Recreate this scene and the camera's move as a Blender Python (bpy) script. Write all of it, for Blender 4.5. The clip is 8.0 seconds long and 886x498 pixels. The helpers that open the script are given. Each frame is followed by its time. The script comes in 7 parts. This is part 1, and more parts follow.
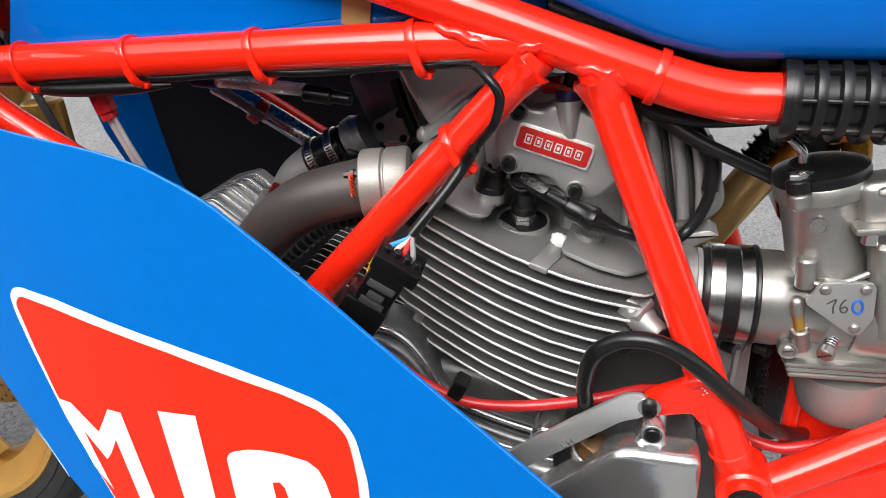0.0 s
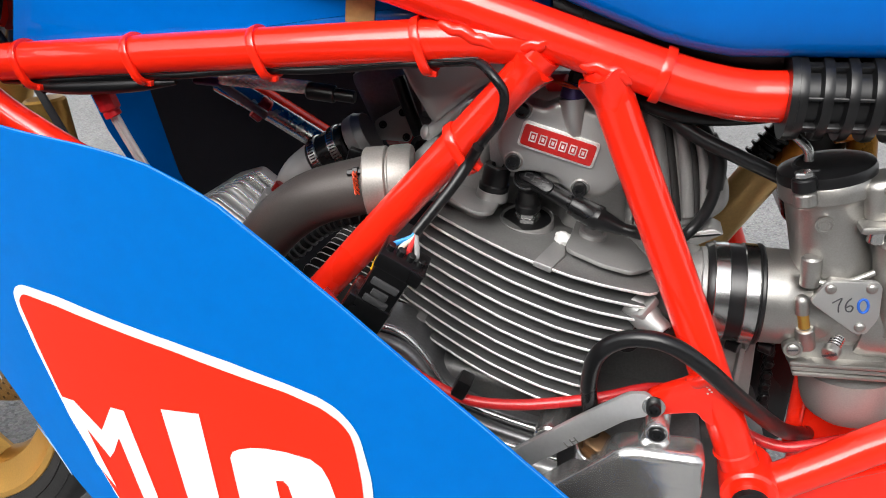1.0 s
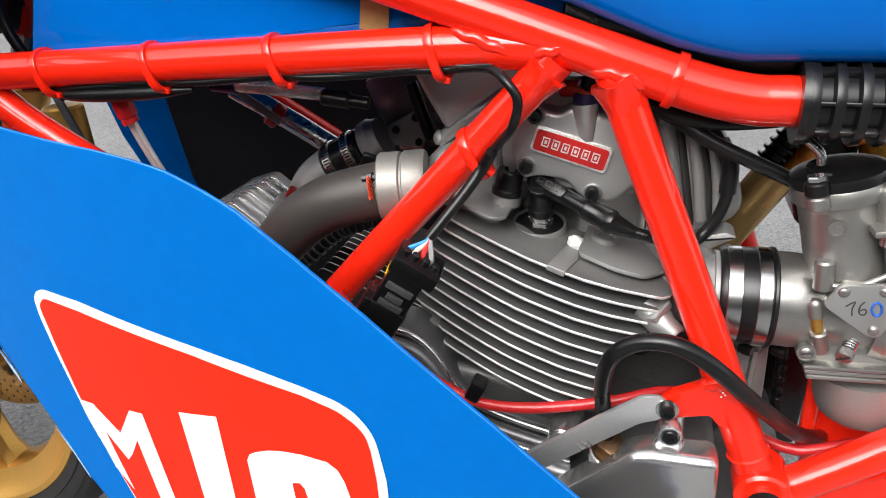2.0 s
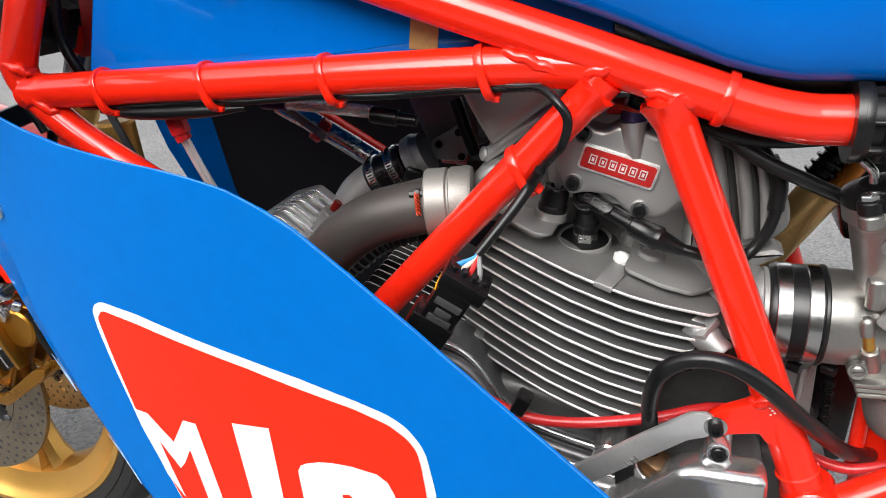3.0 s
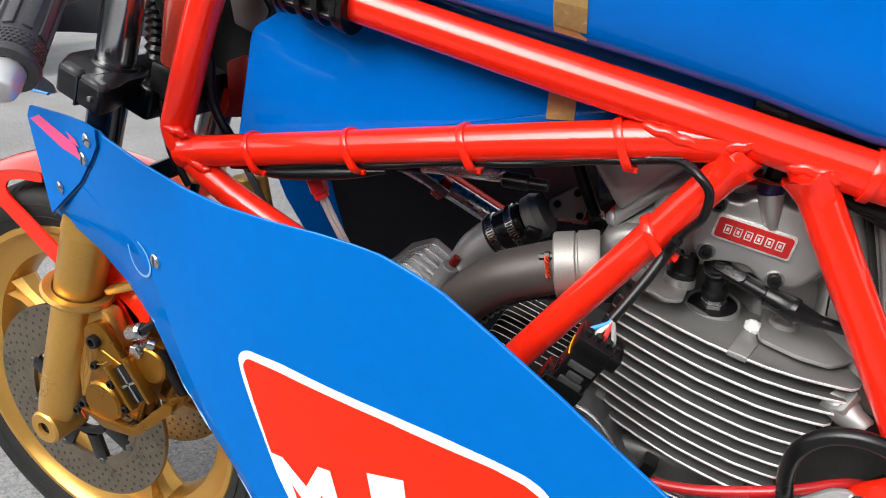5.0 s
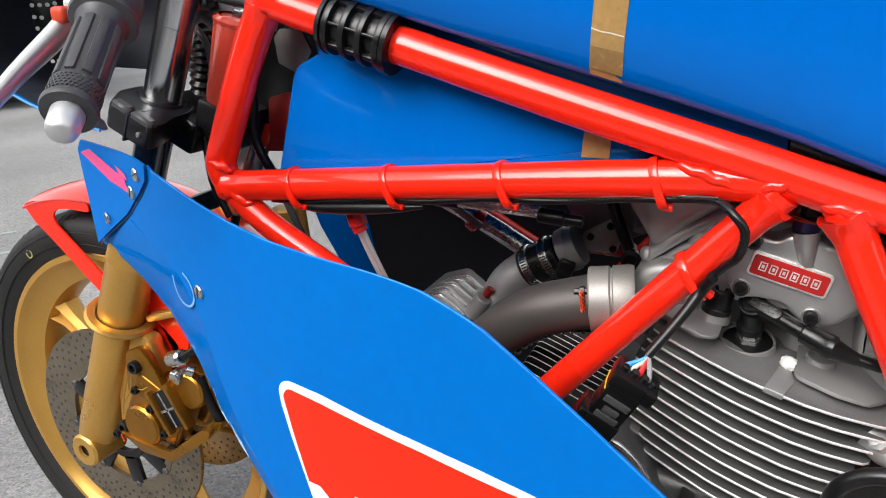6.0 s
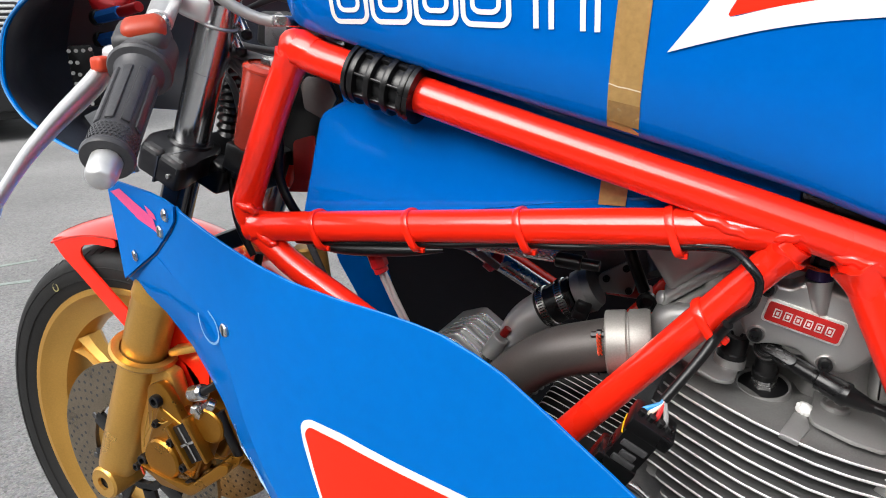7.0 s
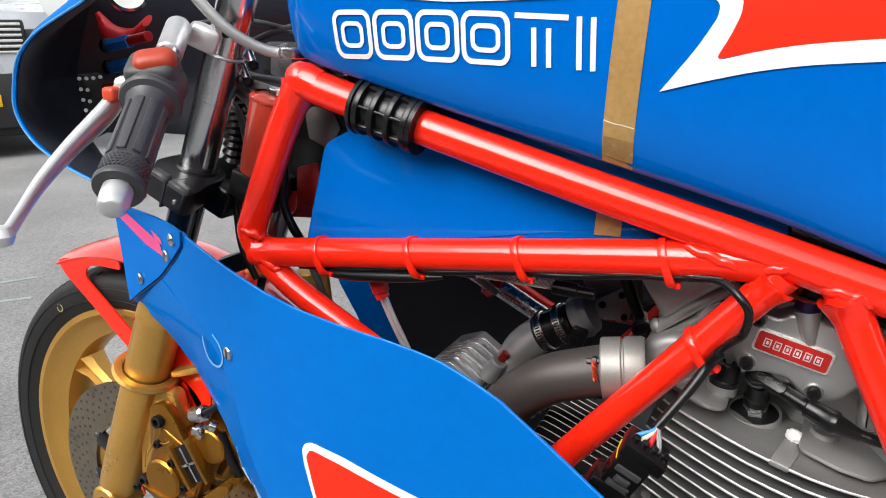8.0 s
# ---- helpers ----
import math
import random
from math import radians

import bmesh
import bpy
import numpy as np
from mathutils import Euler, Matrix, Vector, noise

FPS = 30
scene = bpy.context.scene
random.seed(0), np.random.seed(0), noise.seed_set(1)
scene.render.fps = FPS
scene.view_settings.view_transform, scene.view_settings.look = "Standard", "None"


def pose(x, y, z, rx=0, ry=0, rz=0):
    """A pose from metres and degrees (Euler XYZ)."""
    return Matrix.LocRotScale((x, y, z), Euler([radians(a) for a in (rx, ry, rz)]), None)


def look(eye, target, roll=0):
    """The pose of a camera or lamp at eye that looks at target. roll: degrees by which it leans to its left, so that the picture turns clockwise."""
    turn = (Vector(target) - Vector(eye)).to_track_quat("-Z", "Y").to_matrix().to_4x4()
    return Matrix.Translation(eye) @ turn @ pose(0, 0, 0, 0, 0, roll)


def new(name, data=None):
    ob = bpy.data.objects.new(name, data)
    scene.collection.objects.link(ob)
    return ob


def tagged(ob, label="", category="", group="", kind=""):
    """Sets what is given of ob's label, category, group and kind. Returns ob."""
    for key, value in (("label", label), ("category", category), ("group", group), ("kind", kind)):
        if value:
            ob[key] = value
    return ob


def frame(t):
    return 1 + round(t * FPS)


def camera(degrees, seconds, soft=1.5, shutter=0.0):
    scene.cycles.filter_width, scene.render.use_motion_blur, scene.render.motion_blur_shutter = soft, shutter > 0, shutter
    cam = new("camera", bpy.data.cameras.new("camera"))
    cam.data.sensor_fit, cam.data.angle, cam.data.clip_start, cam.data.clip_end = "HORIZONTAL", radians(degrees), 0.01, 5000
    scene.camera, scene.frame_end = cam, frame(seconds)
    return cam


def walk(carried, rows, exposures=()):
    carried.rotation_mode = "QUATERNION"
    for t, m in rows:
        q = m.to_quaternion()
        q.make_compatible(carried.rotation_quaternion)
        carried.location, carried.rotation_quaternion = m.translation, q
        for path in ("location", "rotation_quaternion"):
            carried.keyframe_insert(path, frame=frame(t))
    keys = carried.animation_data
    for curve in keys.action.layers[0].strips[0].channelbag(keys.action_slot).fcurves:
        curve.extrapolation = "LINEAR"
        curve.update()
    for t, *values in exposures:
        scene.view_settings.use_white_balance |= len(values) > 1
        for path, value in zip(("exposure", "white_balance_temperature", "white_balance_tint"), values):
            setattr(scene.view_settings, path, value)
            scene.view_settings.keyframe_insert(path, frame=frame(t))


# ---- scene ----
cam = camera(63.6, 8.0, soft=1.0)
METRES, EYE, TILT, LEAN, TURN = 0.144, 0.785, -25.0, 0.0, 15.0
ROWS = [
    (0.0, 0.0, 0.0, 0.0, 0.0, 0.0, -0.0),
    (0.5, -0.0043, 0.007, -0.0015, 0.1, -0.13, 0.03),
    (1.0, -0.0161, 0.008, -0.0048, 0.05, -0.06, -0.08),
    (2.5, -0.066, -0.0525, 0.0192, 1.72, 0.35, 0.08),
    (3.0, -0.1398, -0.0773, 0.0508, 2.94, 0.65, -0.14),
    (3.5, -0.2447, -0.0959, 0.093, 4.3, 1.25, -0.56),
    (4.0, -0.3473, -0.1315, 0.1219, 5.48, 1.99, -1.19),
    (4.5, -0.4101, -0.1949, 0.1405, 7.04, 2.8, -1.63),
    (6.0, -0.5008, -0.3533, 0.2247, 10.49, 5.24, -2.39),
    (6.5, -0.5133, -0.4151, 0.2545, 11.13, 6.34, -2.62),
    (7.0, -0.5266, -0.4785, 0.2886, 11.41, 7.56, -2.98),
    (7.5, -0.5257, -0.5304, 0.3237, 11.46, 8.43, -3.11),
    (8.0, -0.5106, -0.6001, 0.3302, 11.27, 8.99, -3.36),
]
walk(cam, [(t, pose(0, 0, EYE, TILT, LEAN, TURN) @ pose(METRES * x, METRES * y, METRES * z, 90 + pitch, roll, yaw)) for t, x, y, z, yaw, pitch, roll in ROWS],
     exposures=[(0.0, 1.16), (4.5, 1.12), (6.5, 1.11), (8.0, 1.06)])

# ---- world, sun, exposure ----
GROUND = -0.015
MID = 0.60          # the motorcycle's middle plane
world = bpy.data.worlds.new("sky")
scene.world = world
world.use_nodes = True
wn = world.node_tree.nodes
wl = world.node_tree.links
sky = wn.new("ShaderNodeTexSky")
sky.sky_type = "NISHITA"
sky.sun_disc = False
sky.sun_elevation = radians(44)
sky.sun_rotation = radians(194)
sky.air_density = 1.0
sky.dust_density = 3.0
hue = wn.new("ShaderNodeHueSaturation")
hue.inputs["Saturation"].default_value = 0.15
wl.new(sky.outputs["Color"], hue.inputs["Color"])
wl.new(hue.outputs["Color"], wn["Background"].inputs["Color"])
wn["Background"].inputs["Strength"].default_value = 0.15
sun_data = bpy.data.lights.new("sun", "SUN")
sun_data.energy = 1.1
sun_data.angle = radians(42)
sun_data.color = (1.0, 0.97, 0.93)
sun = new("sun", sun_data)
sun.matrix_world = look((-0.85, -3.0, 4.0), (0, 0.5, 0.5))


# ---- materials ----
def material(name, color, rough=0.5, metal=0.0, coat=0.0, bump=0.0, scale=300.0, vary=0.12, stain=6.0, spec=0.5, each=0.0):
    """A surface with grain and larger stains; each: how far alike pieces differ."""
    m = bpy.data.materials.new(name)
    m.use_nodes = True
    n, l = m.node_tree.nodes, m.node_tree.links
    b = n["Principled BSDF"]
    b.inputs["Metallic"].default_value = metal
    b.inputs["Coat Weight"].default_value = coat
    b.inputs["Coat Roughness"].default_value = 0.03
    b.inputs["Specular IOR Level"].default_value = spec
    co = n.new("ShaderNodeTexCoord")
    fine = n.new("ShaderNodeTexNoise")
    fine.inputs["Scale"].default_value = scale
    fine.inputs["Detail"].default_value = 4
    wide = n.new("ShaderNodeTexNoise")
    wide.inputs["Scale"].default_value = stain
    wide.inputs["Detail"].default_value = 5
    for t in (fine, wide):
        l.new(co.outputs["Object"], t.inputs["Vector"])
    add = n.new("ShaderNodeMath")
    add.operation = "ADD"
    l.new(fine.outputs["Fac"], add.inputs[0])
    l.new(wide.outputs["Fac"], add.inputs[1])
    ramp = n.new("ShaderNodeMapRange")
    ramp.inputs["From Min"].default_value = 0.6
    ramp.inputs["From Max"].default_value = 1.4
    ramp.inputs["To Min"].default_value = 1 - vary
    ramp.inputs["To Max"].default_value = 1 + vary
    l.new(add.outputs[0], ramp.inputs["Value"])
    tint = n.new("ShaderNodeVectorMath")
    tint.operation = "SCALE"
    tint.inputs[0].default_value = color
    last = ramp.outputs[0]
    if each:
        info = n.new("ShaderNodeObjectInfo")
        k = n.new("ShaderNodeMapRange")
        k.inputs["To Min"].default_value = 1 - each
        k.inputs["To Max"].default_value = 1 + each
        l.new(info.outputs["Random"], k.inputs["Value"])
        mul = n.new("ShaderNodeMath")
        mul.operation = "MULTIPLY"
        l.new(last, mul.inputs[0])
        l.new(k.outputs[0], mul.inputs[1])
        last = mul.outputs[0]
    l.new(last, tint.inputs["Scale"])
    l.new(tint.outputs[0], b.inputs["Base Color"])
    r = n.new("ShaderNodeMapRange")
    r.inputs["From Min"].default_value = 0.3
    r.inputs["From Max"].default_value = 0.7
    r.inputs["To Min"].default_value = rough * 0.85
    r.inputs["To Max"].default_value = min(1, rough * 1.2)
    l.new(wide.outputs["Fac"], r.inputs["Value"])
    l.new(r.outputs[0], b.inputs["Roughness"])
    if bump:
        bp = n.new("ShaderNodeBump")
        bp.inputs["Strength"].default_value = bump
        bp.inputs["Distance"].default_value = 0.002
        l.new(fine.outputs["Fac"], bp.inputs["Height"])
        l.new(bp.outputs["Normal"], b.inputs["Normal"])
    return m


RED = material("red_paint", (0.88, 0.020, 0.006), 0.30, spec=0.12, coat=1.0, bump=0.03, scale=70, vary=0.05)
BLUE = material("blue_paint", (0.0, 0.130, 0.485), 0.35, spec=0.0, coat=0.20, bump=0.015, scale=60, vary=0.05, stain=4)
BLUE_TANK = material("deeper_blue_paint", (0.0, 0.112, 0.465), 0.35, spec=0.0, coat=0.45, bump=0.01, scale=60, vary=0.05, stain=4)
# near-black metal colour that stands for shade between fins and ribs
FIN_DARK = material("shade_dark_fin", (0.035, 0.034, 0.033), 0.55, metal=0.4, bump=0.2, scale=700)
BLACK_IN = material("black_inner_laminate", (0.011, 0.012, 0.016), 0.6, spec=0.2, bump=0.2, scale=90)
WHITE = material("white_vinyl", (0.75, 0.75, 0.73), 0.35, vary=0.03)
STICK_RED = material("red_vinyl", (0.80, 0.022, 0.005), 0.45, spec=0.2, vary=0.04)
FIBRE = material("bare_fibreglass", (0.34, 0.20, 0.065), 0.4, coat=0.3, bump=0.1, scale=220, vary=0.22, stain=25)
CAST = material("cast_aluminium", (0.31, 0.307, 0.30), 0.46, metal=0.55, bump=0.07, scale=900, vary=0.1, stain=30)
COVER = material("bead_blasted_aluminium", (0.44, 0.437, 0.428), 0.42, metal=0.8, bump=0.05, scale=1200, vary=0.05, stain=20)
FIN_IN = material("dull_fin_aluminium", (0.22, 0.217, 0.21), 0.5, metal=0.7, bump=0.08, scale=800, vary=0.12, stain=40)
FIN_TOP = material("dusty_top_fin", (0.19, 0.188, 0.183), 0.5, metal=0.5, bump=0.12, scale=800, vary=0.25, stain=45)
# darker than the top fin: shade in the gaps is put into this colour
FIN_FACE = material("shade_dark_fin_face", (0.085, 0.085, 0.084), 0.62, metal=0.25, bump=0.08, scale=800, vary=0.15, stain=40)
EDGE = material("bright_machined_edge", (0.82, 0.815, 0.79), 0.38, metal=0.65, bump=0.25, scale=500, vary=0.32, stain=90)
POLISH = material("polished_aluminium", (0.62, 0.615, 0.61), 0.22, metal=0.9, bump=0.05, scale=150, vary=0.08, stain=15)
CLAMP = material("rolled_clamp_steel", (0.56, 0.56, 0.55), 0.22, metal=1.0, bump=0.03, scale=120, vary=0.08, stain=40)
STEEL = material("steel", (0.62, 0.62, 0.61), 0.25, metal=1.0, vary=0.1, stain=50)
CHROME = material("polished_stanchion", (0.68, 0.69, 0.70), 0.19, metal=1.0, vary=0.04)
GOLD = material("gold_painted_metal", (0.64, 0.36, 0.085), 0.32, metal=0.72, bump=0.05, scale=400, vary=0.1, stain=12)
GOLD_ANO = material("gold_anodised", (0.31, 0.14, 0.016), 0.30, metal=0.8, bump=0.05, scale=500, vary=0.12, stain=30)
BRONZE = material("brown_gold_swingarm", (0.52, 0.29, 0.065), 0.35, metal=0.6, vary=0.15)
PIPE = material("grey_coated_exhaust", (0.066, 0.057, 0.053), 0.46, metal=0.35, bump=0.1, scale=700, vary=0.14, stain=14)
RUBBER = material("black_rubber", (0.007, 0.007, 0.0075), 0.30, spec=0.40, bump=0.03, scale=400, vary=0.25)
GRIP = material("weathered_grip_rubber", (0.0432, 0.0432, 0.0473), 0.36, spec=0.5, bump=0.06, scale=400, vary=0.25)
COWL_IN = material("dusty_black_lining", (0.014, 0.018, 0.029), 0.45, spec=0.5, bump=0.2, scale=90, vary=0.25, stain=9)
PLASTIC = material("black_plastic", (0.006, 0.006, 0.0065), 0.3, spec=0.35, bump=0.05, scale=300, vary=0.2)
GREYPLASTIC = material("dark_grey_plastic", (0.056, 0.056, 0.058), 0.42, spec=0.35, vary=0.15)
TYRE = material("tyre_rubber", (0.015, 0.015, 0.015), 0.6, spec=0.3, bump=0.15, scale=250, vary=0.2, stain=18)
REDHOSE = material("red_hose", (0.52, 0.02, 0.022), 0.3, vary=0.1)
REDANO = material("red_anodised", (0.55, 0.014, 0.018), 0.3, metal=0.25, vary=0.1)
DARKANO = material("dark_violet_anodised", (0.035, 0.025, 0.09), 0.35, metal=0.6)
BLUEANO = material("blue_anodised", (0.02, 0.20, 0.75), 0.3, metal=0.2, vary=0.1)
BRAID = material("braided_steel", (0.88, 0.87, 0.86), 0.22, metal=0.9, bump=0.3, scale=800, vary=0.3, stain=80)
SATIN = material("satin_lever_aluminium", (0.68, 0.68, 0.68), 0.36, metal=0.75, bump=0.05, scale=300, vary=0.06, stain=25)
CARB = material("grey_cast_zinc", (0.36, 0.35, 0.33), 0.38, metal=0.9, bump=0.05, scale=1000, vary=0.12, stain=45)
DISC = material("drilled_disc_iron", (0.25, 0.205, 0.15), 0.3, metal=0.9, bump=0.08, scale=500, vary=0.35, stain=30)
BRASS = material("brass", (0.60, 0.36, 0.08), 0.35, metal=0.9, vary=0.12)
COPPER = material("bronze_plug", (0.17, 0.10, 0.05), 0.4, metal=0.8, vary=0.2)
ORANGE = material("orange_lockwire", (0.45, 0.040, 0.008), 0.4, metal=0.3)
WIRE_RED = material("red_wire", (0.7, 0.03, 0.03), 0.45)
WIRE_BLUE = material("blue_wire", (0.02, 0.25, 0.6), 0.45)
WIRE_WHITE = material("cream_wire", (0.7, 0.62, 0.5), 0.45)
WIRE_GREY = material("grey_wire", (0.3, 0.3, 0.3), 0.45)
COVERDARK = material("oily_cover_casting", (0.20, 0.20, 0.205), 0.34, metal=0.7, bump=0.06, scale=500, vary=0.2, stain=25)
# soot plus the shade under the fins, both in one dark colour
CASE = material("sooty_shaded_crankcase", (0.10, 0.099, 0.098), 0.45, metal=0.6, bump=0.08, scale=700, vary=0.25, stain=30)
INK = material("black_ink", (0.03, 0.03, 0.035), 0.5)
INKBLUE = material("blue_ink", (0.01, 0.09, 0.42), 0.5)
RESERVOIR = material("orange_red_plastic", (0.33, 0.028, 0.013), 0.25, coat=0.3, vary=0.1)
PINK = material("pink_tape", (0.66, 0.055, 0.21), 0.4)
CARBODY = material("grey_car_paint", (0.50, 0.52, 0.55), 0.3, metal=0.1, coat=0.5)
CARDARK = material("car_shadow_plastic", (0.015, 0.015, 0.016), 0.5)
YELLOW = material("yellow_plate", (0.85, 0.5, 0.01), 0.4)
CHALK = material("green_chalk", (0.25, 0.29, 0.265), 0.9, vary=0.35, scale=60)
WALLGREY = material("dark_plain_grey", (0.060, 0.056, 0.053), 0.8, bump=0.2, scale=20)


def asphalt():
    m = material("asphalt", (0.172, 0.162, 0.145), 0.85, bump=1.0, scale=200, vary=0.5, stain=1.3)
    n, l = m.node_tree.nodes, m.node_tree.links
    b = n["Principled BSDF"]
    vor = n.new("ShaderNodeTexVoronoi")
    vor.inputs["Scale"].default_value = 150
    co = n.new("ShaderNodeTexCoord")
    l.new(co.outputs["Object"], vor.inputs["Vector"])
    mix = n.new("ShaderNodeMix")
    mix.data_type = "RGBA"
    mix.blend_type = "MULTIPLY"
    mix.inputs["Factor"].default_value = 0.62
    old = b.inputs["Base Color"].links[0].from_socket
    l.new(old, mix.inputs[6])
    l.new(vor.outputs["Color"], mix.inputs[7])
    bw = n.new("ShaderNodeHueSaturation")
    bw.inputs["Saturation"].default_value = 0.12
    bw.inputs["Value"].default_value = 1.45
    l.new(mix.outputs[2], bw.inputs["Color"])
    l.new(bw.outputs["Color"], b.inputs["Base Color"])
    return m


ASPHALT = asphalt()


# ---- mesh helpers ----
def V(*a):
    return Vector(a)


def finish(bm, m=None):
    if m is not None:
        bmesh.ops.transform(bm, matrix=m, verts=bm.verts)
    bmesh.ops.recalc_face_normals(bm, faces=bm.faces)
    return bm


def to_mesh(name, bm, mats, sharp=38):
    bm.normal_update()
    for fa in bm.faces:
        fa.smooth = True
    for e in bm.edges:
        e.smooth = len(e.link_faces) == 2 and e.calc_face_angle(0) < radians(sharp)
    me = bpy.data.meshes.new(name)
    bm.to_mesh(me)
    bm.free()
    for mt in (mats if isinstance(mats, (list, tuple)) else [mats]):
        me.materials.append(mt)
    return me


def part(name, bm, mats, parent, label="", m=None, sharp=38):
    """One mesh object under a thing or a part; bm may be a mesh that alike pieces share."""
    me = bm if isinstance(bm, bpy.types.Mesh) else to_mesh(name, bm, mats, sharp)
    ob = new(name, me)
    world_m = m if m is not None else Matrix()
    up = Matrix()
    o = parent
    while o is not None:
        up = o.matrix_basis @ up
        o = o.parent
    ob.parent = parent
    ob.matrix_basis = up.inverted() @ world_m
    if label:
        tagged(ob, label)
    return ob


def thing(name, place, label, category, kind="", group=""):
    ob = new(name)
    ob.empty_display_size = 0.05
    ob.matrix_basis = Matrix.Translation(place)
    return tagged(ob, label, category, group, kind)


def axis(p, d, spin=0):
    """A pose at p whose z axis points along d."""
    return Matrix.Translation(p) @ Vector(d).to_track_quat("Z", "Y").to_matrix().to_4x4() @ pose(0, 0, 0, 0, 0, spin)


def spline(pts, k=6):
    """Catmull-Rom points through pts."""
    p = [Vector(a) for a in pts]
    p = [2 * p[0] - p[1]] + p + [2 * p[-1] - p[-2]]
    out = []
    for i in range(1, len(p) - 2):
        for j in range(k):
            t = j / k
            a, b, c, d = p[i - 1], p[i], p[i + 1], p[i + 2]
            out.append(0.5 * (2 * b + (c - a) * t + (2 * a - 5 * b + 4 * c - d) * t * t + (3 * b - a - 3 * c + d) * t ** 3))
    out.append(p[-2])
    return out


def tube(pts, r, n=16, k=0, flat=1.0, caps=True, bm=None):
    """A round tube along pts; r: one radius or one a point; k: smoothing steps between points."""
    rs = r if isinstance(r, (list, tuple)) else None
    if k:
        if rs:
            rs = [v.x for v in spline([(q, 0, 0) for q in rs], k)]
        pts = spline(pts, k)
    pts = [Vector(p) for p in pts]
    bm = bm or bmesh.new()
    prev = None
    side = None
    for i, p in enumerate(pts):
        d = (pts[min(i + 1, len(pts) - 1)] - pts[max(i - 1, 0)]).normalized()
        if side is None:
            side = d.orthogonal().normalized()
        side = (side - d * side.dot(d)).normalized()
        up = d.cross(side)
        rad = rs[i] if rs else r
        ring = [bm.verts.new(p + rad * (math.cos(a) * side + flat * math.sin(a) * up)) for a in (2 * math.pi * j / n for j in range(n))]
        if prev:
            for j in range(n):
                bm.faces.new((prev[j], prev[(j + 1) % n], ring[(j + 1) % n], ring[j]))
        elif caps:
            bm.faces.new(ring[::-1])
        prev = ring
    if caps:
        bm.faces.new(prev)
    return finish(bm)


def lathe(profile, n=24, m=None, bm=None):
    """A body turned round z from (radius, height) pairs."""
    bm = bm or bmesh.new()
    prev = None
    made = []
    for r, h in profile:
        if r < 1e-6:
            ring = [bm.verts.new((0, 0, h))] * n
        else:
            ring = [bm.verts.new((r * math.cos(2 * math.pi * j / n), r * math.sin(2 * math.pi * j / n), h)) for j in range(n)]
        made += list(dict.fromkeys(ring))
        if prev:
            for j in range(n):
                q = list(dict.fromkeys((prev[j], prev[(j + 1) % n], ring[(j + 1) % n], ring[j])))
                if len(q) > 2:
                    bm.faces.new(q)
        prev = ring
    if m is not None:
        bmesh.ops.transform(bm, matrix=m, verts=made)
    bmesh.ops.recalc_face_normals(bm, faces=bm.faces)
    return bm


def rod(p, q, r, n=16, bevel=0.0):
    """A straight cylinder from p to q with softened ends."""
    p, q = Vector(p), Vector(q)
    h = (q - p).length
    b = bevel or min(r, h) * 0.12
    return lathe([(0, 0), (r - b, 0), (r, b), (r, h - b), (r - b, h), (0, h)], n, axis(p, q - p))


def box(size, m=None, bevel=0.0, seg=2, bm=None):
    bm = bm or bmesh.new()
    geo = bmesh.ops.create_cube(bm, size=1)
    vs = geo["verts"]
    bmesh.ops.scale(bm, vec=size, verts=vs)
    if bevel:
        es = list({e for v in vs for e in v.link_edges})
        vs = list(vs)
        res = bmesh.ops.bevel(bm, geom=es, offset=bevel, segments=seg, affect="EDGES", profile=0.5)
        vs = list({v for v in res["verts"]} | {v for v in vs if v.is_valid})
    if m is not None:
        bmesh.ops.transform(bm, matrix=m, verts=vs)
    bmesh.ops.recalc_face_normals(bm, faces=bm.faces)
    return bm


def rounded(poly, r, k=4):
    """Polygon with its corners rounded by about r."""
    out = []
    n = len(poly)
    for i in range(n):
        a, b, c = Vector(poly[i - 1]), Vector(poly[i]), Vector(poly[(i + 1) % n])
        u, w = (a - b), (c - b)
        d = min(r, u.length * 0.45, w.length * 0.45)
        s, e = b + u.normalized() * d, b + w.normalized() * d
        for j in range(k + 1):
            t = j / k
            out.append(tuple((1 - t) ** 2 * s + 2 * t * (1 - t) * b + t * t * e))
    return out


def prism(poly, y0, y1, bevel=0.0, m=None, seg=2):
    """Polygon in x and z, from y0 (near face) to y1, its rims softened."""
    bm = bmesh.new()
    a = [bm.verts.new((x, y0, z)) for x, z in poly]
    b = [bm.verts.new((x, y1, z)) for x, z in poly]
    bm.faces.new(a)
    bm.faces.new(b[::-1])
    n = len(poly)
    for i in range(n):
        bm.faces.new((a[i], b[i], b[(i + 1) % n], a[(i + 1) % n]))
    bmesh.ops.recalc_face_normals(bm, faces=bm.faces)
    if bevel:
        rim = [e for e in bm.edges if abs(e.verts[0].co.y - e.verts[1].co.y) < 1e-7]
        bmesh.ops.bevel(bm, geom=rim, offset=bevel, segments=seg, affect="EDGES", profile=0.5)
    return finish(bm, m)


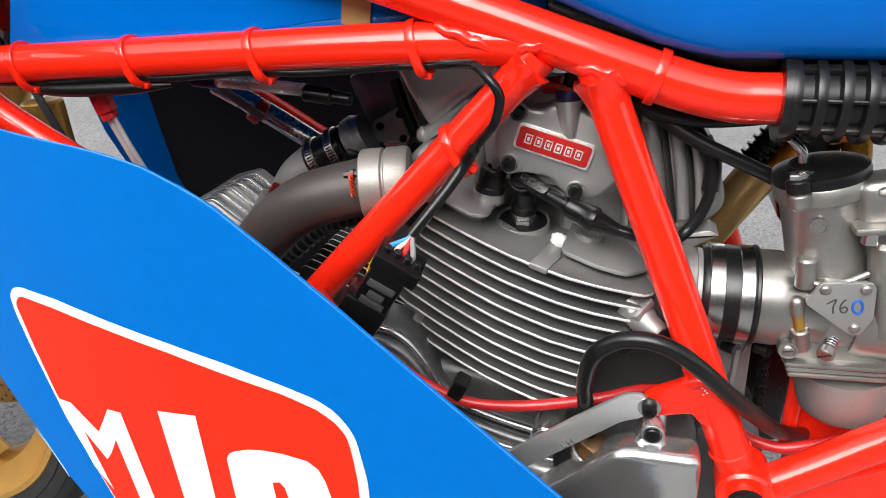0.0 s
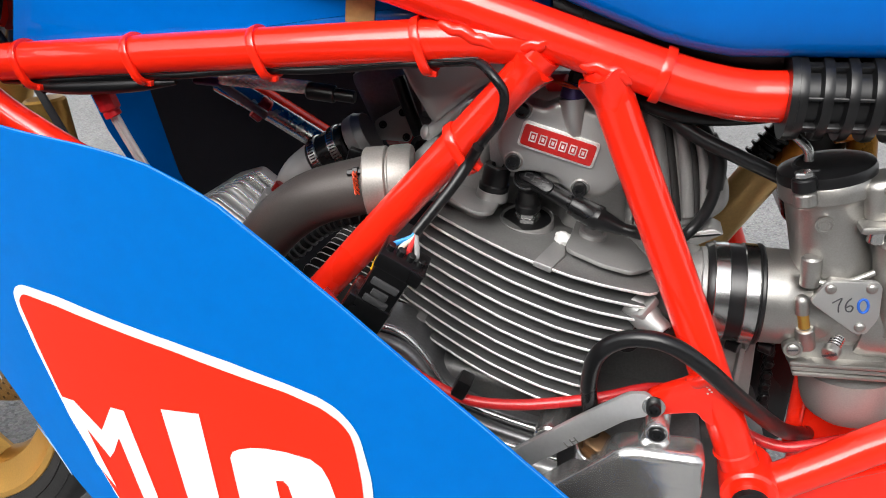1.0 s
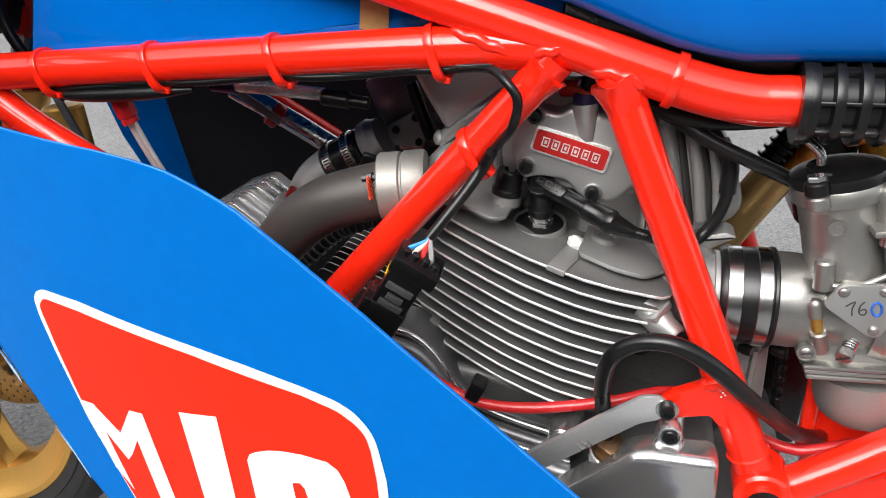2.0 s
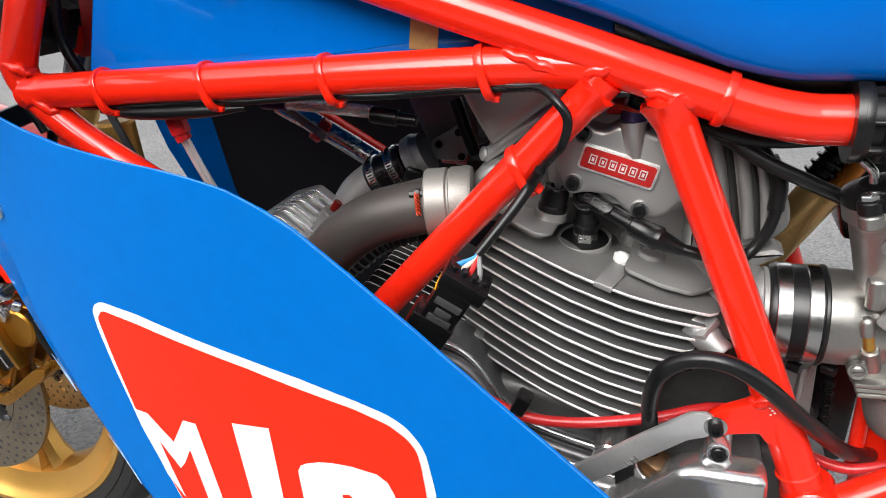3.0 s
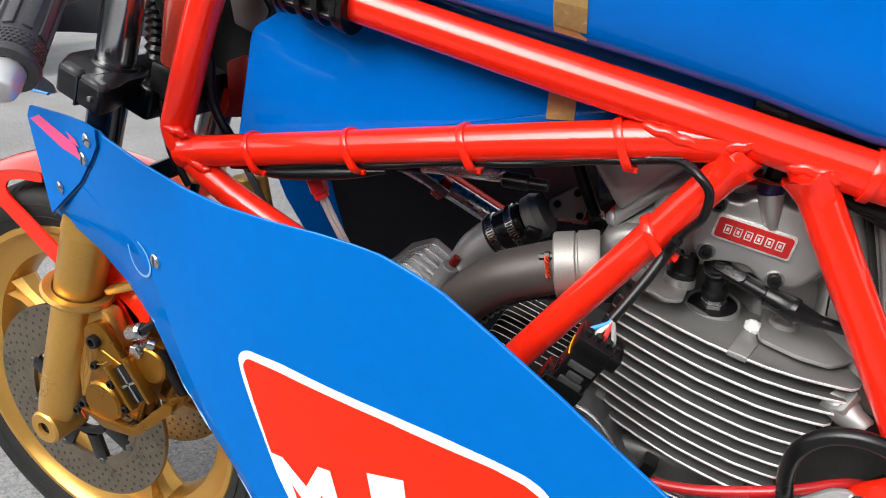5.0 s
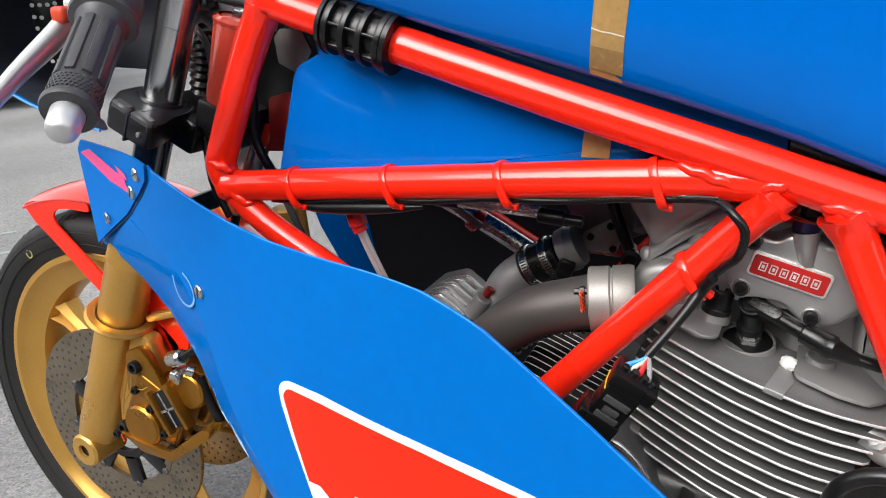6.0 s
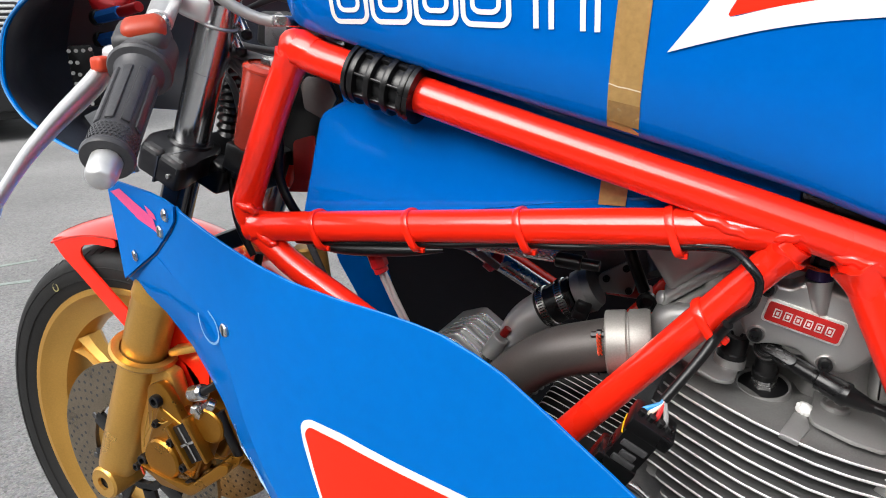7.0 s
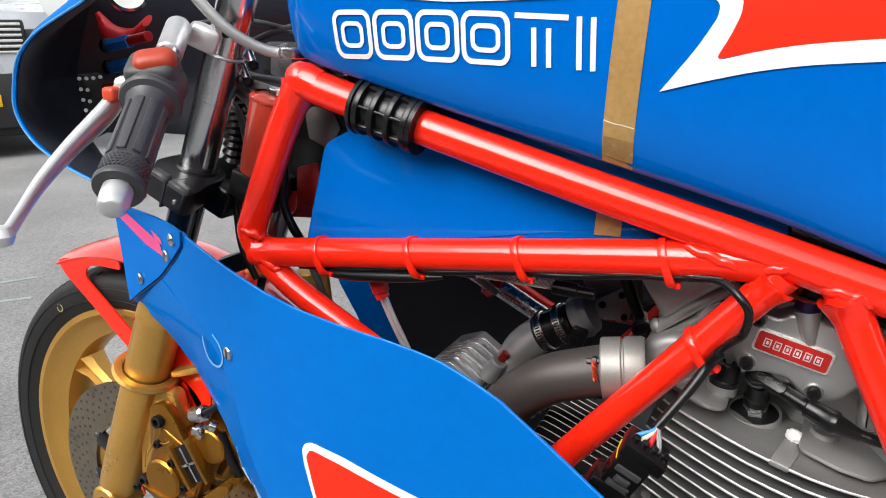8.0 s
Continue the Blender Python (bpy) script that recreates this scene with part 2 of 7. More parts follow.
def decal(poly, surf, lift=0.0012, step=0.012, thick=0.0005):
    """A thin film laid on the surface y = surf(x, z), cut to a polygon in x and z."""
    bm = bmesh.new()
    bm.faces.new([bm.verts.new((x, 0, z)) for x, z in poly])
    xs, zs = [p[0] for p in poly], [p[1] for p in poly]
    for lo, hi, no in ((min(xs), max(xs), (1, 0, 0)), (min(zs), max(zs), (0, 0, 1))):
        c = lo + step
        while c < hi:
            bmesh.ops.bisect_plane(bm, geom=bm.verts[:] + bm.edges[:] + bm.faces[:], plane_co=Vector(no) * c, plane_no=no)
            c += step
    for v in bm.verts:
        v.co.y = surf(v.co.x, v.co.z) - lift
    bm.normal_update()
    for fa in list(bm.faces):
        if fa.normal.y > 0:
            fa.normal_flip()
    return bm


def stroke(pts, w, closed=False):
    """Outline polygon of a flat line of width w in x and z, with mitred corners."""
    p = [Vector(a) for a in pts]
    left, right = [], []
    for i, a in enumerate(p):
        d0 = (a - p[i - 1]).normalized() if i else (p[1] - a).normalized()
        d1 = (p[i + 1] - a).normalized() if i < len(p) - 1 else d0
        n0, n1 = Vector((-d0.y, d0.x)), Vector((-d1.y, d1.x))
        m = (n0 + n1).normalized()
        k = w / 2 / max(0.4, m.dot(n0))
        left.append(tuple(a + m * k))
        right.append(tuple(a - m * k))
    return left + right[::-1]


def bolt_mesh(r, h, mat=None, socket=True, name="bolt"):
    """A cap screw head along +z with a hexagon socket."""
    prof = [(0, 0), (r, 0), (r, h * 0.8), (r * 0.88, h), (r * 0.55, h)]
    prof += [(r * 0.5, h * 0.45), (0, h * 0.45)] if socket else [(0, h * 1.12)]
    return to_mesh(name, lathe(prof, 14), mat)


def slot_mesh(r, h, mat):
    """A slotted pan head screw along +z."""
    bm = lathe([(0, 0), (r, 0), (r, h * 0.6), (r * 0.8, h), (0, h * 1.05)], 16)
    return to_mesh("screw", bm, mat)


TOCAM = Vector((0, -1, 0))

# ---- ground, street ----
def build_ground():
    bm = bmesh.new()
    s = 400.0
    edges = [-s, -30, -8, -3, 0, 3, 8, 30, s]
    vs = [[bm.verts.new((x, y, GROUND)) for x in edges] for y in edges]
    for j in range(8):
        for i in range(8):
            bm.faces.new((vs[j][i], vs[j][i + 1], vs[j + 1][i + 1], vs[j + 1][i]))
    ob = new("ground", to_mesh("ground", finish(bm), ASPHALT))
    tagged(ob, "worn light grey asphalt street surface with fine grit", "ground", kind="structure")
    chalk = bmesh.new()
    for (x0, y0), (x1, y1) in (((-3.20, 1.30), (-3.00, 1.62)), ((-3.00, 1.62), (-2.93, 1.735)), ((-2.87, 1.37), (-2.765, 1.467)), ((-2.765, 1.467), (-2.69, 1.545))):
        turn = math.degrees(math.atan2(y1 - y0, x1 - x0))
        box((math.hypot(x1 - x0, y1 - y0), 0.030, 0.002), pose((x0 + x1) / 2, (y0 + y1) / 2, GROUND + 0.0015, 0, 0, turn), bm=chalk)
    ob = new("chalk_mark", to_mesh("chalk_mark", finish(chalk), CHALK))
    tagged(ob, "faint pale green chalk lines drawn on the asphalt", "chalk mark", kind="structure")
    # unseen wall behind the camera, added to darken reflections in metal and paint
    bm = box((80, 0.4, 3.4), pose(0, -5.5, 1.7 + GROUND))
    ob = new("reflection_wall", to_mesh("reflection_wall", bm, WALLGREY))
    tagged(ob, "plain dark wall added out of view to darken reflections", "wall", kind="structure")


build_ground()

# ---- the motorcycle ----
bike = thing("motorcycle", (-0.882, 0.605, GROUND), "blue and red racing motorcycle with gold wheel parked on asphalt", "motorcycle")
RY = 0.462
R_UP, R_LO, R_D = 0.0155, 0.0145, 0.0128


def weld_fillet(p, d, r, length, rise, seed):
    """A lumpy run of weld round a tube's end at p, flaring out along d."""
    rng = random.Random(seed)
    n, rows = 48, 9
    phase = [rng.uniform(0, 6.28) for _ in range(5)]
    bm = bmesh.new()
    m = axis(p, d)
    grid = []
    for i in range(rows):
        t = i / (rows - 1)
        ringv = []
        for j in range(n):
            a = 2 * math.pi * j / n
            lump = 0.30 * math.sin(5 * a + phase[0] + 2.5 * t) + 0.22 * math.sin(8 * a + phase[1] - 3 * t) + 0.16 * math.sin(12 * a + phase[2])
            rad = r - 0.0004 + rise * t ** 1.6 * (1 + lump * 0.12) + 0.0003 * math.sin(math.pi * t) * math.sin(9 * a + phase[3])
            ringv.append(bm.verts.new(m @ Vector((rad * math.cos(a), rad * math.sin(a), length * t * (1 + 0.10 * math.sin(5 * a + phase[4]))))))
        grid.append(ringv)
    for p0, q0 in zip(grid, grid[1:]):
        for j in range(n):
            bm.faces.new((p0[j], p0[(j + 1) % n], q0[(j + 1) % n], q0[j]))
    bm.faces.new(grid[0][::-1])
    bm.faces.new(grid[-1])
    return finish(bm)


def weld(run, r, sink):
    """A broad flat bead laid along run, sunk into the tubes it joins."""
    pts = spline(run, 8)
    n = len(pts) - 1
    rs = [r * (0.30 + 0.70 * math.sin(math.pi * i / n) ** 0.45) * (1.0 + 0.05 * math.sin(i * 0.5) + 0.02 * math.sin(i * 1.3)) for i in range(n + 1)]
    pts = [v + Vector((0, sink, 0.0007 * math.sin(i * 0.9))) for i, v in enumerate(pts)]
    return tube(pts, rs, 14, 2)


def strap(p, d, r, drop, width=0.0062, thick=0.0024):
    """A nylon strap pulled round a tube at p and round the wires hung under it."""
    d = Vector(d).normalized()
    e1 = Vector((0, -1, 0))
    e2 = d.cross(e1).normalized()
    bm = bmesh.new()
    rows = []
    for i in range(48):
        a = 2 * math.pi * i / 48
        low = max(0.0, math.sin(a)) ** 2
        q = []
        for rad, w in ((r - 0.0006, -0.5), (r + thick * 0.8, -0.5), (r + thick, -0.36), (r + thick, 0.36), (r + thick * 0.8, 0.5), (r - 0.0006, 0.5)):
            wide = math.copysign(abs(math.cos(a)) ** (0.6 if drop and math.sin(a) > 0 else 1.0), math.cos(a)) * (1 + (0.28 if drop else 0) * low)
            v = Vector(p) + e1 * rad * wide + e2 * (rad * math.sin(a) + drop * low) + d * width * w
            q.append(bm.verts.new(v))
        rows.append(q)
    for i in range(48):
        a, b = rows[i], rows[(i + 1) % 48]
        for j in range(6):
            bm.faces.new((a[j], a[(j + 1) % 6], b[(j + 1) % 6], b[j]))
    return finish(bm)


def mirror_y(pts):
    return [(x, 2 * MID - y, z) for x, y, z in pts]


UPPER = [(-0.470, RY, 0.8435), (-0.430, RY, 0.8285), (-0.222, RY, 0.765), (-0.096, RY, 0.728), (-0.045, RY, 0.7125), (0.000, RY, 0.699), (0.022, RY, 0.6925),
         (0.042, RY, 0.688), (0.062, RY, 0.6855), (0.085, RY, 0.686), (0.22, RY, 0.690)]
LOWER = [(-0.545, RY, 0.6735), (-0.359, RY, 0.690), (-0.141, RY, 0.7088), (-0.07, RY, 0.7115)]
FRONT = [(-0.469, RY + 0.002, 0.845), (-0.497, RY, 0.797), (-0.540, RY, 0.712), (-0.546, RY, 0.692), (-0.538, RY, 0.672), (-0.500, RY, 0.641), (-0.435, RY, 0.6045), (-0.30, RY, 0.53)]
DIAG1 = [(-0.060, RY - 0.003, 0.706), (-0.117, RY - 0.002, 0.640), (-0.229, RY - 0.004, 0.510), (-0.27, RY - 0.006, 0.46)]
DIAG2 = [(-0.024, RY - 0.002, 0.700), (-0.006, 0.457, 0.660), (0.040, 0.445, 0.562), (0.070, 0.434, 0.497), (0.094, 0.430, 0.443), (0.107, 0.428, 0.414)]


def build_frame():
    frame_ob = part("frame", tube(UPPER, R_UP, 28, 5), RED, bike, "glossy red tubular trellis frame")
    part("head_joint", lathe([(0, -0.0158), (0.0075, -0.0138), (0.0128, -0.0090), (0.0157, 0), (0.0128, 0.0090), (0.0075, 0.0138), (0, 0.0158)], 24, Matrix.Translation((-0.4705, RY + 0.001, 0.8440))), RED, frame_ob)
    part("head_plate", prism(rounded([(-0.488, 0.842), (-0.486, 0.851), (-0.474, 0.854), (-0.465, 0.842), (-0.480, 0.828)], 0.004), RY, RY + 0.05, 0.002), RED, frame_ob)
    part("lower_rail", tube(LOWER, R_LO, 28, 3), RED, frame_ob)
    part("front_tube", tube(FRONT[:5], [0.0148] * 3 + [0.0145, 0.0135], 28, 5), RED, frame_ob)
    part("down_tube", tube(FRONT[4:], R_D, 24, 3), RED, frame_ob)
    part("diagonal_tube", tube(DIAG1, R_D, 24, 3), RED, frame_ob)
    part("diagonal_tube", tube(DIAG2, [R_D + 0.0005] * 6, 24, 4), RED, frame_ob)
    low = [(0.108, 0.430, 0.414), (0.150, 0.436, 0.4425), (0.187, 0.44, 0.470), (0.26, 0.44, 0.525)]
    part("rear_tube", tube(low, R_D, 24, 3), RED, frame_ob)
    part("pivot_boss", lathe([(0, 0), (0.010, 0), (0.0105, 0.002), (0.0105, 0.006), (0.017, 0.006), (0.019, 0.008), (0.019, 0.04), (0, 0.04)], 28, axis((0.1035, 0.446, 0.424), (0, 1, 0)) @ pose(0, 0, -0.04)), RED, frame_ob)
    # lower plate beside the pivot
    part("boss_cap", lathe([(0, 0.002), (0.006, 0.002), (0.0115, 0.004), (0.0125, 0), (0, 0)], 24, axis((0.1035, 0.4058, 0.424), TOCAM)), PLASTIC, frame_ob, "black pivot cap")
    part("frame_plate", prism([(0.125, 0.405), (0.26, 0.492), (0.26, 0.40), (0.14, 0.36), (0.10, 0.36)], 0.447, 0.452, 0.001), RED, frame_ob)
    part("seam", tube([(0.135, 0.446, 0.407), (0.26, 0.446, 0.480)], 0.0022, 8), RED, frame_ob)
    # bracket arm on the rear diagonal
    part("gusset", prism(rounded([(0.0270, 0.4800), (0.0290, 0.4880), (0.0360, 0.4930), (0.0530, 0.5030), (0.0600, 0.5120), (0.0760, 0.500), (0.0760, 0.470), (0.0660, 0.4740), (0.0620, 0.4800), (0.0440, 0.4750), (0.0320, 0.4710)], 0.0035), 0.4205, 0.430, 0.0012), RED, frame_ob)
    # welds
    beads = [
        [(-0.128, 0.449, 0.7215), (-0.112, 0.4465, 0.7175), (-0.097, 0.447, 0.712), (-0.082, 0.4475, 0.7085)],
        [(-0.079, 0.449, 0.7105), (-0.068, 0.4465, 0.711), (-0.058, 0.447, 0.7125), (-0.05, 0.447, 0.709)],
        [(-0.038, 0.449, 0.700), (-0.027, 0.4455, 0.700), (-0.013, 0.4455, 0.6965), (-0.004, 0.448, 0.690)],
        [(-0.552, 0.449, 0.704), (-0.544, 0.4465, 0.698), (-0.533, 0.4465, 0.695), (-0.527, 0.449, 0.69)],
        [(-0.541, 0.448, 0.686), (-0.530, 0.447, 0.676), (-0.518, 0.448, 0.664), (-0.508, 0.45, 0.660)],
        [(0.052, 0.421, 0.500), (0.062, 0.4185, 0.505), (0.070, 0.419, 0.507)],
        [(0.099, 0.417, 0.432), (0.110, 0.416, 0.432), (0.121, 0.418, 0.428)],
        [(0.107, 0.416, 0.424), (0.117, 0.416, 0.418), (0.122, 0.418, 0.41)],
    ]
    for b in beads:
        part("weld_bead", weld(b, 0.0046, 0.0040), RED, frame_ob, sharp=80)
    for p, d, r, length, rise, seed in (((-0.0790, RY - 0.0024, 0.6840), (0.65, 0, 0.76), R_D, 0.020, 0.0042, 3), ((-0.0135, RY - 0.004, 0.676), (-0.40, 0.05, 0.90), R_D + 0.0004, 0.020, 0.0052, 5),
                                        ((-0.512, RY, 0.6765), (-1, 0, -0.09), R_LO, 0.024, 0.0030, 9), ((-0.484, RY + 0.001, 0.819), (0.5, 0, 0.86), 0.0148, 0.020, 0.0030, 11), ((-0.448, RY, 0.8355), (-0.95, 0, 0.33), R_UP, 0.018, 0.0022, 13),
                                        ((0.128, 0.433, 0.4277), (-0.85, -0.1, -0.55), R_D, 0.016, 0.0050, 15)):
        part("weld_fillet", weld_fillet(p, d, r, length, rise, seed), RED, frame_ob, sharp=80)
    part("weld_seam", lathe([(R_D + 0.0004, -0.0012), (R_D + 0.002, 0), (R_D + 0.0004, 0.0012)], 24, axis((0.0915, 0.4305, 0.4485), (0.4, -0.05, -0.9))), RED, frame_ob)
    chip = material("bare_primer", (0.75, 0.66, 0.60), 0.6)
    for k in range(6):
        bm = bmesh.new()
        bmesh.ops.create_icosphere(bm, subdivisions=1, radius=0.0008)
        for v in bm.verts:
            v.co *= 1 + 0.5 * noise.noise(v.co * 900 + Vector((k, 0, 0)))
            v.co.y *= 0.3
        part("paint_chip", finish(bm, pose(0.0655 + 0.0016 * math.sin(k * 2.1) + 0.0004 * k, 0.4203, 0.5055 - 0.0017 * k)), chip, frame_ob, "chipped paint spot" if k == 0 else "")
    # far side of the frame
    for run, r in ((UPPER, R_UP), (LOWER, R_LO), (FRONT[:5], 0.0145), (FRONT[4:], R_D), (DIAG1, R_D), (DIAG2, R_D)):
        part("far_tube", tube(mirror_y(run), r, 20, 3), RED, frame_ob)
    head = Vector((-0.575, MID, 0.77))
    d = Vector((0.29, 0, 0.602)).normalized()
    part("steering_head", rod(head - d * 0.085, head + d * 0.075, 0.031, 28, 0.003), RED, frame_ob)
    for z, x in ((0.835, -0.478),):
        for s in (1, -1):
            part("head_brace", tube([(x, MID - s * (MID - RY), z), (x - 0.035, MID - s * 0.02, z + 0.005)], 0.013, 20), RED, frame_ob)
    # cable ties
    for p, d, r in (((-0.459, RY, 0.6813), (1, 0, 0.36), R_LO), ((-0.359, RY, 0.690), (1, 0, 0.38), R_LO), ((-0.257, RY, 0.699), (1, 0, 0.36), R_LO), ((-0.1405, RY, 0.7088), (1, 0, 0.32), R_LO),
                    ((0.0125, RY, 0.6953), (1, 0, -0.29), R_UP)):
        low = 0.0050 if r == R_LO else 0.0
        tie = part("cable_tie", strap(p, d, r, low), RED, frame_ob, "red nylon cable tie")
        z = Vector(d).normalized()
        side = z.cross(Vector((0, -1, 0))).normalized()
        at = Vector(p) + side * (r + low + 0.0008) + Vector((0.002, -0.006, 0))
        if low:
            part("tie_head", box((0.0065, 0.006, 0.004), Matrix.Translation(at), 0.0008), RED, tie)
    tie = part("cable_tie", strap((-0.1150, RY - 0.0022, 0.6425), (0.85, 0.0, 0.53), R_D, 0.007, 0.0066, 0.0030), RED, frame_ob, "red nylon cable tie")
    part("tie_head", box((0.008, 0.007, 0.005), Matrix.Translation((-0.1005, RY - 0.0105, 0.6310)) @ pose(0, 0, 0, 0, 35, 0), 0.0008), RED, tie)
    # rubber sleeves clamped round the upper rails
    d = Vector((-0.208, 0, 0.0635)).normalized()
    sleeve_front = Vector((-0.3785, RY, 0.8125))
    for at, run, n, h in ((sleeve_front + Vector((0.002, 0, -0.0005)), d, 4, 0.032), (Vector((0.135, RY, 0.6875)), Vector((1, 0, 0.03)).normalized(), 8, 0.052)):
        r0 = R_UP + 0.004
        prof = [(r0 - 0.004, -h), (r0 + 0.0055, -h), (r0 + 0.0062, -h + 0.004), (r0 + 0.001, -h + 0.0055)]
        for i in range(n):
            c = -h + 2 * h * (i + 0.5) / n
            prof += [(r0 - 0.0005, c - 0.0036), (r0 + 0.0050, c - 0.0026), (r0 + 0.0056, c), (r0 + 0.0050, c + 0.0026), (r0 - 0.0005, c + 0.0036)]
        prof += [(r0 + 0.001, h - 0.0055), (r0 + 0.0062, h - 0.004), (r0 + 0.0055, h), (r0 - 0.004, h)]
        sl = part("rubber_sleeve", lathe(prof, 32, axis(at, run)), RUBBER, frame_ob, "ribbed black rubber sleeve")
        for lift, w, stick in ((10, 0.0022, 0.0040), (68, 0.0060, 0.0030), (-42, 0.0050, 0.0034)):
            out = Vector((0, -math.cos(radians(lift)), math.sin(radians(lift))))
            out = (out - run * out.dot(run)).normalized()
            turn = Matrix((run, out.cross(run), out)).transposed().to_4x4()
            if lift == 10:
                part("mould_seam", box((2 * h - 0.001, w, 0.004), Matrix.Translation(Vector(at) + out * (r0 + stick - 0.0020)) @ turn, 0.0006), RUBBER, sl)
                continue
            for i in range(n - 1):
                c = -h + 2 * h * (i + 1) / n
                part("lug", box((2 * h / n, w, 0.0045), Matrix.Translation(Vector(at) + run * c + out * (r0 + stick - 0.0022)) @ turn, 0.0007), RUBBER, sl)
    return frame_ob


frame_ob = build_frame()


# fuel tank -------------------------------------------------------------
def tank_low(x):
    """Height of the tank's lower rim."""
    pts = [(-0.5111, 0.8692), (-0.4496, 0.8549), (-0.4148, 0.8458), (-0.3093, 0.8130), (-0.2160, 0.7862), (-0.1330, 0.7626), (-0.0593, 0.7401), (-0.0162, 0.7237), (0.0165, 0.7124), (0.0483, 0.7073), (0.1344, 0.7104), (0.4110, 0.7247)]
    return float(np.interp(x, [p[0] for p in pts], [p[1] for p in pts]))


def tank_half(x):
    """Half width of the tank."""
    if x < -0.40:
        return 0.163 * max(0.02, 1 - ((-0.40 - x) / 0.118) ** 2.6) ** (1 / 2.6)
    return 0.163


def tank_side(x, z):
    lo, hi = tank_low(x), 0.955 + 0.03 * math.sin((x + 0.45) * 3.0)
    w = tank_half(x)
    c, h = (lo + hi) / 2, (hi - lo) / 2
    v = max(-0.999, min(0.999, (z - c) / h))
    n = 40.0 if v < 0 else 4.2
    knee = 0.006 * math.exp(-((x - 0.02) / 0.07) ** 2 - ((z - 0.79) / 0.06) ** 2)
    tuck = 0.017 * math.exp(-max(0.0, z - lo) / 0.022)
    return MID - w * (1 - abs(v) ** n) ** (1 / n) + knee + tuck


def build_tank():
    bm = bmesh.new()
    xs = [-0.40 - 0.118 * k for k in (0.998, 0.99, 0.96, 0.905, 0.83, 0.735, 0.61, 0.46, 0.295, 0.105)] + [-0.39 + 0.02 * i for i in range(38)]
    prev = None
    for x in xs:
        lo, hi = tank_low(x), 0.955 + 0.03 * math.sin((x + 0.45) * 3.0)
        c, h = (lo + hi) / 2, (hi - lo) / 2
        near = []
        for i in range(33):
            a = -math.pi / 2 + math.pi * i / 32
            v = math.copysign(abs(math.sin(a)) ** (0.45 if a > 0 else 0.3), math.sin(a))
            z = c + h * max(-0.999, min(0.999, v))
            near.append((x, tank_side(x, z), z))
        row = [bm.verts.new(p) for p in near] + [bm.verts.new((px, 2 * MID - py, pz)) for px, py, pz in near[::-1]]
        if prev:
            for i in range(len(row)):
                j = (i + 1) % len(row)
                bm.faces.new((prev[i], prev[j], row[j], row[i]))
        else:
            bm.faces.new(row)
        prev = row
    bm.faces.new(prev[::-1])
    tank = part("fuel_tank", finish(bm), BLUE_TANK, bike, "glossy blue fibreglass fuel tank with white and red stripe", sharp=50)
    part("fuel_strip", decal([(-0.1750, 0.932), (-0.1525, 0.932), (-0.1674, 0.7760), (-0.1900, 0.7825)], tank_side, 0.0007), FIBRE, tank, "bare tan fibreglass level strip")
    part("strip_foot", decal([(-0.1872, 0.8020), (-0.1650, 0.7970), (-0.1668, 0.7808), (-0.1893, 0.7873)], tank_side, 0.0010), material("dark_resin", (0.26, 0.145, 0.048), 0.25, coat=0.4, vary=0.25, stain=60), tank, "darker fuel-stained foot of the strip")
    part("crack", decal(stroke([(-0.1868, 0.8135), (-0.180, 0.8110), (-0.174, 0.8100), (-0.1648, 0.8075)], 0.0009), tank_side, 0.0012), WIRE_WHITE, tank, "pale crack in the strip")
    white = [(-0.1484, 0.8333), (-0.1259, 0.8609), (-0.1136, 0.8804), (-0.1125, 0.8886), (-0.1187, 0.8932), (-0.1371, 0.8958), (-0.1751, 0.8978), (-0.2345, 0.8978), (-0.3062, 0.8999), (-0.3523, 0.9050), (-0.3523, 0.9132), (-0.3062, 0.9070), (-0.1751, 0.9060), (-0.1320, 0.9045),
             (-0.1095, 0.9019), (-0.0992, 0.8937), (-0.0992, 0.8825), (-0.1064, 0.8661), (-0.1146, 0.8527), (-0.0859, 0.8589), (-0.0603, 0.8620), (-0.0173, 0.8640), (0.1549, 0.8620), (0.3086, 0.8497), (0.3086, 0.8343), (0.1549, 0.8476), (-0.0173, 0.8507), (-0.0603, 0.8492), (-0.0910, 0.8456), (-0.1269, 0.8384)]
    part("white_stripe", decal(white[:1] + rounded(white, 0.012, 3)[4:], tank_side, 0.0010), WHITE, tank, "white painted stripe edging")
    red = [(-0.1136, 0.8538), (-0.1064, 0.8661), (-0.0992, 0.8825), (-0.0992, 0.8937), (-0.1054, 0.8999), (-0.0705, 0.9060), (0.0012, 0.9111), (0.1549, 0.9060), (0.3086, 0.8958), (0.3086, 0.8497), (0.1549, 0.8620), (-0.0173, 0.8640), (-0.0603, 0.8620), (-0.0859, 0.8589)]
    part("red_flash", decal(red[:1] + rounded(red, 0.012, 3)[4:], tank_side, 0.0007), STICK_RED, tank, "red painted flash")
    # maker's mark as plain white outlined blocks
    x0, x1, zt, zb = -0.4148, -0.1894, 0.8994, 0.8614

    def put(u, v):
        """u along the mark, v from its foot to its head, both 0 to 1."""
        x = x0 + (x1 - x0) * u
        return (x, zb + (zt - zb) * v - 0.0155 * u + 0.002 * math.sin(3 * u))

    def shape(pts, w=0.0042):
        part("white_shape", decal(stroke([put(*p) for p in pts], w), tank_side, 0.0007, 0.02), WHITE, tank)

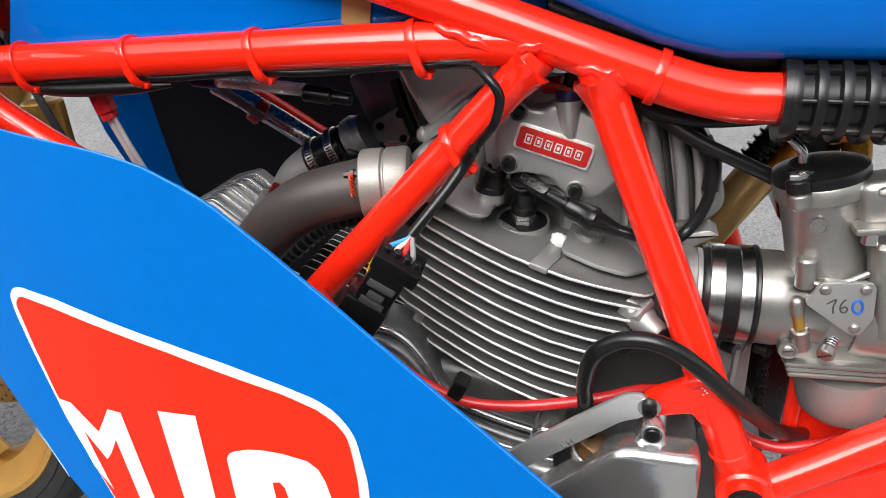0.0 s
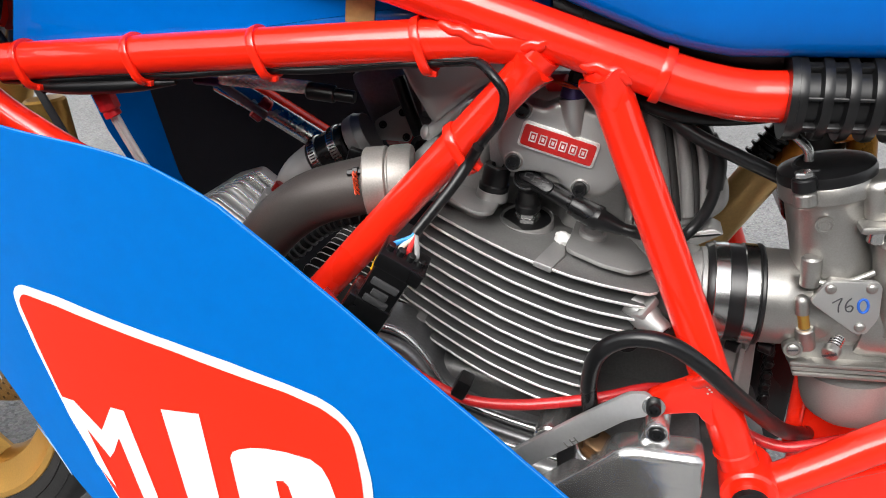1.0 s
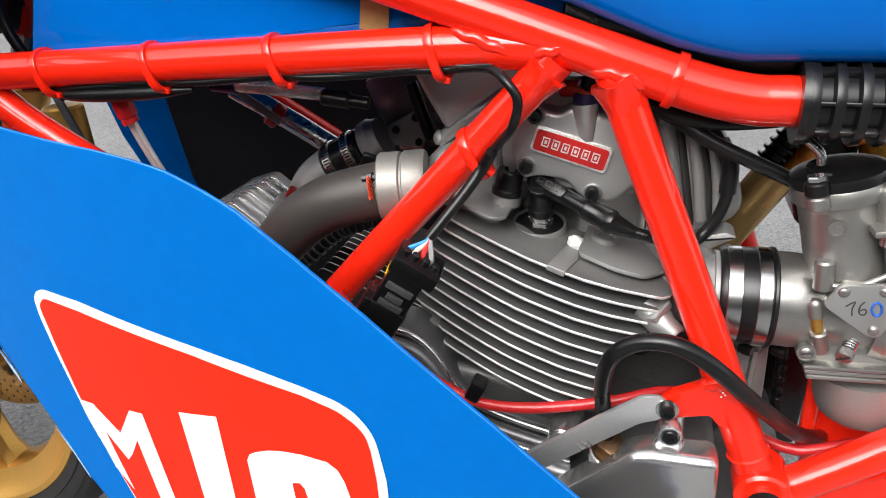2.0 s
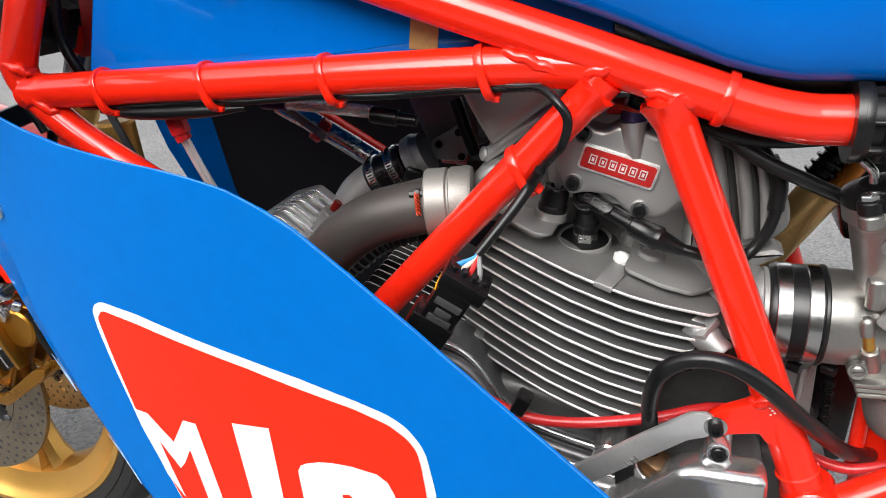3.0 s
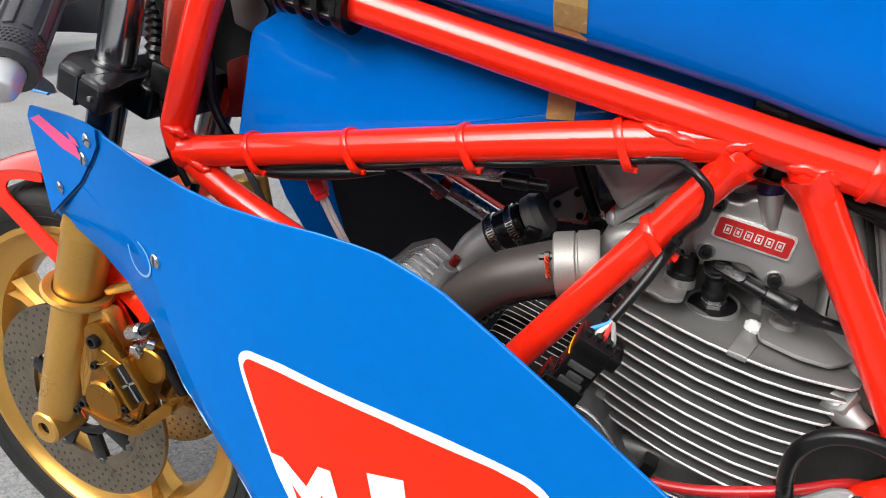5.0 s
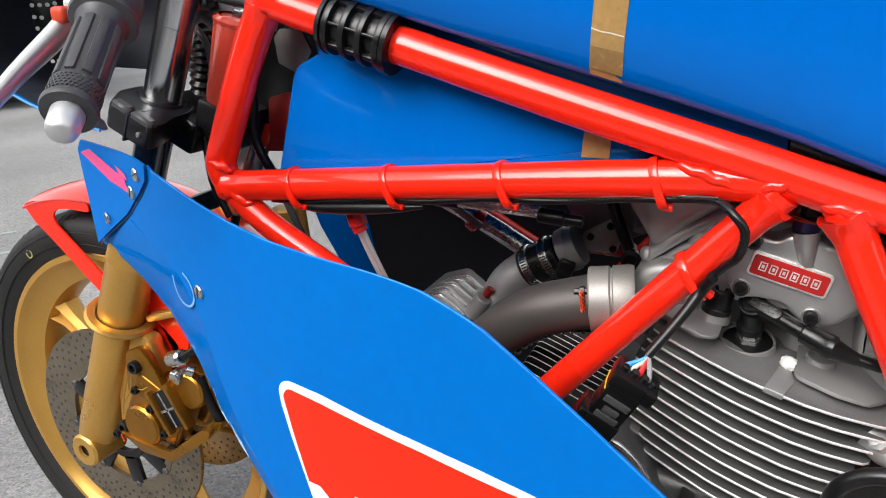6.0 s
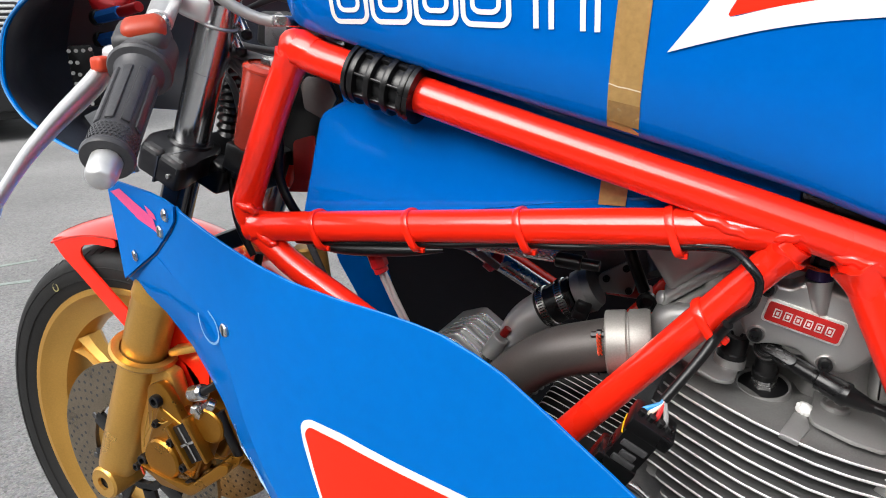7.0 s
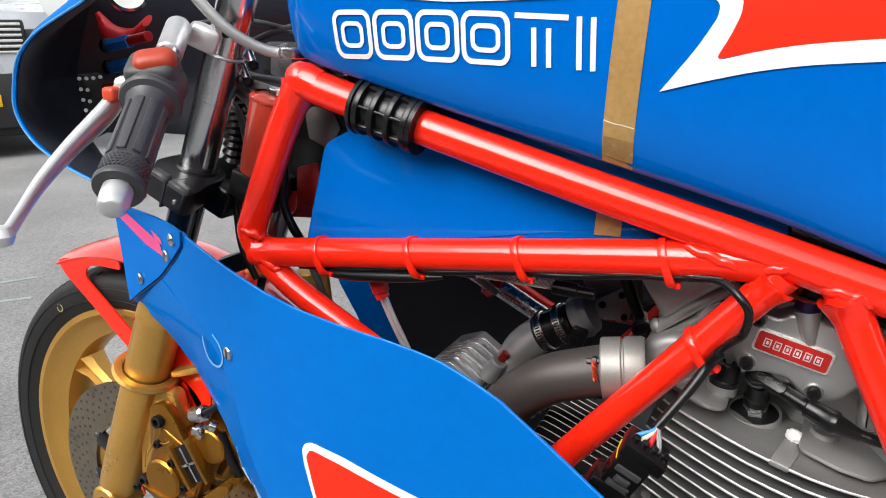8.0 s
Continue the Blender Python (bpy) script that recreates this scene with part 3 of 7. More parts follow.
    def loop(a, b, lo, hi, w):
        """A rounded ring between a and b along the mark."""
        ru, rv = min(0.030, (b - a) * 0.3), min(0.20, (hi - lo) * 0.3)
        pts = [(ca + ru * math.cos(t), cb + rv * math.sin(t)) for ca, cb, q in ((b - ru, hi - rv, 0), (a + ru, hi - rv, 1), (a + ru, lo + rv, 2), (b - ru, lo + rv, 3)) for t in [math.radians(90 * q + 15 * i) for i in range(7)]]
        shape([((a + b) / 2, hi)] + pts[7:] + pts[:7] + [((a + b) / 2, hi)], w)

    for a, b in ((0.005, 0.155), (0.180, 0.330), (0.355, 0.505), (0.530, 0.690)):
        loop(a, b, 0.04, 0.96, 0.0040)
        loop(a + 0.034, b - 0.034, 0.27, 0.73, 0.0036)
    shape([(0.715, 0.95), (0.895, 0.95)], 0.0040)
    for u in (0.780, 0.830, 0.930, 0.975):
        shape([(u, 0.02), (u, 0.74 if u < 0.9 else 0.98)], 0.0040)
    return tank


tank = build_tank()


def build_side_tank():
    """The lower half of the tank that hangs between the rails."""
    poly = rounded([(-0.468, 0.783), (-0.415, 0.806), (-0.30, 0.79), (-0.10, 0.738), (-0.10, 0.702), (-0.30, 0.684), (-0.504, 0.668)], 0.010)
    lower = part("lower_tank", prism(poly, 0.484, 2 * MID - 0.484, 0.006, seg=3), BLUE_TANK, bike, "glossy blue lower tank between the frame rails")
    part("tank_neck", prism(rounded([(-0.450, 0.826), (-0.390, 0.822), (-0.390, 0.78), (-0.438, 0.782)], 0.006), 0.486, 2 * MID - 0.486, 0.003), BLUE_TANK, lower)
    part("fuel_strip", decal([(-0.199, 0.76), (-0.178, 0.754), (-0.1815, 0.7165), (-0.203, 0.7165)], lambda x, z: 0.484, 0.0014), FIBRE, lower, "bare tan fibreglass level strip")
    return lower


build_side_tank()
part("tank_channel", prism([(-0.395, 0.805), (-0.390, 0.845), (-0.30, 0.816), (-0.13, 0.768), (-0.06, 0.746), (-0.06, 0.714), (-0.13, 0.735)], 0.482, 2 * MID - 0.482, 0.003), BLUE_TANK, tank, "blue tank wall behind the rail")
# black block added to keep the shaded gap above the rail dark
part("tank_gap_filler", prism([(-0.06, 0.746), (-0.02, 0.733), (0.05, 0.722), (0.25, 0.726), (0.25, 0.688), (0.05, 0.688), (-0.02, 0.700), (-0.06, 0.713)], 0.479, 2 * MID - 0.479, 0.003), RUBBER, tank, "black filler for the dark gap under the tank")


# side fairing ----------------------------------------------------------
def fair(x, z):
    if x < -0.66:
        return fair(-0.66, z) + 0.36 * (-0.66 - x)
    return 0.3393 + 0.1381 * x + 0.4569 * x * x - 0.004 * z + 1.2 * max(0, 0.36 - z) ** 2


EDGE_TOP = [(-0.598, 0.700), (-0.588, 0.6955), (-0.552, 0.6885), (-0.516, 0.681), (-0.462, 0.671), (-0.416, 0.665), (-0.365, 0.662), (-0.323, 0.6605), (-0.295, 0.658), (-0.270, 0.654), (-0.245, 0.645), (-0.224, 0.635),
            (-0.190, 0.611), (-0.149, 0.5795), (-0.096, 0.535), (-0.070, 0.513), (-0.027, 0.474), (0.02, 0.43), (0.06, 0.39)]
CREASE = [(-0.674, 0.635), (-0.62, 0.618), (-0.565, 0.600), (-0.540, 0.575), (-0.527, 0.545), (-0.514, 0.505), (-0.498, 0.475), (-0.475, 0.445), (-0.44, 0.405), (-0.41, 0.365), (-0.36, 0.32)]
LEAD = [(-0.780, 0.493, 0.583), (-0.738, 0.484, 0.569), (-0.703, 0.478, 0.552), (-0.672, 0.481, 0.513), (-0.653, 0.486, 0.467), (-0.630, 0.490, 0.410), (-0.590, 0.474, 0.380), (-0.548, 0.456, 0.362), (-0.508, 0.436, 0.3508), (-0.454, 0.409, 0.323), (-0.386, 0.378, 0.293)]


def thicken(bm, way):
    """Gives an open sheet its thickness, towards way."""
    bmesh.ops.remove_doubles(bm, verts=bm.verts, dist=0.0004)
    res = bmesh.ops.extrude_face_region(bm, geom=bm.faces[:], use_keep_orig=True)
    bmesh.ops.translate(bm, vec=way, verts=[g for g in res["geom"] if isinstance(g, bmesh.types.BMVert)])
    return finish(bm)


def panel(poly, surf, thick, step=0.014):
    return thicken(decal(poly, surf, 0.0, step), (0, thick, 0))


def build_fairing():
    poly = EDGE_TOP + [(0.06, 0.24), (-0.10, 0.235), (-0.26, 0.265)] + CREASE[::-1] + [(-0.606, 0.682)]
    bm = decal(poly, fair, 0.0, 0.014)
    # the front flange turns in towards the wheel
    rows = []
    for i, (x, z) in enumerate(CREASE):
        a, c = Vector((x, fair(x, z), z)), Vector(LEAD[i])
        mid = a.lerp(c, 0.5) + Vector((-0.006, -0.004, 0)) * (1 if i > 2 else 0)
        rows.append([bm.verts.new(a.lerp(mid, t / 4) if t < 4 else mid.lerp(c, (t - 4) / 4)) for t in range(9)])
    for i in range(len(rows) - 1):
        for j in range(8):
            bm.faces.new((rows[i][j], rows[i + 1][j], rows[i + 1][j + 1], rows[i][j + 1]))
    fairing = part("side_fairing", thicken(bm, (0.0015, 0.0026, 0)), BLUE, bike, "glossy blue fibreglass side fairing with red and white sticker", sharp=60)
    part("worn_edge", tube([(x, fair(x, z) + 0.001, z) for x, z in EDGE_TOP], 0.0005, 8, 3), material("chipped_edge", (0.05, 0.25, 0.60), 0.4, vary=0.3, scale=90), fairing, "thin pale worn top edge")
    low_edge = [(x, z - 0.003) for x, z in EDGE_TOP[1:]] + [(0.058, 0.25), (-0.10, 0.243), (-0.26, 0.272)] + [(x + 0.003, z) for x, z in CREASE[::-1]]
    part("lining", decal(low_edge, lambda x, z: fair(x, z) + 0.0048, 0.0, 0.03), BLACK_IN, fairing, "matt black inner face")
    scuff = material("bare_scratch", (0.30, 0.46, 0.64), 0.5)
    for i, u, v in ((5, 0.35, 0.75), (6, 0.45, 0.62), (6, 0.2, 0.3), (7, 0.5, 0.7), (8, 0.35, 0.5)):
        a, c = Vector((CREASE[i][0], fair(*CREASE[i]), CREASE[i][1])), Vector(LEAD[i])
        a2, c2 = Vector((CREASE[i + 1][0], fair(*CREASE[i + 1]), CREASE[i + 1][1])), Vector(LEAD[i + 1])
        bulge = Vector((-0.0045, -0.0045, 0))
        part("scratch", tube([a.lerp(c, u) + bulge, a.lerp(c, v).lerp(a2.lerp(c2, v), 0.5) + bulge, a2.lerp(c2, (u + v) / 2) + bulge], [0.0003, 0.0012, 0.0003], 6, 2), scuff, fairing)
    def back(pts):
        return [(x + 0.005 + 0.055 * max(0.0, -0.63 - x), z + 0.002) for x, z in pts]

    tip = [(-0.781, 0.583), (-0.783, 0.640), (-0.785, 0.692), (-0.77, 0.704), (-0.695, 0.7035), (-0.624, 0.7025), (-0.600, 0.699), (-0.604, 0.684), (-0.625, 0.668), (-0.676, 0.636), (-0.74, 0.604)]
    piece = part("fairing_tip", panel(back(tip), lambda x, z: fair(x, z) - 0.003, 0.003), BLUE, fairing, "blue end piece screwed onto the fairing")
    part("joint_line", decal(stroke(back([(-0.597, 0.699), (-0.603, 0.683), (-0.624, 0.666), (-0.675, 0.634), (-0.74, 0.602), (-0.780, 0.580)]), 0.0012), fair, 0.0012), PLASTIC, fairing)
    part("tape", decal(back([(-0.775, 0.690), (-0.745, 0.697), (-0.66, 0.676), (-0.652, 0.662), (-0.70, 0.668)]), lambda x, z: fair(x, z) - 0.003, 0.001), PINK, piece, "strip of pink tape")
    part("tape", decal(back([(-0.680, 0.688), (-0.655, 0.682), (-0.650, 0.676), (-0.672, 0.678)]), lambda x, z: fair(x, z) - 0.003, 0.001), PINK, piece, "scrap of pink tape")
    screw = slot_mesh(0.0068, 0.003, STEEL)
    groove = to_mesh("slot", box((0.011, 0.0016, 0.0012), None, 0.0), INK)
    for x, z, a in ((-0.622, 0.687, 20), (-0.643, 0.666, 60), (-0.731, 0.622, -30), (-0.526, 0.594, 80)):
        nrm = Vector((0.1381 + 0.9138 * x, -1, 0)).normalized()
        lift = 0.003 if x < -0.6 else 0.0
        x, z = back([(x, z)])[0] if lift else (x, z)
        m = axis(Vector((x, fair(x, z) - lift, z)), nrm, a)
        s = part("screw", screw, None, fairing, "slotted steel screw", m)
        part("slot", groove, None, s, m=m @ pose(0, 0, 0.0029))
    # chafed oval beside the screw
    loop = [tuple(v)[:2] for v in spline([(x, z, 0) for x, z in [(-0.5767, 0.5970), (-0.5761, 0.5870), (-0.5707, 0.5766), (-0.5605, 0.5715), (-0.5489, 0.5729), (-0.5404, 0.5804), (-0.5391, 0.5895), (-0.5441, 0.5990), (-0.5545, 0.6053)]], 3)]
    part("chafe_mark", decal(stroke(loop, 0.0024), fair, 0.001), material("bare_scuff", (0.14, 0.36, 0.62), 0.6), fairing, "pale scuffed ring in the paint")
    # sticker
    outer = [(-0.4215, 0.5196), (-0.4226, 0.5344), (-0.4179, 0.5413), (-0.4083, 0.5461), (-0.3704, 0.5458), (-0.3191, 0.5400), (-0.2728, 0.5351), (-0.2304, 0.5294), (-0.1910, 0.5218), (-0.1685, 0.5159), (-0.1566, 0.5094), (-0.1476, 0.4988),
             (-0.1432, 0.4895), (-0.1373, 0.4587), (-0.1330, 0.3700), (-0.1450, 0.3450), (-0.2000, 0.3220), (-0.3300, 0.3250), (-0.3613, 0.3672), (-0.3827, 0.4112), (-0.3944, 0.4342), (-0.4039, 0.4626), (-0.4133, 0.4901)]
    inner = [(-0.4137, 0.5146), (-0.4174, 0.5298), (-0.4113, 0.5370), (-0.4064, 0.5384), (-0.3732, 0.5374), (-0.3211, 0.5325), (-0.2743, 0.5278), (-0.2317, 0.5213), (-0.1917, 0.5152), (-0.1681, 0.5083), (-0.1558, 0.5001), (-0.1495, 0.4917),
             (-0.1469, 0.4797), (-0.1440, 0.4572), (-0.1400, 0.3720), (-0.1520, 0.3500), (-0.2020, 0.3290), (-0.3280, 0.3310), (-0.3584, 0.3667), (-0.3785, 0.4045), (-0.3892, 0.4307), (-0.3987, 0.4592), (-0.4101, 0.4986)]
    part("sticker", decal(rounded(outer, 0.005, 3), fair, 0.0008, 0.013), WHITE, fairing, "white border of the diamond sticker")
    part("sticker_field", decal(rounded(inner, 0.004, 3), fair, 0.0013, 0.013), STICK_RED, fairing, "red field of the diamond sticker")
    shapes = [
        [(-0.3975, 0.4533), (-0.3828, 0.4543), (-0.3586, 0.4356), (-0.3428, 0.4618), (-0.3299, 0.4630), (-0.3144, 0.3866), (-0.309, 0.350), (-0.324, 0.350), (-0.3303, 0.3802), (-0.3418, 0.4342), (-0.3506, 0.4181), (-0.3568, 0.4102), (-0.3756, 0.4304), (-0.3673, 0.4050), (-0.3581, 0.3791), (-0.3747, 0.3964)],
        [(-0.2935, 0.4758), (-0.2606, 0.4814), (-0.2557, 0.4082), (-0.253, 0.365), (-0.281, 0.358), (-0.2847, 0.3979)],
        [(-0.2403, 0.4501), (-0.2376, 0.4558), (-0.2327, 0.4592), (-0.2224, 0.4635), (-0.2114, 0.4660), (-0.1966, 0.4671), (-0.1784, 0.4656), (-0.1708, 0.4604), (-0.1664, 0.4511), (-0.1626, 0.4364), (-0.158, 0.400), (-0.190, 0.390), (-0.1949, 0.4275), (-0.1972, 0.4379), (-0.2007, 0.4414), (-0.2060, 0.4398), (-0.2059, 0.4364), (-0.2047, 0.4246), (-0.201, 0.378), (-0.234, 0.368), (-0.2378, 0.4142)],
    ]
    for s in shapes:
        part("white_shape", decal(s, fair, 0.0018, 0.013), WHITE, fairing)
    return fairing


build_fairing()


def build_far_fairing():
    """The far half of the fairing, seen from inside."""
    poly = [(x - 0.08, z + 0.02) for x, z in EDGE_TOP] + [(0.06, 0.45), (0.06, 0.24), (-0.10, 0.235), (-0.30, 0.265), (-0.44, 0.32), (-0.54, 0.37), (-0.565, 0.425), (-0.581, 0.470), (-0.591, 0.530), (-0.599, 0.580), (-0.602, 0.64)]
    far = panel(poly, lambda x, z: 2 * MID - fair(x, z), 0.003, 0.03)
    ob = part("far_fairing", far, BLACK_IN, bike, "far side fairing, matt black inside")
    bm = bmesh.new()
    rows = []
    for xl, xr, z in ((-0.702, -0.586, 0.640), (-0.678, -0.582, 0.578), (-0.661, -0.578, 0.530), (-0.635, -0.570, 0.485), (-0.606, -0.576, 0.425), (-0.585, -0.566, 0.37)):
        rows.append([bm.verts.new((xl + (xr - xl) * t, 0.765 + 0.03 * math.sin(t * 1.5), z + 0.01 * t)) for t in (0, 0.25, 0.5, 0.75, 1)])
    for a, b in zip(rows, rows[1:]):
        for j in range(4):
            bm.faces.new((a[j], a[j + 1], b[j + 1], b[j]))
    part("front_flange", thicken(bm, (0.001, 0.003, 0)), BLUE_TANK, ob, "blue front flange of the far fairing")


build_far_fairing()

# engine -----------------------------------------------------------------
CYL = Matrix.Translation((-0.058, 0.580, 0.5655)) @ pose(0, 0, 0, 0, 9, 0)


FIN_FRONT = [(-0.105, -0.0815), (-0.085, -0.0925), (-0.060, -0.1065), (-0.036, -0.1185), (-0.014, -0.128), (0.005, -0.1335), (0.027, -0.1385), (0.050, -0.1395), (0.075, -0.1365)]


def fin_outline(left, right, wrap, grow=0.0):
    """Front edge of a fin between two ends; wrap: how far its far end curls back."""
    us, vs = [p[0] for p in FIN_FRONT], [p[1] for p in FIN_FRONT]
    pts = []
    for i in range(25):
        u = left + (right - left) * i / 24
        pts.append((u, float(np.interp(u, us, vs)) - grow))
    v0, v1 = pts[0][1], pts[-1][1]
    tail = [(right + 0.5 * wrap, v1 + 0.10 * wrap), (right + 0.85 * wrap, v1 + 0.45 * wrap), (right + wrap + grow, v1 + wrap), (right + wrap + grow, 0.10)]
    head = [(left + 0.004, 0.10), (left - grow, v0 + 0.010), (left - grow, v0 + 0.0015)]
    return head + pts[1:] + tail


def fin(left, right, wrap, w, thick, m):
    """One cooling fin: dull faces, bright machined rim."""
    bm = bmesh.new()
    o = fin_outline(left, right, wrap)
    i2 = fin_outline(left, right, wrap, -0.0006)
    loops = [[bm.verts.new((u, v, h)) for u, v in q] for q, h in ((i2, w - thick), (o, w - thick + 0.0005), (o, w - 0.0005), (i2, w))]
    n = len(o)
    for k in range(3):
        for i in range(n):
            fa = bm.faces.new((loops[k][i], loops[k][(i + 1) % n], loops[k + 1][(i + 1) % n], loops[k + 1][i]))
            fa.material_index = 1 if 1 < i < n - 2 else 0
    bm.faces.new(loops[0][::-1])
    bm.faces.new(loops[3])
    return finish(bm, m)


def slab(poly, w0, w1, bevel, m):
    bm = bmesh.new()
    a = [bm.verts.new((u, v, w1)) for u, v in poly]
    b = [bm.verts.new((u, v, w0)) for u, v in poly]
    bm.faces.new(a)
    bm.faces.new(b[::-1])
    for i in range(len(poly)):
        bm.faces.new((a[i], b[i], b[(i + 1) % len(poly)], a[(i + 1) % len(poly)]))
    bmesh.ops.recalc_face_normals(bm, faces=bm.faces)
    if bevel:
        bmesh.ops.bevel(bm, geom=[e for e in bm.edges if abs(e.verts[0].co.z - e.verts[1].co.z) < 1e-7], offset=bevel, segments=2, affect="EDGES", profile=0.5)
    return finish(bm, m)


def dome(poly, y0, y1, rise, rings=6):
    """A cover with a softly domed face towards the viewer, outline in x and z."""
    cx, cz = sum(p[0] for p in poly) / len(poly), sum(p[1] for p in poly) / len(poly)
    bm = bmesh.new()
    loops = [[bm.verts.new((x, y1, z)) for x, z in poly]]
    for i in range(rings + 1):
        t = i / rings
        k = 1 - 0.55 * t * t
        y = y0 - rise * math.sin(t * math.pi / 2) - 0.004 * min(1, t * 3)
        loops.append([bm.verts.new((cx + (x - cx) * k, y, cz + (z - cz) * k)) for x, z in poly])
    n = len(poly)
    for p, q in zip(loops, loops[1:]):
        for i in range(n):
            bm.faces.new((p[i], p[(i + 1) % n], q[(i + 1) % n], q[i]))
    bm.faces.new(loops[0][::-1])
    bm.faces.new(loops[-1])
    return finish(bm)


def build_engine():
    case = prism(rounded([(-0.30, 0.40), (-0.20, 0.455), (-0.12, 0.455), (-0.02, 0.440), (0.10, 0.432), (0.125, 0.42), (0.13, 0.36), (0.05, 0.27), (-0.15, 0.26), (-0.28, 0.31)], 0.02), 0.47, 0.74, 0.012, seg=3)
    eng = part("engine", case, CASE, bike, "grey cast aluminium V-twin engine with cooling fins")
    barrel = lathe([(0.062, -0.125), (0.062, 0.0), (0.05, 0.0)], 40, CYL)
    part("barrel", barrel, FIN_IN, eng)
    rights = [0.073, 0.074, 0.072, 0.068, 0.0645, 0.059, 0.057, 0.056, 0.0555, 0.056, 0.038]
    lefts = [-0.085, -0.088, -0.091, -0.094, -0.094, -0.094, -0.095, -0.097, -0.101, -0.0765, -0.0705]
    wraps = [0.016, 0.016, 0.014, 0.012, 0.008, 0.005, 0.004, 0.003, 0.003, 0.003, 0.003]
    # lower fins take the face colour with gap shade in it
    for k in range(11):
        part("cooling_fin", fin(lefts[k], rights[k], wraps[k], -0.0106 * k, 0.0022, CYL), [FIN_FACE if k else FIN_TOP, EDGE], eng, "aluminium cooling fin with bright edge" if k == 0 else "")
    part("broken_fin", slab(rounded([(-0.099, -0.085), (-0.084, -0.094), (-0.074, -0.098), (-0.078, -0.07), (-0.096, -0.07)], 0.003), -0.0975, -0.0955, 0.0006, CYL), CAST, eng, "short chipped fin corner")
    # cylinder head on top of the fins
    part("cylinder_head", slab(rounded([(-0.078, -0.066), (-0.040, -0.062), (-0.036, -0.040), (0.006, -0.040), (0.012, -0.060), (0.045, -0.060), (0.088, -0.05), (0.090, 0.12), (-0.078, 0.12)], 0.008), -0.003, 0.088, 0.006, CYL), CAST, eng)
    left_pad = [(-0.092, -0.090), (-0.0760, -0.1012), (-0.0503, -0.1175), (-0.0409, -0.1146), (-0.0370, -0.1087), (-0.0355, -0.0733), (-0.0375, -0.050), (-0.092, -0.050)]
    right_pad = [(0.0205, -0.0806), (0.0187, -0.106), (0.0215, -0.1135), (0.0461, -0.1234), (0.0669, -0.1240), (0.0769, -0.1132), (0.090, -0.090), (0.090, -0.050), (0.022, -0.050)]
    for edge, low, top in ((left_pad, 0.0160, 0.0193), (right_pad, 0.0038, 0.0072)):
        cx, cy = sum(p[0] for p in edge) / len(edge), sum(p[1] for p in edge) / len(edge)
        pad = part("stud_pad", slab(rounded(edge, 0.004), low, top, 0.0009, CYL), CAST, eng)
        part("pad_foot", slab(rounded([(cx + (x - cx) * 0.62, cy + (y - cy) * 0.50 + 0.017) for x, y in edge], 0.004), -0.002, low, 0.0006, CYL), CAST, pad)
    part("stud_boss", lathe([(0.0105, 0), (0.0105, 0.0035), (0.0095, 0.0045), (0.0070, 0.0045), (0.0062, 0.0030), (0, 0.0030)], 26, CYL @ pose(0.036, -0.080, 0.0068)), CAST, eng)
    part("seam_step", slab([(0.0005, -0.1335), (0.0135, -0.1375), (0.0205, -0.112), (0.018, -0.094), (0.0095, -0.094)], -0.003, 0.0016, 0.0006, CYL), CAST, eng)
    blob = bmesh.new()
    bmesh.ops.create_icosphere(blob, subdivisions=3, radius=0.0062)
    for v in blob.verts:
        v.co *= 1 + 0.35 * noise.noise(v.co * 420) + 0.18 * noise.noise(v.co * 900)
        v.co.z *= 0.85
    part("sealant_blob", finish(blob, CYL @ pose(0.016, -0.092, 0.0042)), WHITE, eng, "lump of white sealant", sharp=80)
    # spark plug well, plug and cap
    base = CYL @ Vector((-0.0155, -0.069, 0.0080))
    up = Vector((0.02, -0.33, 1)).normalized()
    well = axis(base, up)
    dish = axis(CYL @ Vector((-0.0155, -0.069, 0.0042)), (0.02, -0.17, 1))
    part("well_lip", lathe([(0.0215, -0.014), (0.0210, -0.0004), (0.0205, 0.0006), (0.0194, 0.0004), (0.0190, -0.0006), (0.0188, -0.0020), (0, -0.0020)], 40, dish), CAST, eng)
    # flat black disc stands for the dark depth of the well
    part("plug_well", lathe([(0.0187, -0.0014), (0.0120, -0.0016), (0, -0.0016)], 32, dish), PLASTIC, eng, "flat black disc for the shade inside the spark plug well")
    plug = part("spark_plug", lathe([(0, -0.006), (0.0098, -0.006), (0.0098, -0.0005), (0.0086, 0.0), (0.0086, 0.004), (0.006, 0.005), (0, 0.005)], 6, well), POLISH, eng, "steel spark plug")
    cap = part("plug_cap", lathe([(0, 0.004), (0.0088, 0.004), (0.0100, 0.0055), (0.0100, 0.0115), (0.0088, 0.0130), (0.0082, 0.0145), (0.0082, 0.027), (0.0090, 0.0285), (0.0090, 0.034), (0, 0.036)], 28, well), PLASTIC, plug, "black angled spark plug cap")
    a, c = Vector((-0.0717, 0.4950, 0.6098)), Vector((-0.0345, 0.4770, 0.5985))
    d = (c - a).normalized()
    nrm = Vector((0.05, -0.78, 0.62)).normalized()
    nrm = (nrm - d * nrm.dot(d)).normalized()
    out = nrm.cross(d).normalized()
    part("cap_arm", tube([a - d * 0.002, a + d * 0.004, a.lerp(c, 0.5), c], [0.0045, 0.0060, 0.0056, 0.0058], 20, 3), PLASTIC, plug)
    part("arm_rib", tube([a + d * 0.022 + out * 0.0046 + nrm * 0.0022, c + out * 0.0046 + nrm * 0.0022], 0.0012, 8), GREYPLASTIC, plug)
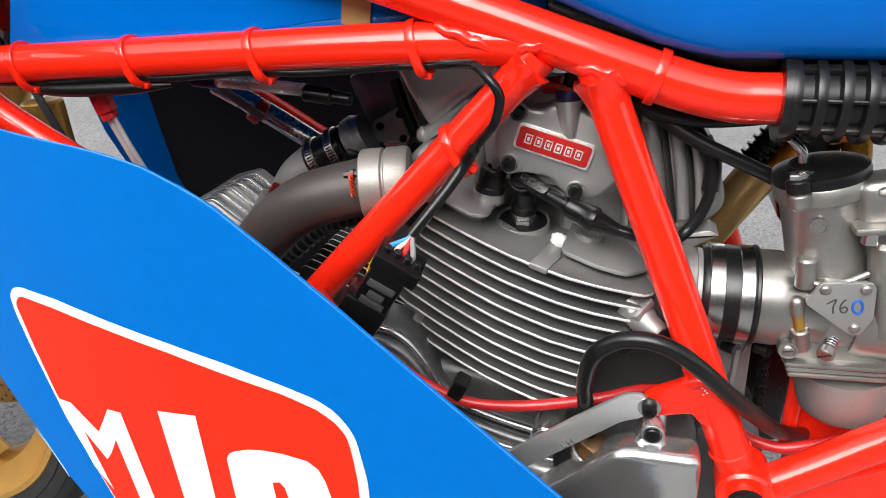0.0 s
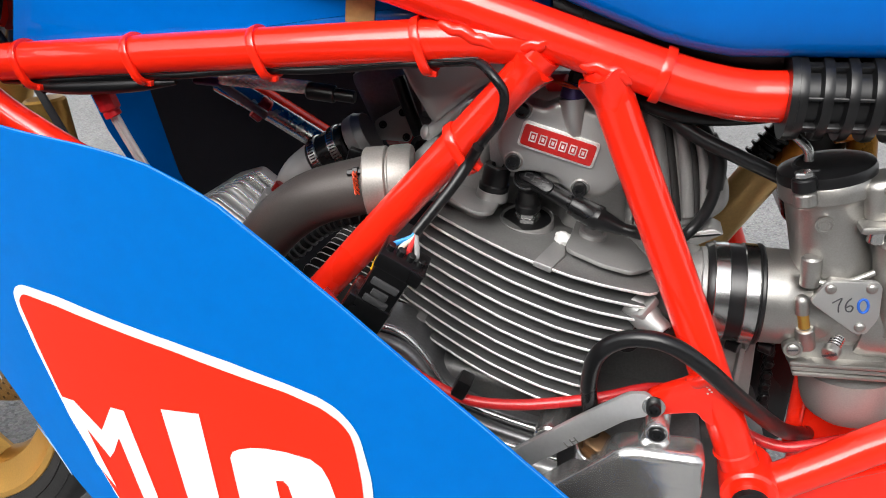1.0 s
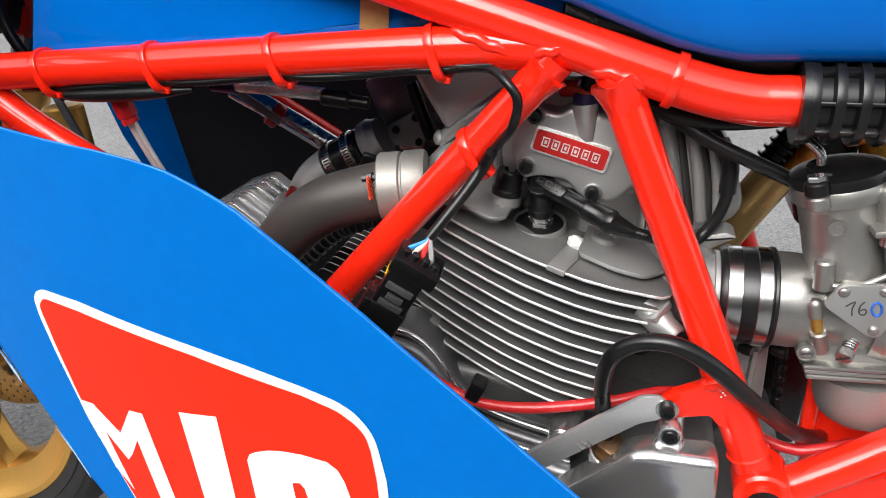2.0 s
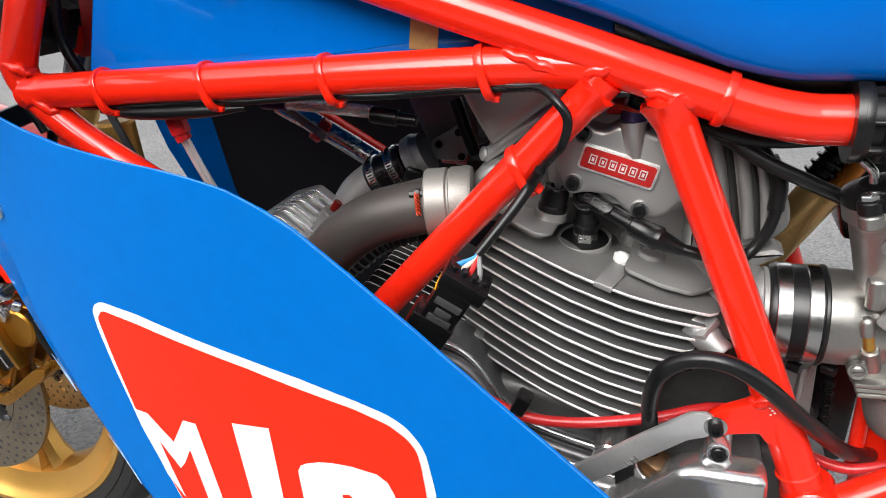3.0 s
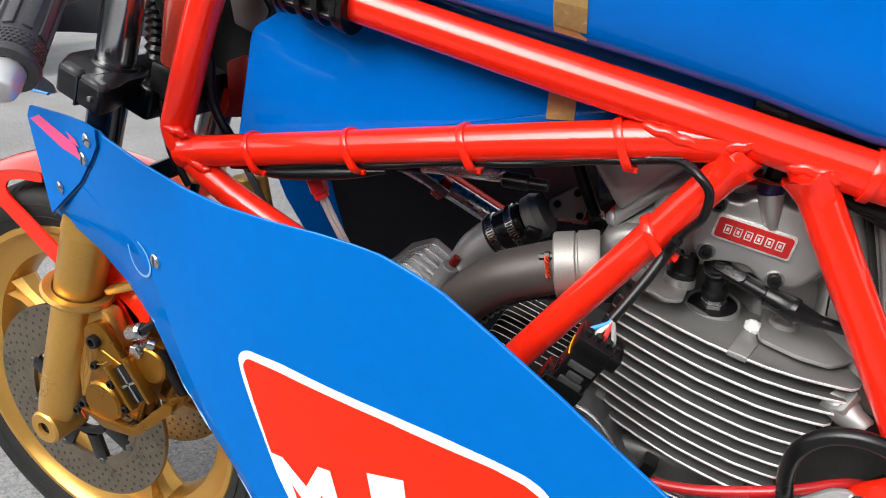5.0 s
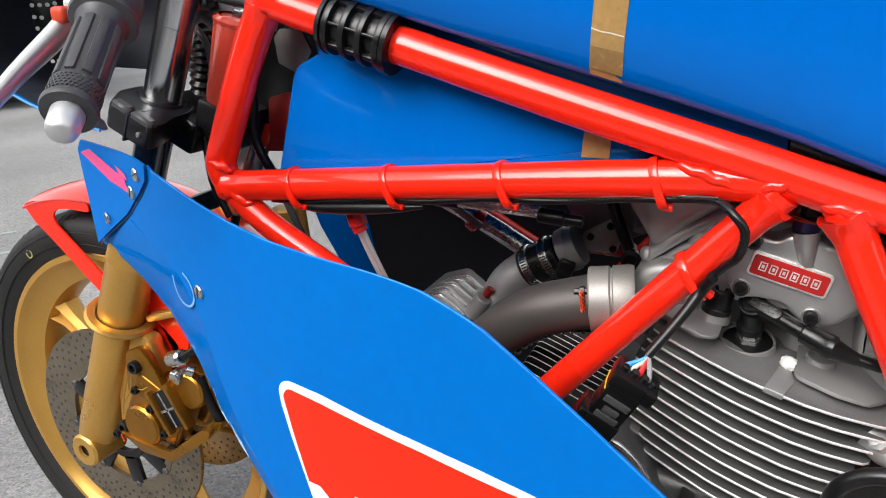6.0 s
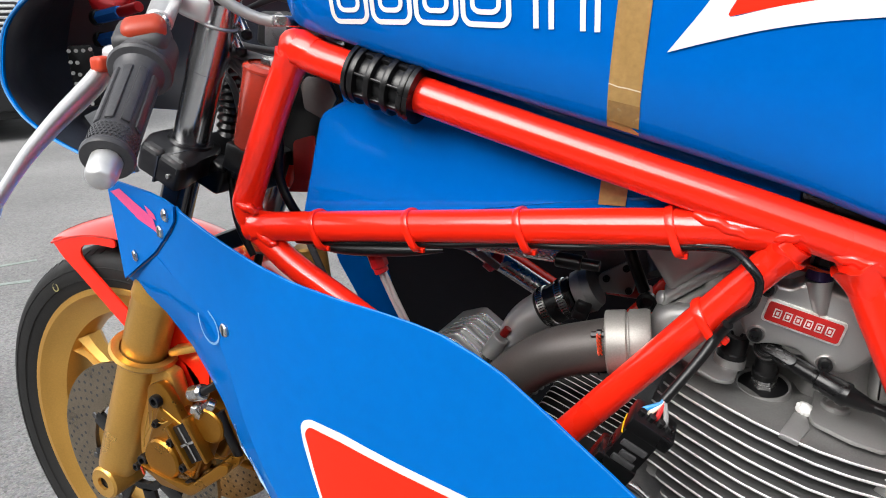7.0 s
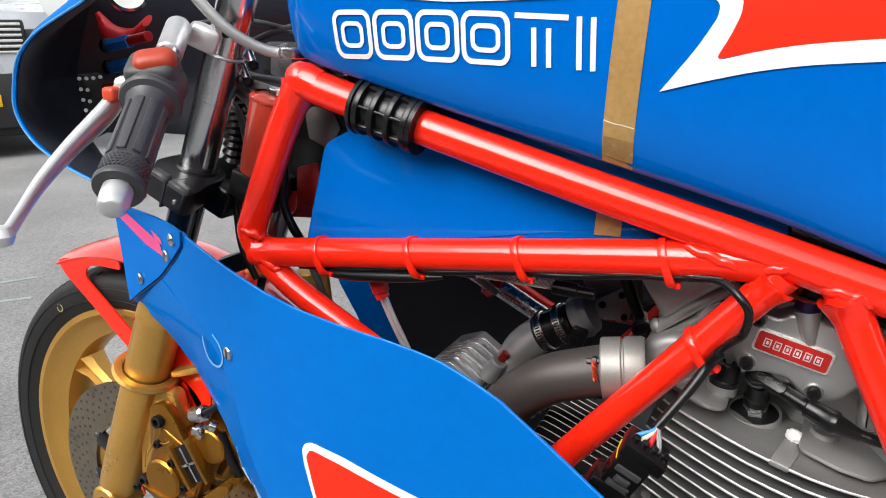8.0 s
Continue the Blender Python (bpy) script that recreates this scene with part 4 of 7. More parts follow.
    part("cap_head", lathe([(0, -0.012), (0.0086, -0.012), (0.0092, -0.009), (0.0092, 0.0040), (0.0084, 0.0050), (0.0076, 0.0050), (0.0070, 0.0036), (0, 0.0036)], 30, axis(a, nrm)), PLASTIC, plug)
    part("cap_ring", lathe([(0.0090, -0.0016), (0.0101, -0.0012), (0.0103, 0.0002), (0.0098, 0.0012), (0.0088, 0.0010)], 30, axis(a, nrm)), GREYPLASTIC, plug)
    m = Matrix.Translation(a + d * 0.0100 + nrm * 0.0050) @ Matrix((d, out, nrm)).transposed().to_4x4()
    oval = [(0.0098 * (1 if math.cos(t) > 0 else -1) + 0.0046 * math.cos(t), 0.0046 * math.sin(t)) for t in [2 * math.pi * (i + 0.5) / 24 for i in range(24)]]
    part("cap_label", slab(oval, -0.002, 0.0026, 0.0007, m), PLASTIC, plug, "raised oval pad with worn embossing")
    for x in (-0.0072, 0.0, 0.0072):
        for k in (-1, 1):
            part("mark_bar", box((0.0046, 0.0008, 0.0005), m @ pose(x, 0.0018 * k, 0.0027, 0, 0, 12)), GREYPLASTIC, plug)
        part("mark_bar", box((0.0008, 0.0042, 0.0005), m @ pose(x - 0.0020, 0, 0.0027, 0, 0, 12)), GREYPLASTIC, plug)
    e = Vector((-0.0165, 0.4715, 0.5925))
    part("rubber_boot", tube([c - d * 0.002, c - d * 0.0015, c.lerp(e, 0.30), c.lerp(e, 0.75), c.lerp(e, 0.80), e, (-0.0150, 0.4712, 0.5920), (-0.003, 0.4693, 0.5885), (0.000, 0.4690, 0.5878)], [0.0062, 0.0078, 0.0082, 0.0086, 0.0092, 0.0092, 0.0076, 0.0050, 0.0044], 20), RUBBER, plug)
    part("ignition_lead", tube([(-0.004, 0.4693, 0.5886), (0.018, 0.470, 0.5840), (0.035, 0.485, 0.576), (0.046, 0.496, 0.580), (0.056, 0.499, 0.598), (0.0585, 0.500, 0.622), (0.05, 0.502, 0.645), (0.036, 0.503, 0.662), (0.02, 0.503, 0.672)], 0.0042, 14, 5), RUBBER, plug)
    part("lead_sleeve", tube([(0.0582, 0.4995, 0.612), (0.0575, 0.501, 0.632), (0.049, 0.502, 0.648)], 0.0058, 14, 4), RUBBER, plug)
    # stud nut
    nut = Vector((-0.0955, 0.499, 0.6095))
    w = CYL.to_3x3() @ Vector((0, 0, 1))
    part("washer", lathe([(0.0122, -0.004), (0.0120, 0), (0.0118, 0.0030), (0.0110, 0.0036), (0, 0.0036)], 28, axis(nut - w * 0.0155, w)), COVER, eng)
    part("stud_nut", lathe([(0.0114, 0), (0.0114, 0.0040), (0.0104, 0.0052), (0.0102, 0.0170), (0.0092, 0.0190), (0.0052, 0.0193), (0.0046, 0.0160), (0, 0.0160)], 28, axis(nut - w * 0.0122, w, 12)), PLASTIC, eng, "black stud nut")
    # cam cover facing the viewer
    cov = rounded([(-0.094, 0.636), (-0.092, 0.652), (-0.076, 0.668), (-0.060, 0.6645), (-0.054, 0.669), (-0.038, 0.670), (-0.030, 0.664), (-0.006, 0.660), (0.004, 0.640), (0.002, 0.624), (-0.016, 0.6035), (-0.034, 0.6000), (-0.044, 0.6075), (-0.052, 0.6165), (-0.071, 0.6185), (-0.084, 0.6145)], 0.006)
    cover = part("cam_cover", prism(cov, 0.4835, 0.53, 0.004, seg=3), COVER, eng, "bead-blasted aluminium cam cover with red badge")
    part("cover_plinth", prism(rounded([(-0.104, 0.628), (-0.100, 0.655), (-0.080, 0.675), (-0.03, 0.678), (0.010, 0.662), (0.014, 0.628), (-0.004, 0.600), (-0.10, 0.606)], 0.01), 0.503, 0.56, 0.005), CAST, cover)
    part("cover_rib", lathe([(0.0095, 0), (0.0075, 0.012), (0.0045, 0.026), (0.0, 0.03)], 18, axis((-0.0425, 0.4865, 0.672), (0.12, -0.06, -1))), COVER, cover)
    slope = math.degrees(math.atan2(-0.0135, 0.0525))
    bm_m = Matrix.Translation((-0.0497, 0.4815, 0.6405)) @ pose(0, 0, 0, 0, -slope, 0)

    def plate(w2, h2, r):
        return rounded([(-w2, -h2), (w2, -h2), (w2, h2), (-w2, h2)], r)

    badge = part("badge", prism(plate(0.0275, 0.0093, 0.003), -0.001, 0.003, 0.0006, bm_m), EDGE, cover, "silver-rimmed red badge")
    part("badge_field", prism(plate(0.0258, 0.0076, 0.0025), -0.0016, 0.002, 0.0003, bm_m), material("deep_red_enamel", (0.45, 0.012, 0.010), 0.35), badge)
    for i in range(6):
        x = -0.0180 + 0.0072 * i
        for dx, dz, w, h in ((-0.0022, 0, 0.0008, 0.0066), (0.0022, 0, 0.0008, 0.0066), (0, 0.0030, 0.0052, 0.0008), (0, -0.0030, 0.0052, 0.0008), (0, 0, 0.0018, 0.0026)):
            part("silver_bar", box((w, 0.0008, h), bm_m @ pose(x + dx, -0.0018, dz)), EDGE, badge)
    screw = bolt_mesh(0.0050, 0.006, PLASTIC)
    seat = to_mesh("bolt_seat", lathe([(0.0070, 0), (0.0068, 0.002), (0.0062, 0.0026), (0.0054, 0.0015), (0, 0.0015)], 22), COVER)
    for x, z in ((-0.0805, 0.6255), (-0.0325, 0.6095), (-0.0755, 0.6625), (-0.002, 0.648)):
        part("bolt_seat", seat, None, cover, m=axis((x, 0.484, z), TOCAM))
        part("bolt", screw, None, cover, "black socket cap screw", m=axis((x, 0.4825, z), TOCAM))
    # banjo and lockwire above the cover
    fit = part("oil_banjo", rod((-0.043, 0.492, 0.669), (-0.041, 0.494, 0.680), 0.0095, 18), DARKANO, cover, "dark blue anodised oil fitting")
    part("banjo_bolt", rod((-0.0415, 0.494, 0.680), (-0.040, 0.495, 0.688), 0.0065, 6), PLASTIC, fit)
    part("oil_union", rod((-0.061, 0.502, 0.678), (-0.048, 0.497, 0.680), 0.006, 14), REDANO, fit, "red anodised oil union")
    part("lockwire", tube([(-0.062, 0.489, 0.6835), (-0.052, 0.486, 0.681), (-0.042, 0.4845, 0.679), (-0.030, 0.487, 0.680)], 0.0008, 6, 3), ORANGE, fit)
    part("lockwire", tube([(-0.062, 0.489, 0.6815), (-0.050, 0.486, 0.6825), (-0.038, 0.4845, 0.6785), (-0.030, 0.487, 0.6815)], 0.0008, 6, 3), ORANGE, fit)
    # ribs of the head behind the rear diagonal
    part("rear_head_cover", prism(rounded([(0.000, 0.568), (0.000, 0.672), (0.026, 0.671), (0.046, 0.652), (0.0585, 0.632), (0.0690, 0.612), (0.0715, 0.597), (0.064, 0.586), (0.042, 0.575)], 0.008), 0.508, 0.66, 0.007, seg=4), CAST, eng)
    for pts, w in (([(0.0085, 0.668), (0.0150, 0.645), (0.0225, 0.612), (0.0300, 0.583)], 0.0062), ([(0.0255, 0.667), (0.0325, 0.645), (0.0390, 0.617), (0.0440, 0.588)], 0.0048), ([(0.040, 0.655), (0.0460, 0.638), (0.0520, 0.615), (0.0545, 0.592)], 0.0036)):
        part("head_rib", tube([(x, 0.5045, z) for x, z in pts], w, 14, 5, flat=0.8), CAST, eng)
    # dark strips laid between the ribs as their shade
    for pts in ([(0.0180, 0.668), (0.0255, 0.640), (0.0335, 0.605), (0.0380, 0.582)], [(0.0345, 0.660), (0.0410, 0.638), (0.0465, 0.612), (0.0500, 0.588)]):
        part("rib_gap_shade", tube([(x, 0.5085, z) for x, z in pts], 0.0040, 10, 5, flat=0.5), FIN_DARK, eng)
    part("rib_boss", rod((0.0060, 0.500, 0.662), (0.0175, 0.500, 0.6625), 0.0052, 16, 0.0015), CAST, eng)
    part("cover_foot", prism(rounded([(0.030, 0.573), (0.062, 0.584), (0.070, 0.580), (0.048, 0.566)], 0.003), 0.496, 0.52, 0.002), COVER, eng)
    # front side of the head, its cover joint and the exhaust port
    part("exhaust_side", prism(rounded([(-0.150, 0.606), (-0.160, 0.628), (-0.150, 0.660), (-0.135, 0.684), (-0.085, 0.690), (-0.085, 0.575), (-0.140, 0.575)], 0.012), 0.532, 0.66, 0.010, seg=4), CAST, eng)
    part("valve_cover", dome(rounded([(-0.150, 0.636), (-0.160, 0.652), (-0.170, 0.668), (-0.180, 0.688), (-0.160, 0.698), (-0.090, 0.698), (-0.092, 0.680)], 0.006), 0.527, 0.57, 0.009, 8), COVER, eng, "bead-blasted valve cover")
    for a, b, w, mt in (((-0.157, 0.627), (-0.094, 0.676), 0.0060, COVER), ((-0.152, 0.618), (-0.090, 0.664), 0.0042, CAST), ((-0.148, 0.648), (-0.106, 0.684), 0.0016, CAST), ((-0.160, 0.660), (-0.128, 0.690), 0.0014, CAST)):
        part("cover_joint", tube([(a[0], 0.526, a[1]), ((a[0] + b[0]) / 2, 0.519, (a[1] + b[1]) / 2 + 0.002), (b[0], 0.518, b[1])], w, 12, 5, flat=0.75), mt, eng)
    part("joint_knuckle", lathe([(0, 0.006), (0.004, 0.0056), (0.0058, 0.004), (0.0062, 0), (0, 0)], 22, axis((-0.1555, 0.526, 0.629), (-0.7, -0.6, 0.2))), COVER, eng)
    part("port_wall", prism(rounded([(-0.166, 0.578), (-0.168, 0.612), (-0.150, 0.628), (-0.105, 0.632), (-0.100, 0.575)], 0.010), 0.506, 0.56, 0.008, seg=3), CAST, eng)
    port = axis((-0.1945, 0.489, 0.5965), (1, 0.20, 0.10))
    part("exhaust_port", lathe([(0.0235, 0), (0.0262, 0.0004), (0.0272, 0.0016), (0.0272, 0.0168), (0.0262, 0.0178), (0.0250, 0.0179), (0.0250, 0.0193), (0.0262, 0.0194), (0.0272, 0.0204), (0.0276, 0.034), (0.0262, 0.037), (0, 0.037)], 48, port), material("heat_stained_aluminium", (0.30, 0.285, 0.265), 0.5, metal=0.6, bump=0.06, scale=700, vary=0.16, stain=35), eng, "machined aluminium exhaust flange")
    wire = part("exhaust_stud", rod((-0.2030, 0.4710, 0.6095), (-0.1920, 0.4720, 0.6110), 0.0027, 6), PLASTIC, eng)
    part("stud_nut", lathe([(0.0026, 0), (0.0045, 0.0006), (0.0045, 0.0040), (0.0026, 0.0046)], 6, axis((-0.1985, 0.4715, 0.610), (1, 0.1, 0.1))), PLASTIC, wire)
    for k in range(3):
        ph = k * 2.1
        twist = [(-0.1958 + 0.0002 * i + 0.0016 * math.cos(i * 0.9 + ph), 0.4670 - 0.0002 * i + 0.0013 * math.sin(i * 0.9 + ph), 0.6125 - 0.0014 * i) for i in range(13)]
        part("lockwire", tube(twist, 0.0007, 6, 3), ORANGE, wire)
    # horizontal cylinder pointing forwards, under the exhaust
    # barrel and fin faces coloured near black for the shade between them
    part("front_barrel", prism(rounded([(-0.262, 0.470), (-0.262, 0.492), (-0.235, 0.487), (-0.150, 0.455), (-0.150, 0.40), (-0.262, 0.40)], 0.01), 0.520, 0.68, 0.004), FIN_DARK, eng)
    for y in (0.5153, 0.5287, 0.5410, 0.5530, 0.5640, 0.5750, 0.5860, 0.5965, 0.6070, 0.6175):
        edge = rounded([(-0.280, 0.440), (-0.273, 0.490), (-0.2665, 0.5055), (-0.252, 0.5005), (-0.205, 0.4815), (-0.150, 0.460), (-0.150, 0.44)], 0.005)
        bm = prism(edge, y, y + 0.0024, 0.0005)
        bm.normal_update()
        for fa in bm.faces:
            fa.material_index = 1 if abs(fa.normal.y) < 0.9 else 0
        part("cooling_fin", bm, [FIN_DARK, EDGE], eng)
    cable = [(-0.318, 0.546, 0.470), (-0.300, 0.546, 0.493), (-0.286, 0.546, 0.505), (-0.271, 0.546, 0.5195), (-0.257, 0.546, 0.530), (-0.245, 0.546, 0.536), (-0.228, 0.548, 0.541), (-0.205, 0.552, 0.543)]
    run = spline(cable, 7)
    hose = part("corrugated_hose", tube(run, 0.0068, 18), RUBBER, eng, "black corrugated wiring conduit")
    for i in range(1, len(run) - 1, 3):
        part("hose_rib", lathe([(0.0066, -0.0012), (0.0086, -0.0008), (0.0088, 0.0006), (0.0066, 0.0012)], 18, axis(run[i], run[i + 1] - run[i - 1])), GREYPLASTIC, hose)
    # finned cam cover of the horizontal cylinder
    part("front_cam_cover", prism(rounded([(-0.418, 0.49), (-0.411, 0.529), (-0.378, 0.5405), (-0.346, 0.517), (-0.352, 0.47)], 0.006), 0.556, 0.66, 0.004, seg=3), COVER, eng)
    for k in range(6):
        g = 0.0024 * k
        p = rounded([(-0.417 + g, 0.500), (-0.412 + g, 0.5285 + 0.4 * g), (-0.378 + g, 0.5415 + 0.5 * g), (-0.345 + g, 0.518 + 0.3 * g), (-0.350, 0.495)], 0.006)
        part("cover_rib", prism(p, 0.560 + 0.0125 * k, 0.5640 + 0.0125 * k, 0.0012, seg=3), POLISH, eng)
    part("cover_bolt", rod((-0.372, 0.551, 0.512), (-0.372, 0.558, 0.512), 0.007, 18, 0.002), STEEL, eng)
    # intake of the front cylinder: elbow, rubber, clamps, carburettor body
    elbow = part("intake_elbow", tube([(-0.322, 0.606, 0.500), (-0.320, 0.606, 0.528), (-0.309, 0.606, 0.552), (-0.288, 0.607, 0.571)], [0.0215, 0.0210, 0.0202, 0.0196], 28, 5), COVER, eng, "cast aluminium intake elbow")
    part("elbow_flange", lathe([(0, 0), (0.024, 0), (0.025, 0.002), (0.025, 0.008), (0.022, 0.010), (0, 0.010)], 28, axis((-0.3225, 0.606, 0.505), (0.05, 0, 1))), CAST, elbow)
    d = Vector((0.050, 0.004, 0.028)).normalized()
    p0 = Vector((-0.292, 0.607, 0.5685))
    part("rubber_joint", lathe([(0.0192, 0), (0.0208, 0.002), (0.0208, 0.040), (0.0192, 0.042)], 32, axis(p0, d)), RUBBER, elbow)
    for s in (0.004, 0.026):
        cl = part("hose_clamp", lathe([(0.0209, s), (0.0220, s + 0.0005), (0.0220, s + 0.0085), (0.0209, s + 0.009)], 32, axis(p0, d)), STEEL, elbow, "steel worm-drive hose clamp")
        for k in range(48):
            part("clamp_thread", box((0.0011, 0.0012, 0.0055), axis(p0, d) @ pose(0, 0, s + 0.0045, 0, 0, 7.5 * k) @ pose(0.0220, 0, 0), 0.0003), PLASTIC, cl)
    part("front_carburettor", tube([p0 + d * 0.044, p0 + d * 0.046, p0 + d * 0.056, p0 + d * 0.058, p0 + d * 0.064], [0.0195, 0.0225, 0.0235, 0.022, 0.020], 28), CAST, eng)
    part("carburettor_box", box((0.070, 0.07, 0.072), pose(-0.218, 0.664, 0.630, 0, -25, 0), 0.008), COVERDARK, eng)
    part("cover_plate", prism(rounded([(-0.238, 0.607), (-0.207, 0.626), (-0.199, 0.606), (-0.203, 0.589), (-0.236, 0.589)], 0.004), 0.6245, 0.630, 0.0010), COVER, eng, "dull triangular cover plate")
    small = bolt_mesh(0.0038, 0.0035, PLASTIC)
    for x, z in ((-0.209, 0.6175), (-0.229, 0.6045), (-0.206, 0.594)):
        part("bolt", small, None, eng, m=axis((x, 0.6255, z), TOCAM))
    part("carburettor_arm", tube([(-0.205, 0.60, 0.655), (-0.196, 0.60, 0.63), (-0.186, 0.60, 0.605)], 0.006, 12, 3), PLASTIC, eng)
    part("carburettor_spring", tube([(-0.18, 0.62, 0.655), (-0.172, 0.60, 0.625)], 0.011, 16), CAST, eng)
    part("pivot_nut", lathe([(0.009, 0), (0.010, 0.002), (0.010, 0.008), (0.006, 0.009), (0.005, 0.004), (0, 0.004)], 18, axis((-0.182, 0.60, 0.596), TOCAM)), PLASTIC, eng)
    for z, x in ((0.585, -0.243), (0.577, -0.246)):
        part("terminal", box((0.016, 0.016, 0.012), pose(x, 0.59, z, 0, 20, 15), 0.003), PLASTIC, eng)
    part("red_hose_end", tube([(-0.235, 0.66, 0.582), (-0.19, 0.65, 0.585)], 0.008, 14), REDHOSE, eng)
    part("union_nut", rod((-0.3265, 0.582, 0.5425), (-0.3205, 0.583, 0.5515), 0.0044, 12), material("dark_red_anodised", (0.25, 0.012, 0.010), 0.3, metal=0.5), eng, "red anodised union nut")
    part("union_body", rod((-0.343, 0.582, 0.518), (-0.328, 0.582, 0.541), 0.0095, 16), CAST, eng)
    # crankcase covers
    left = rounded([(-0.22, 0.480), (-0.190, 0.492), (-0.166, 0.490), (-0.150, 0.481), (-0.137, 0.465), (-0.125, 0.446), (-0.106, 0.430), (-0.069, 0.420), (-0.03, 0.414), (0.0, 0.40), (0.0, 0.33), (-0.10, 0.30), (-0.19, 0.34)], 0.008)
    clutch = part("alternator_cover", prism(left, 0.4585, 0.50, 0.006, seg=4), COVERDARK, eng, "dull grey aluminium alternator cover with polished rims")
    for dy, dz, w, mt in ((0.456, 0.000, 0.0032, POLISH), (0.449, -0.008, 0.0060, COVERDARK), (0.4425, -0.0125, 0.0026, POLISH), (0.4395, -0.022, 0.0075, SATIN)):
        part("cover_lip", tube([(-0.20, dy, 0.491 + dz), (-0.167, dy, 0.4885 + dz), (-0.151, dy, 0.480 + dz), (-0.137, dy, 0.463 + dz), (-0.125, dy, 0.444 + dz), (-0.106, dy, 0.429 + dz), (-0.069, dy, 0.419 + dz), (-0.03, dy, 0.413 + dz)], w, 14, 5), mt, clutch)
    part("cover_boss", rod((-0.036, 0.425, 0.432), (-0.034, 0.46, 0.434), 0.0115, 24, 0.0015), POLISH, clutch)
    part("cover_bolt", rod((-0.0365, 0.4225, 0.432), (-0.036, 0.43, 0.432), 0.0062, 18, 0.0008), PLASTIC, clutch, "black socket cap screw")
    right = rounded([(-0.070, 0.360), (-0.046, 0.388), (-0.013, 0.4205), (0.004, 0.4370), (0.012, 0.4465), (0.024, 0.4515), (0.0660, 0.4535), (0.0715, 0.4490), (0.0735, 0.425), (0.072, 0.36), (-0.05, 0.34)], 0.006)
    sprocket = part("sprocket_cover", prism(right, 0.405, 0.434, 0.0075, seg=6), POLISH, eng, "polished aluminium sprocket cover")
    part("cover_skirt", prism([(x, z - 0.008) for x, z in right], 0.4338, 0.49, 0.003), COVERDARK, sprocket)
    b = Vector((0.0375, 0.4110, 0.4645))
    part("bolt_boss", lathe([(0.0, 0.0008), (0.0058, 0.0008), (0.0064, 0.0), (0.0074, 0.0), (0.0082, 0.0010), (0.0090, 0.010), (0.0105, 0.024), (0.0105, 0.034), (0, 0.034)], 26, axis(b, (0, 1, 0))), POLISH, sprocket)
    part("boss_foot", prism(rounded([(0.0245, 0.445), (0.0290, 0.4600), (0.0460, 0.4600), (0.0510, 0.445)], 0.004), 0.4165, 0.434, 0.004, seg=4), POLISH, sprocket)
    part("bolt", bolt_mesh(0.0054, 0.003, PLASTIC), None, sprocket, m=axis(b + Vector((0, 0.0010, 0)), TOCAM))
    up = Vector((0.1, -0.30, 1))
    oil = part("filler_plug", lathe([(0.0, 0.010), (0.0085, 0.010), (0.0105, 0.009), (0.0110, 0.002), (0.0110, 0.0), (0, 0)], 6, axis((-0.0015, 0.4305, 0.4295), up, 14)), COPPER, eng, "bronze hexagonal oil filler plug")
    part("plug_flange", lathe([(0, 0.0022), (0.0128, 0.0022), (0.0134, 0.0012), (0.0130, -0.001), (0, -0.001)], 28, axis((-0.0015, 0.4305, 0.4295), up)), COPPER, oil)
    part("plug_socket", lathe([(0.0125, -0.0008), (0.0142, -0.0016), (0.0148, -0.004), (0.0140, -0.016), (0.011, -0.030), (0, -0.03)], 28, axis((-0.0015, 0.4305, 0.4295), up)), POLISH, oil)
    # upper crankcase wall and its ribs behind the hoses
    # recess shade of this wall is part of its dark colour
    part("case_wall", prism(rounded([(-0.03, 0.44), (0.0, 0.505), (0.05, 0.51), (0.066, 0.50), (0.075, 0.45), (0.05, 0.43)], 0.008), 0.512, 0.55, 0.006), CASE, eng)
    part("breather_boss", rod((0.012, 0.475, 0.493), (0.012, 0.50, 0.495), 0.009, 18), PLASTIC, eng)
    part("stub", lathe([(0, 0), (0.0075, 0), (0.0085, 0.0015), (0.0088, 0.010), (0.0105, 0.014), (0.0105, 0.030), (0, 0.030)], 24, axis((0.0345, 0.4440, 0.5240), (-0.72, 0.45, 0.42))), COVER, eng, "bright cast oil stub")
    part("stub_bore", lathe([(0, 0.0006), (0.0052, 0.0006), (0.0056, 0)], 20, axis((0.0345, 0.4440, 0.5240), (0.72, -0.45, -0.42))), PLASTIC, eng)
    part("stub_flange", slab(rounded([(-0.010, -0.005), (0.0, -0.0115), (0.012, -0.010), (0.013, 0.008), (-0.004, 0.010)], 0.003), 0, 0.006, 0.001, axis((0.0180, 0.4560, 0.5365), (-0.55, -0.30, 0.80), 20)), COVER, eng)
    part("rear_case", prism(rounded([(0.070, 0.400), (0.072, 0.492), (0.106, 0.498), (0.112, 0.40)], 0.005), 0.50, 0.66, 0.004), CAST, eng)
    for x in (0.083, 0.096):
        part("case_rib", box((0.004, 0.012, 0.09), pose(x, 0.497, 0.448), 0.001), CAST, eng)
    return eng


eng = build_engine()


def build_exhaust():
    pipe = tube([(-0.185, 0.490, 0.5975), (-0.205, 0.487, 0.592), (-0.234, 0.485, 0.5825), (-0.257, 0.485, 0.5685), (-0.279, 0.487, 0.5485), (-0.297, 0.490, 0.525), (-0.313, 0.495, 0.490), (-0.322, 0.500, 0.44), (-0.325, 0.505, 0.34)], 0.0222, 36, 6)
    return part("exhaust_pipe", pipe, PIPE, bike, "matt grey coated exhaust header pipe")


build_exhaust()


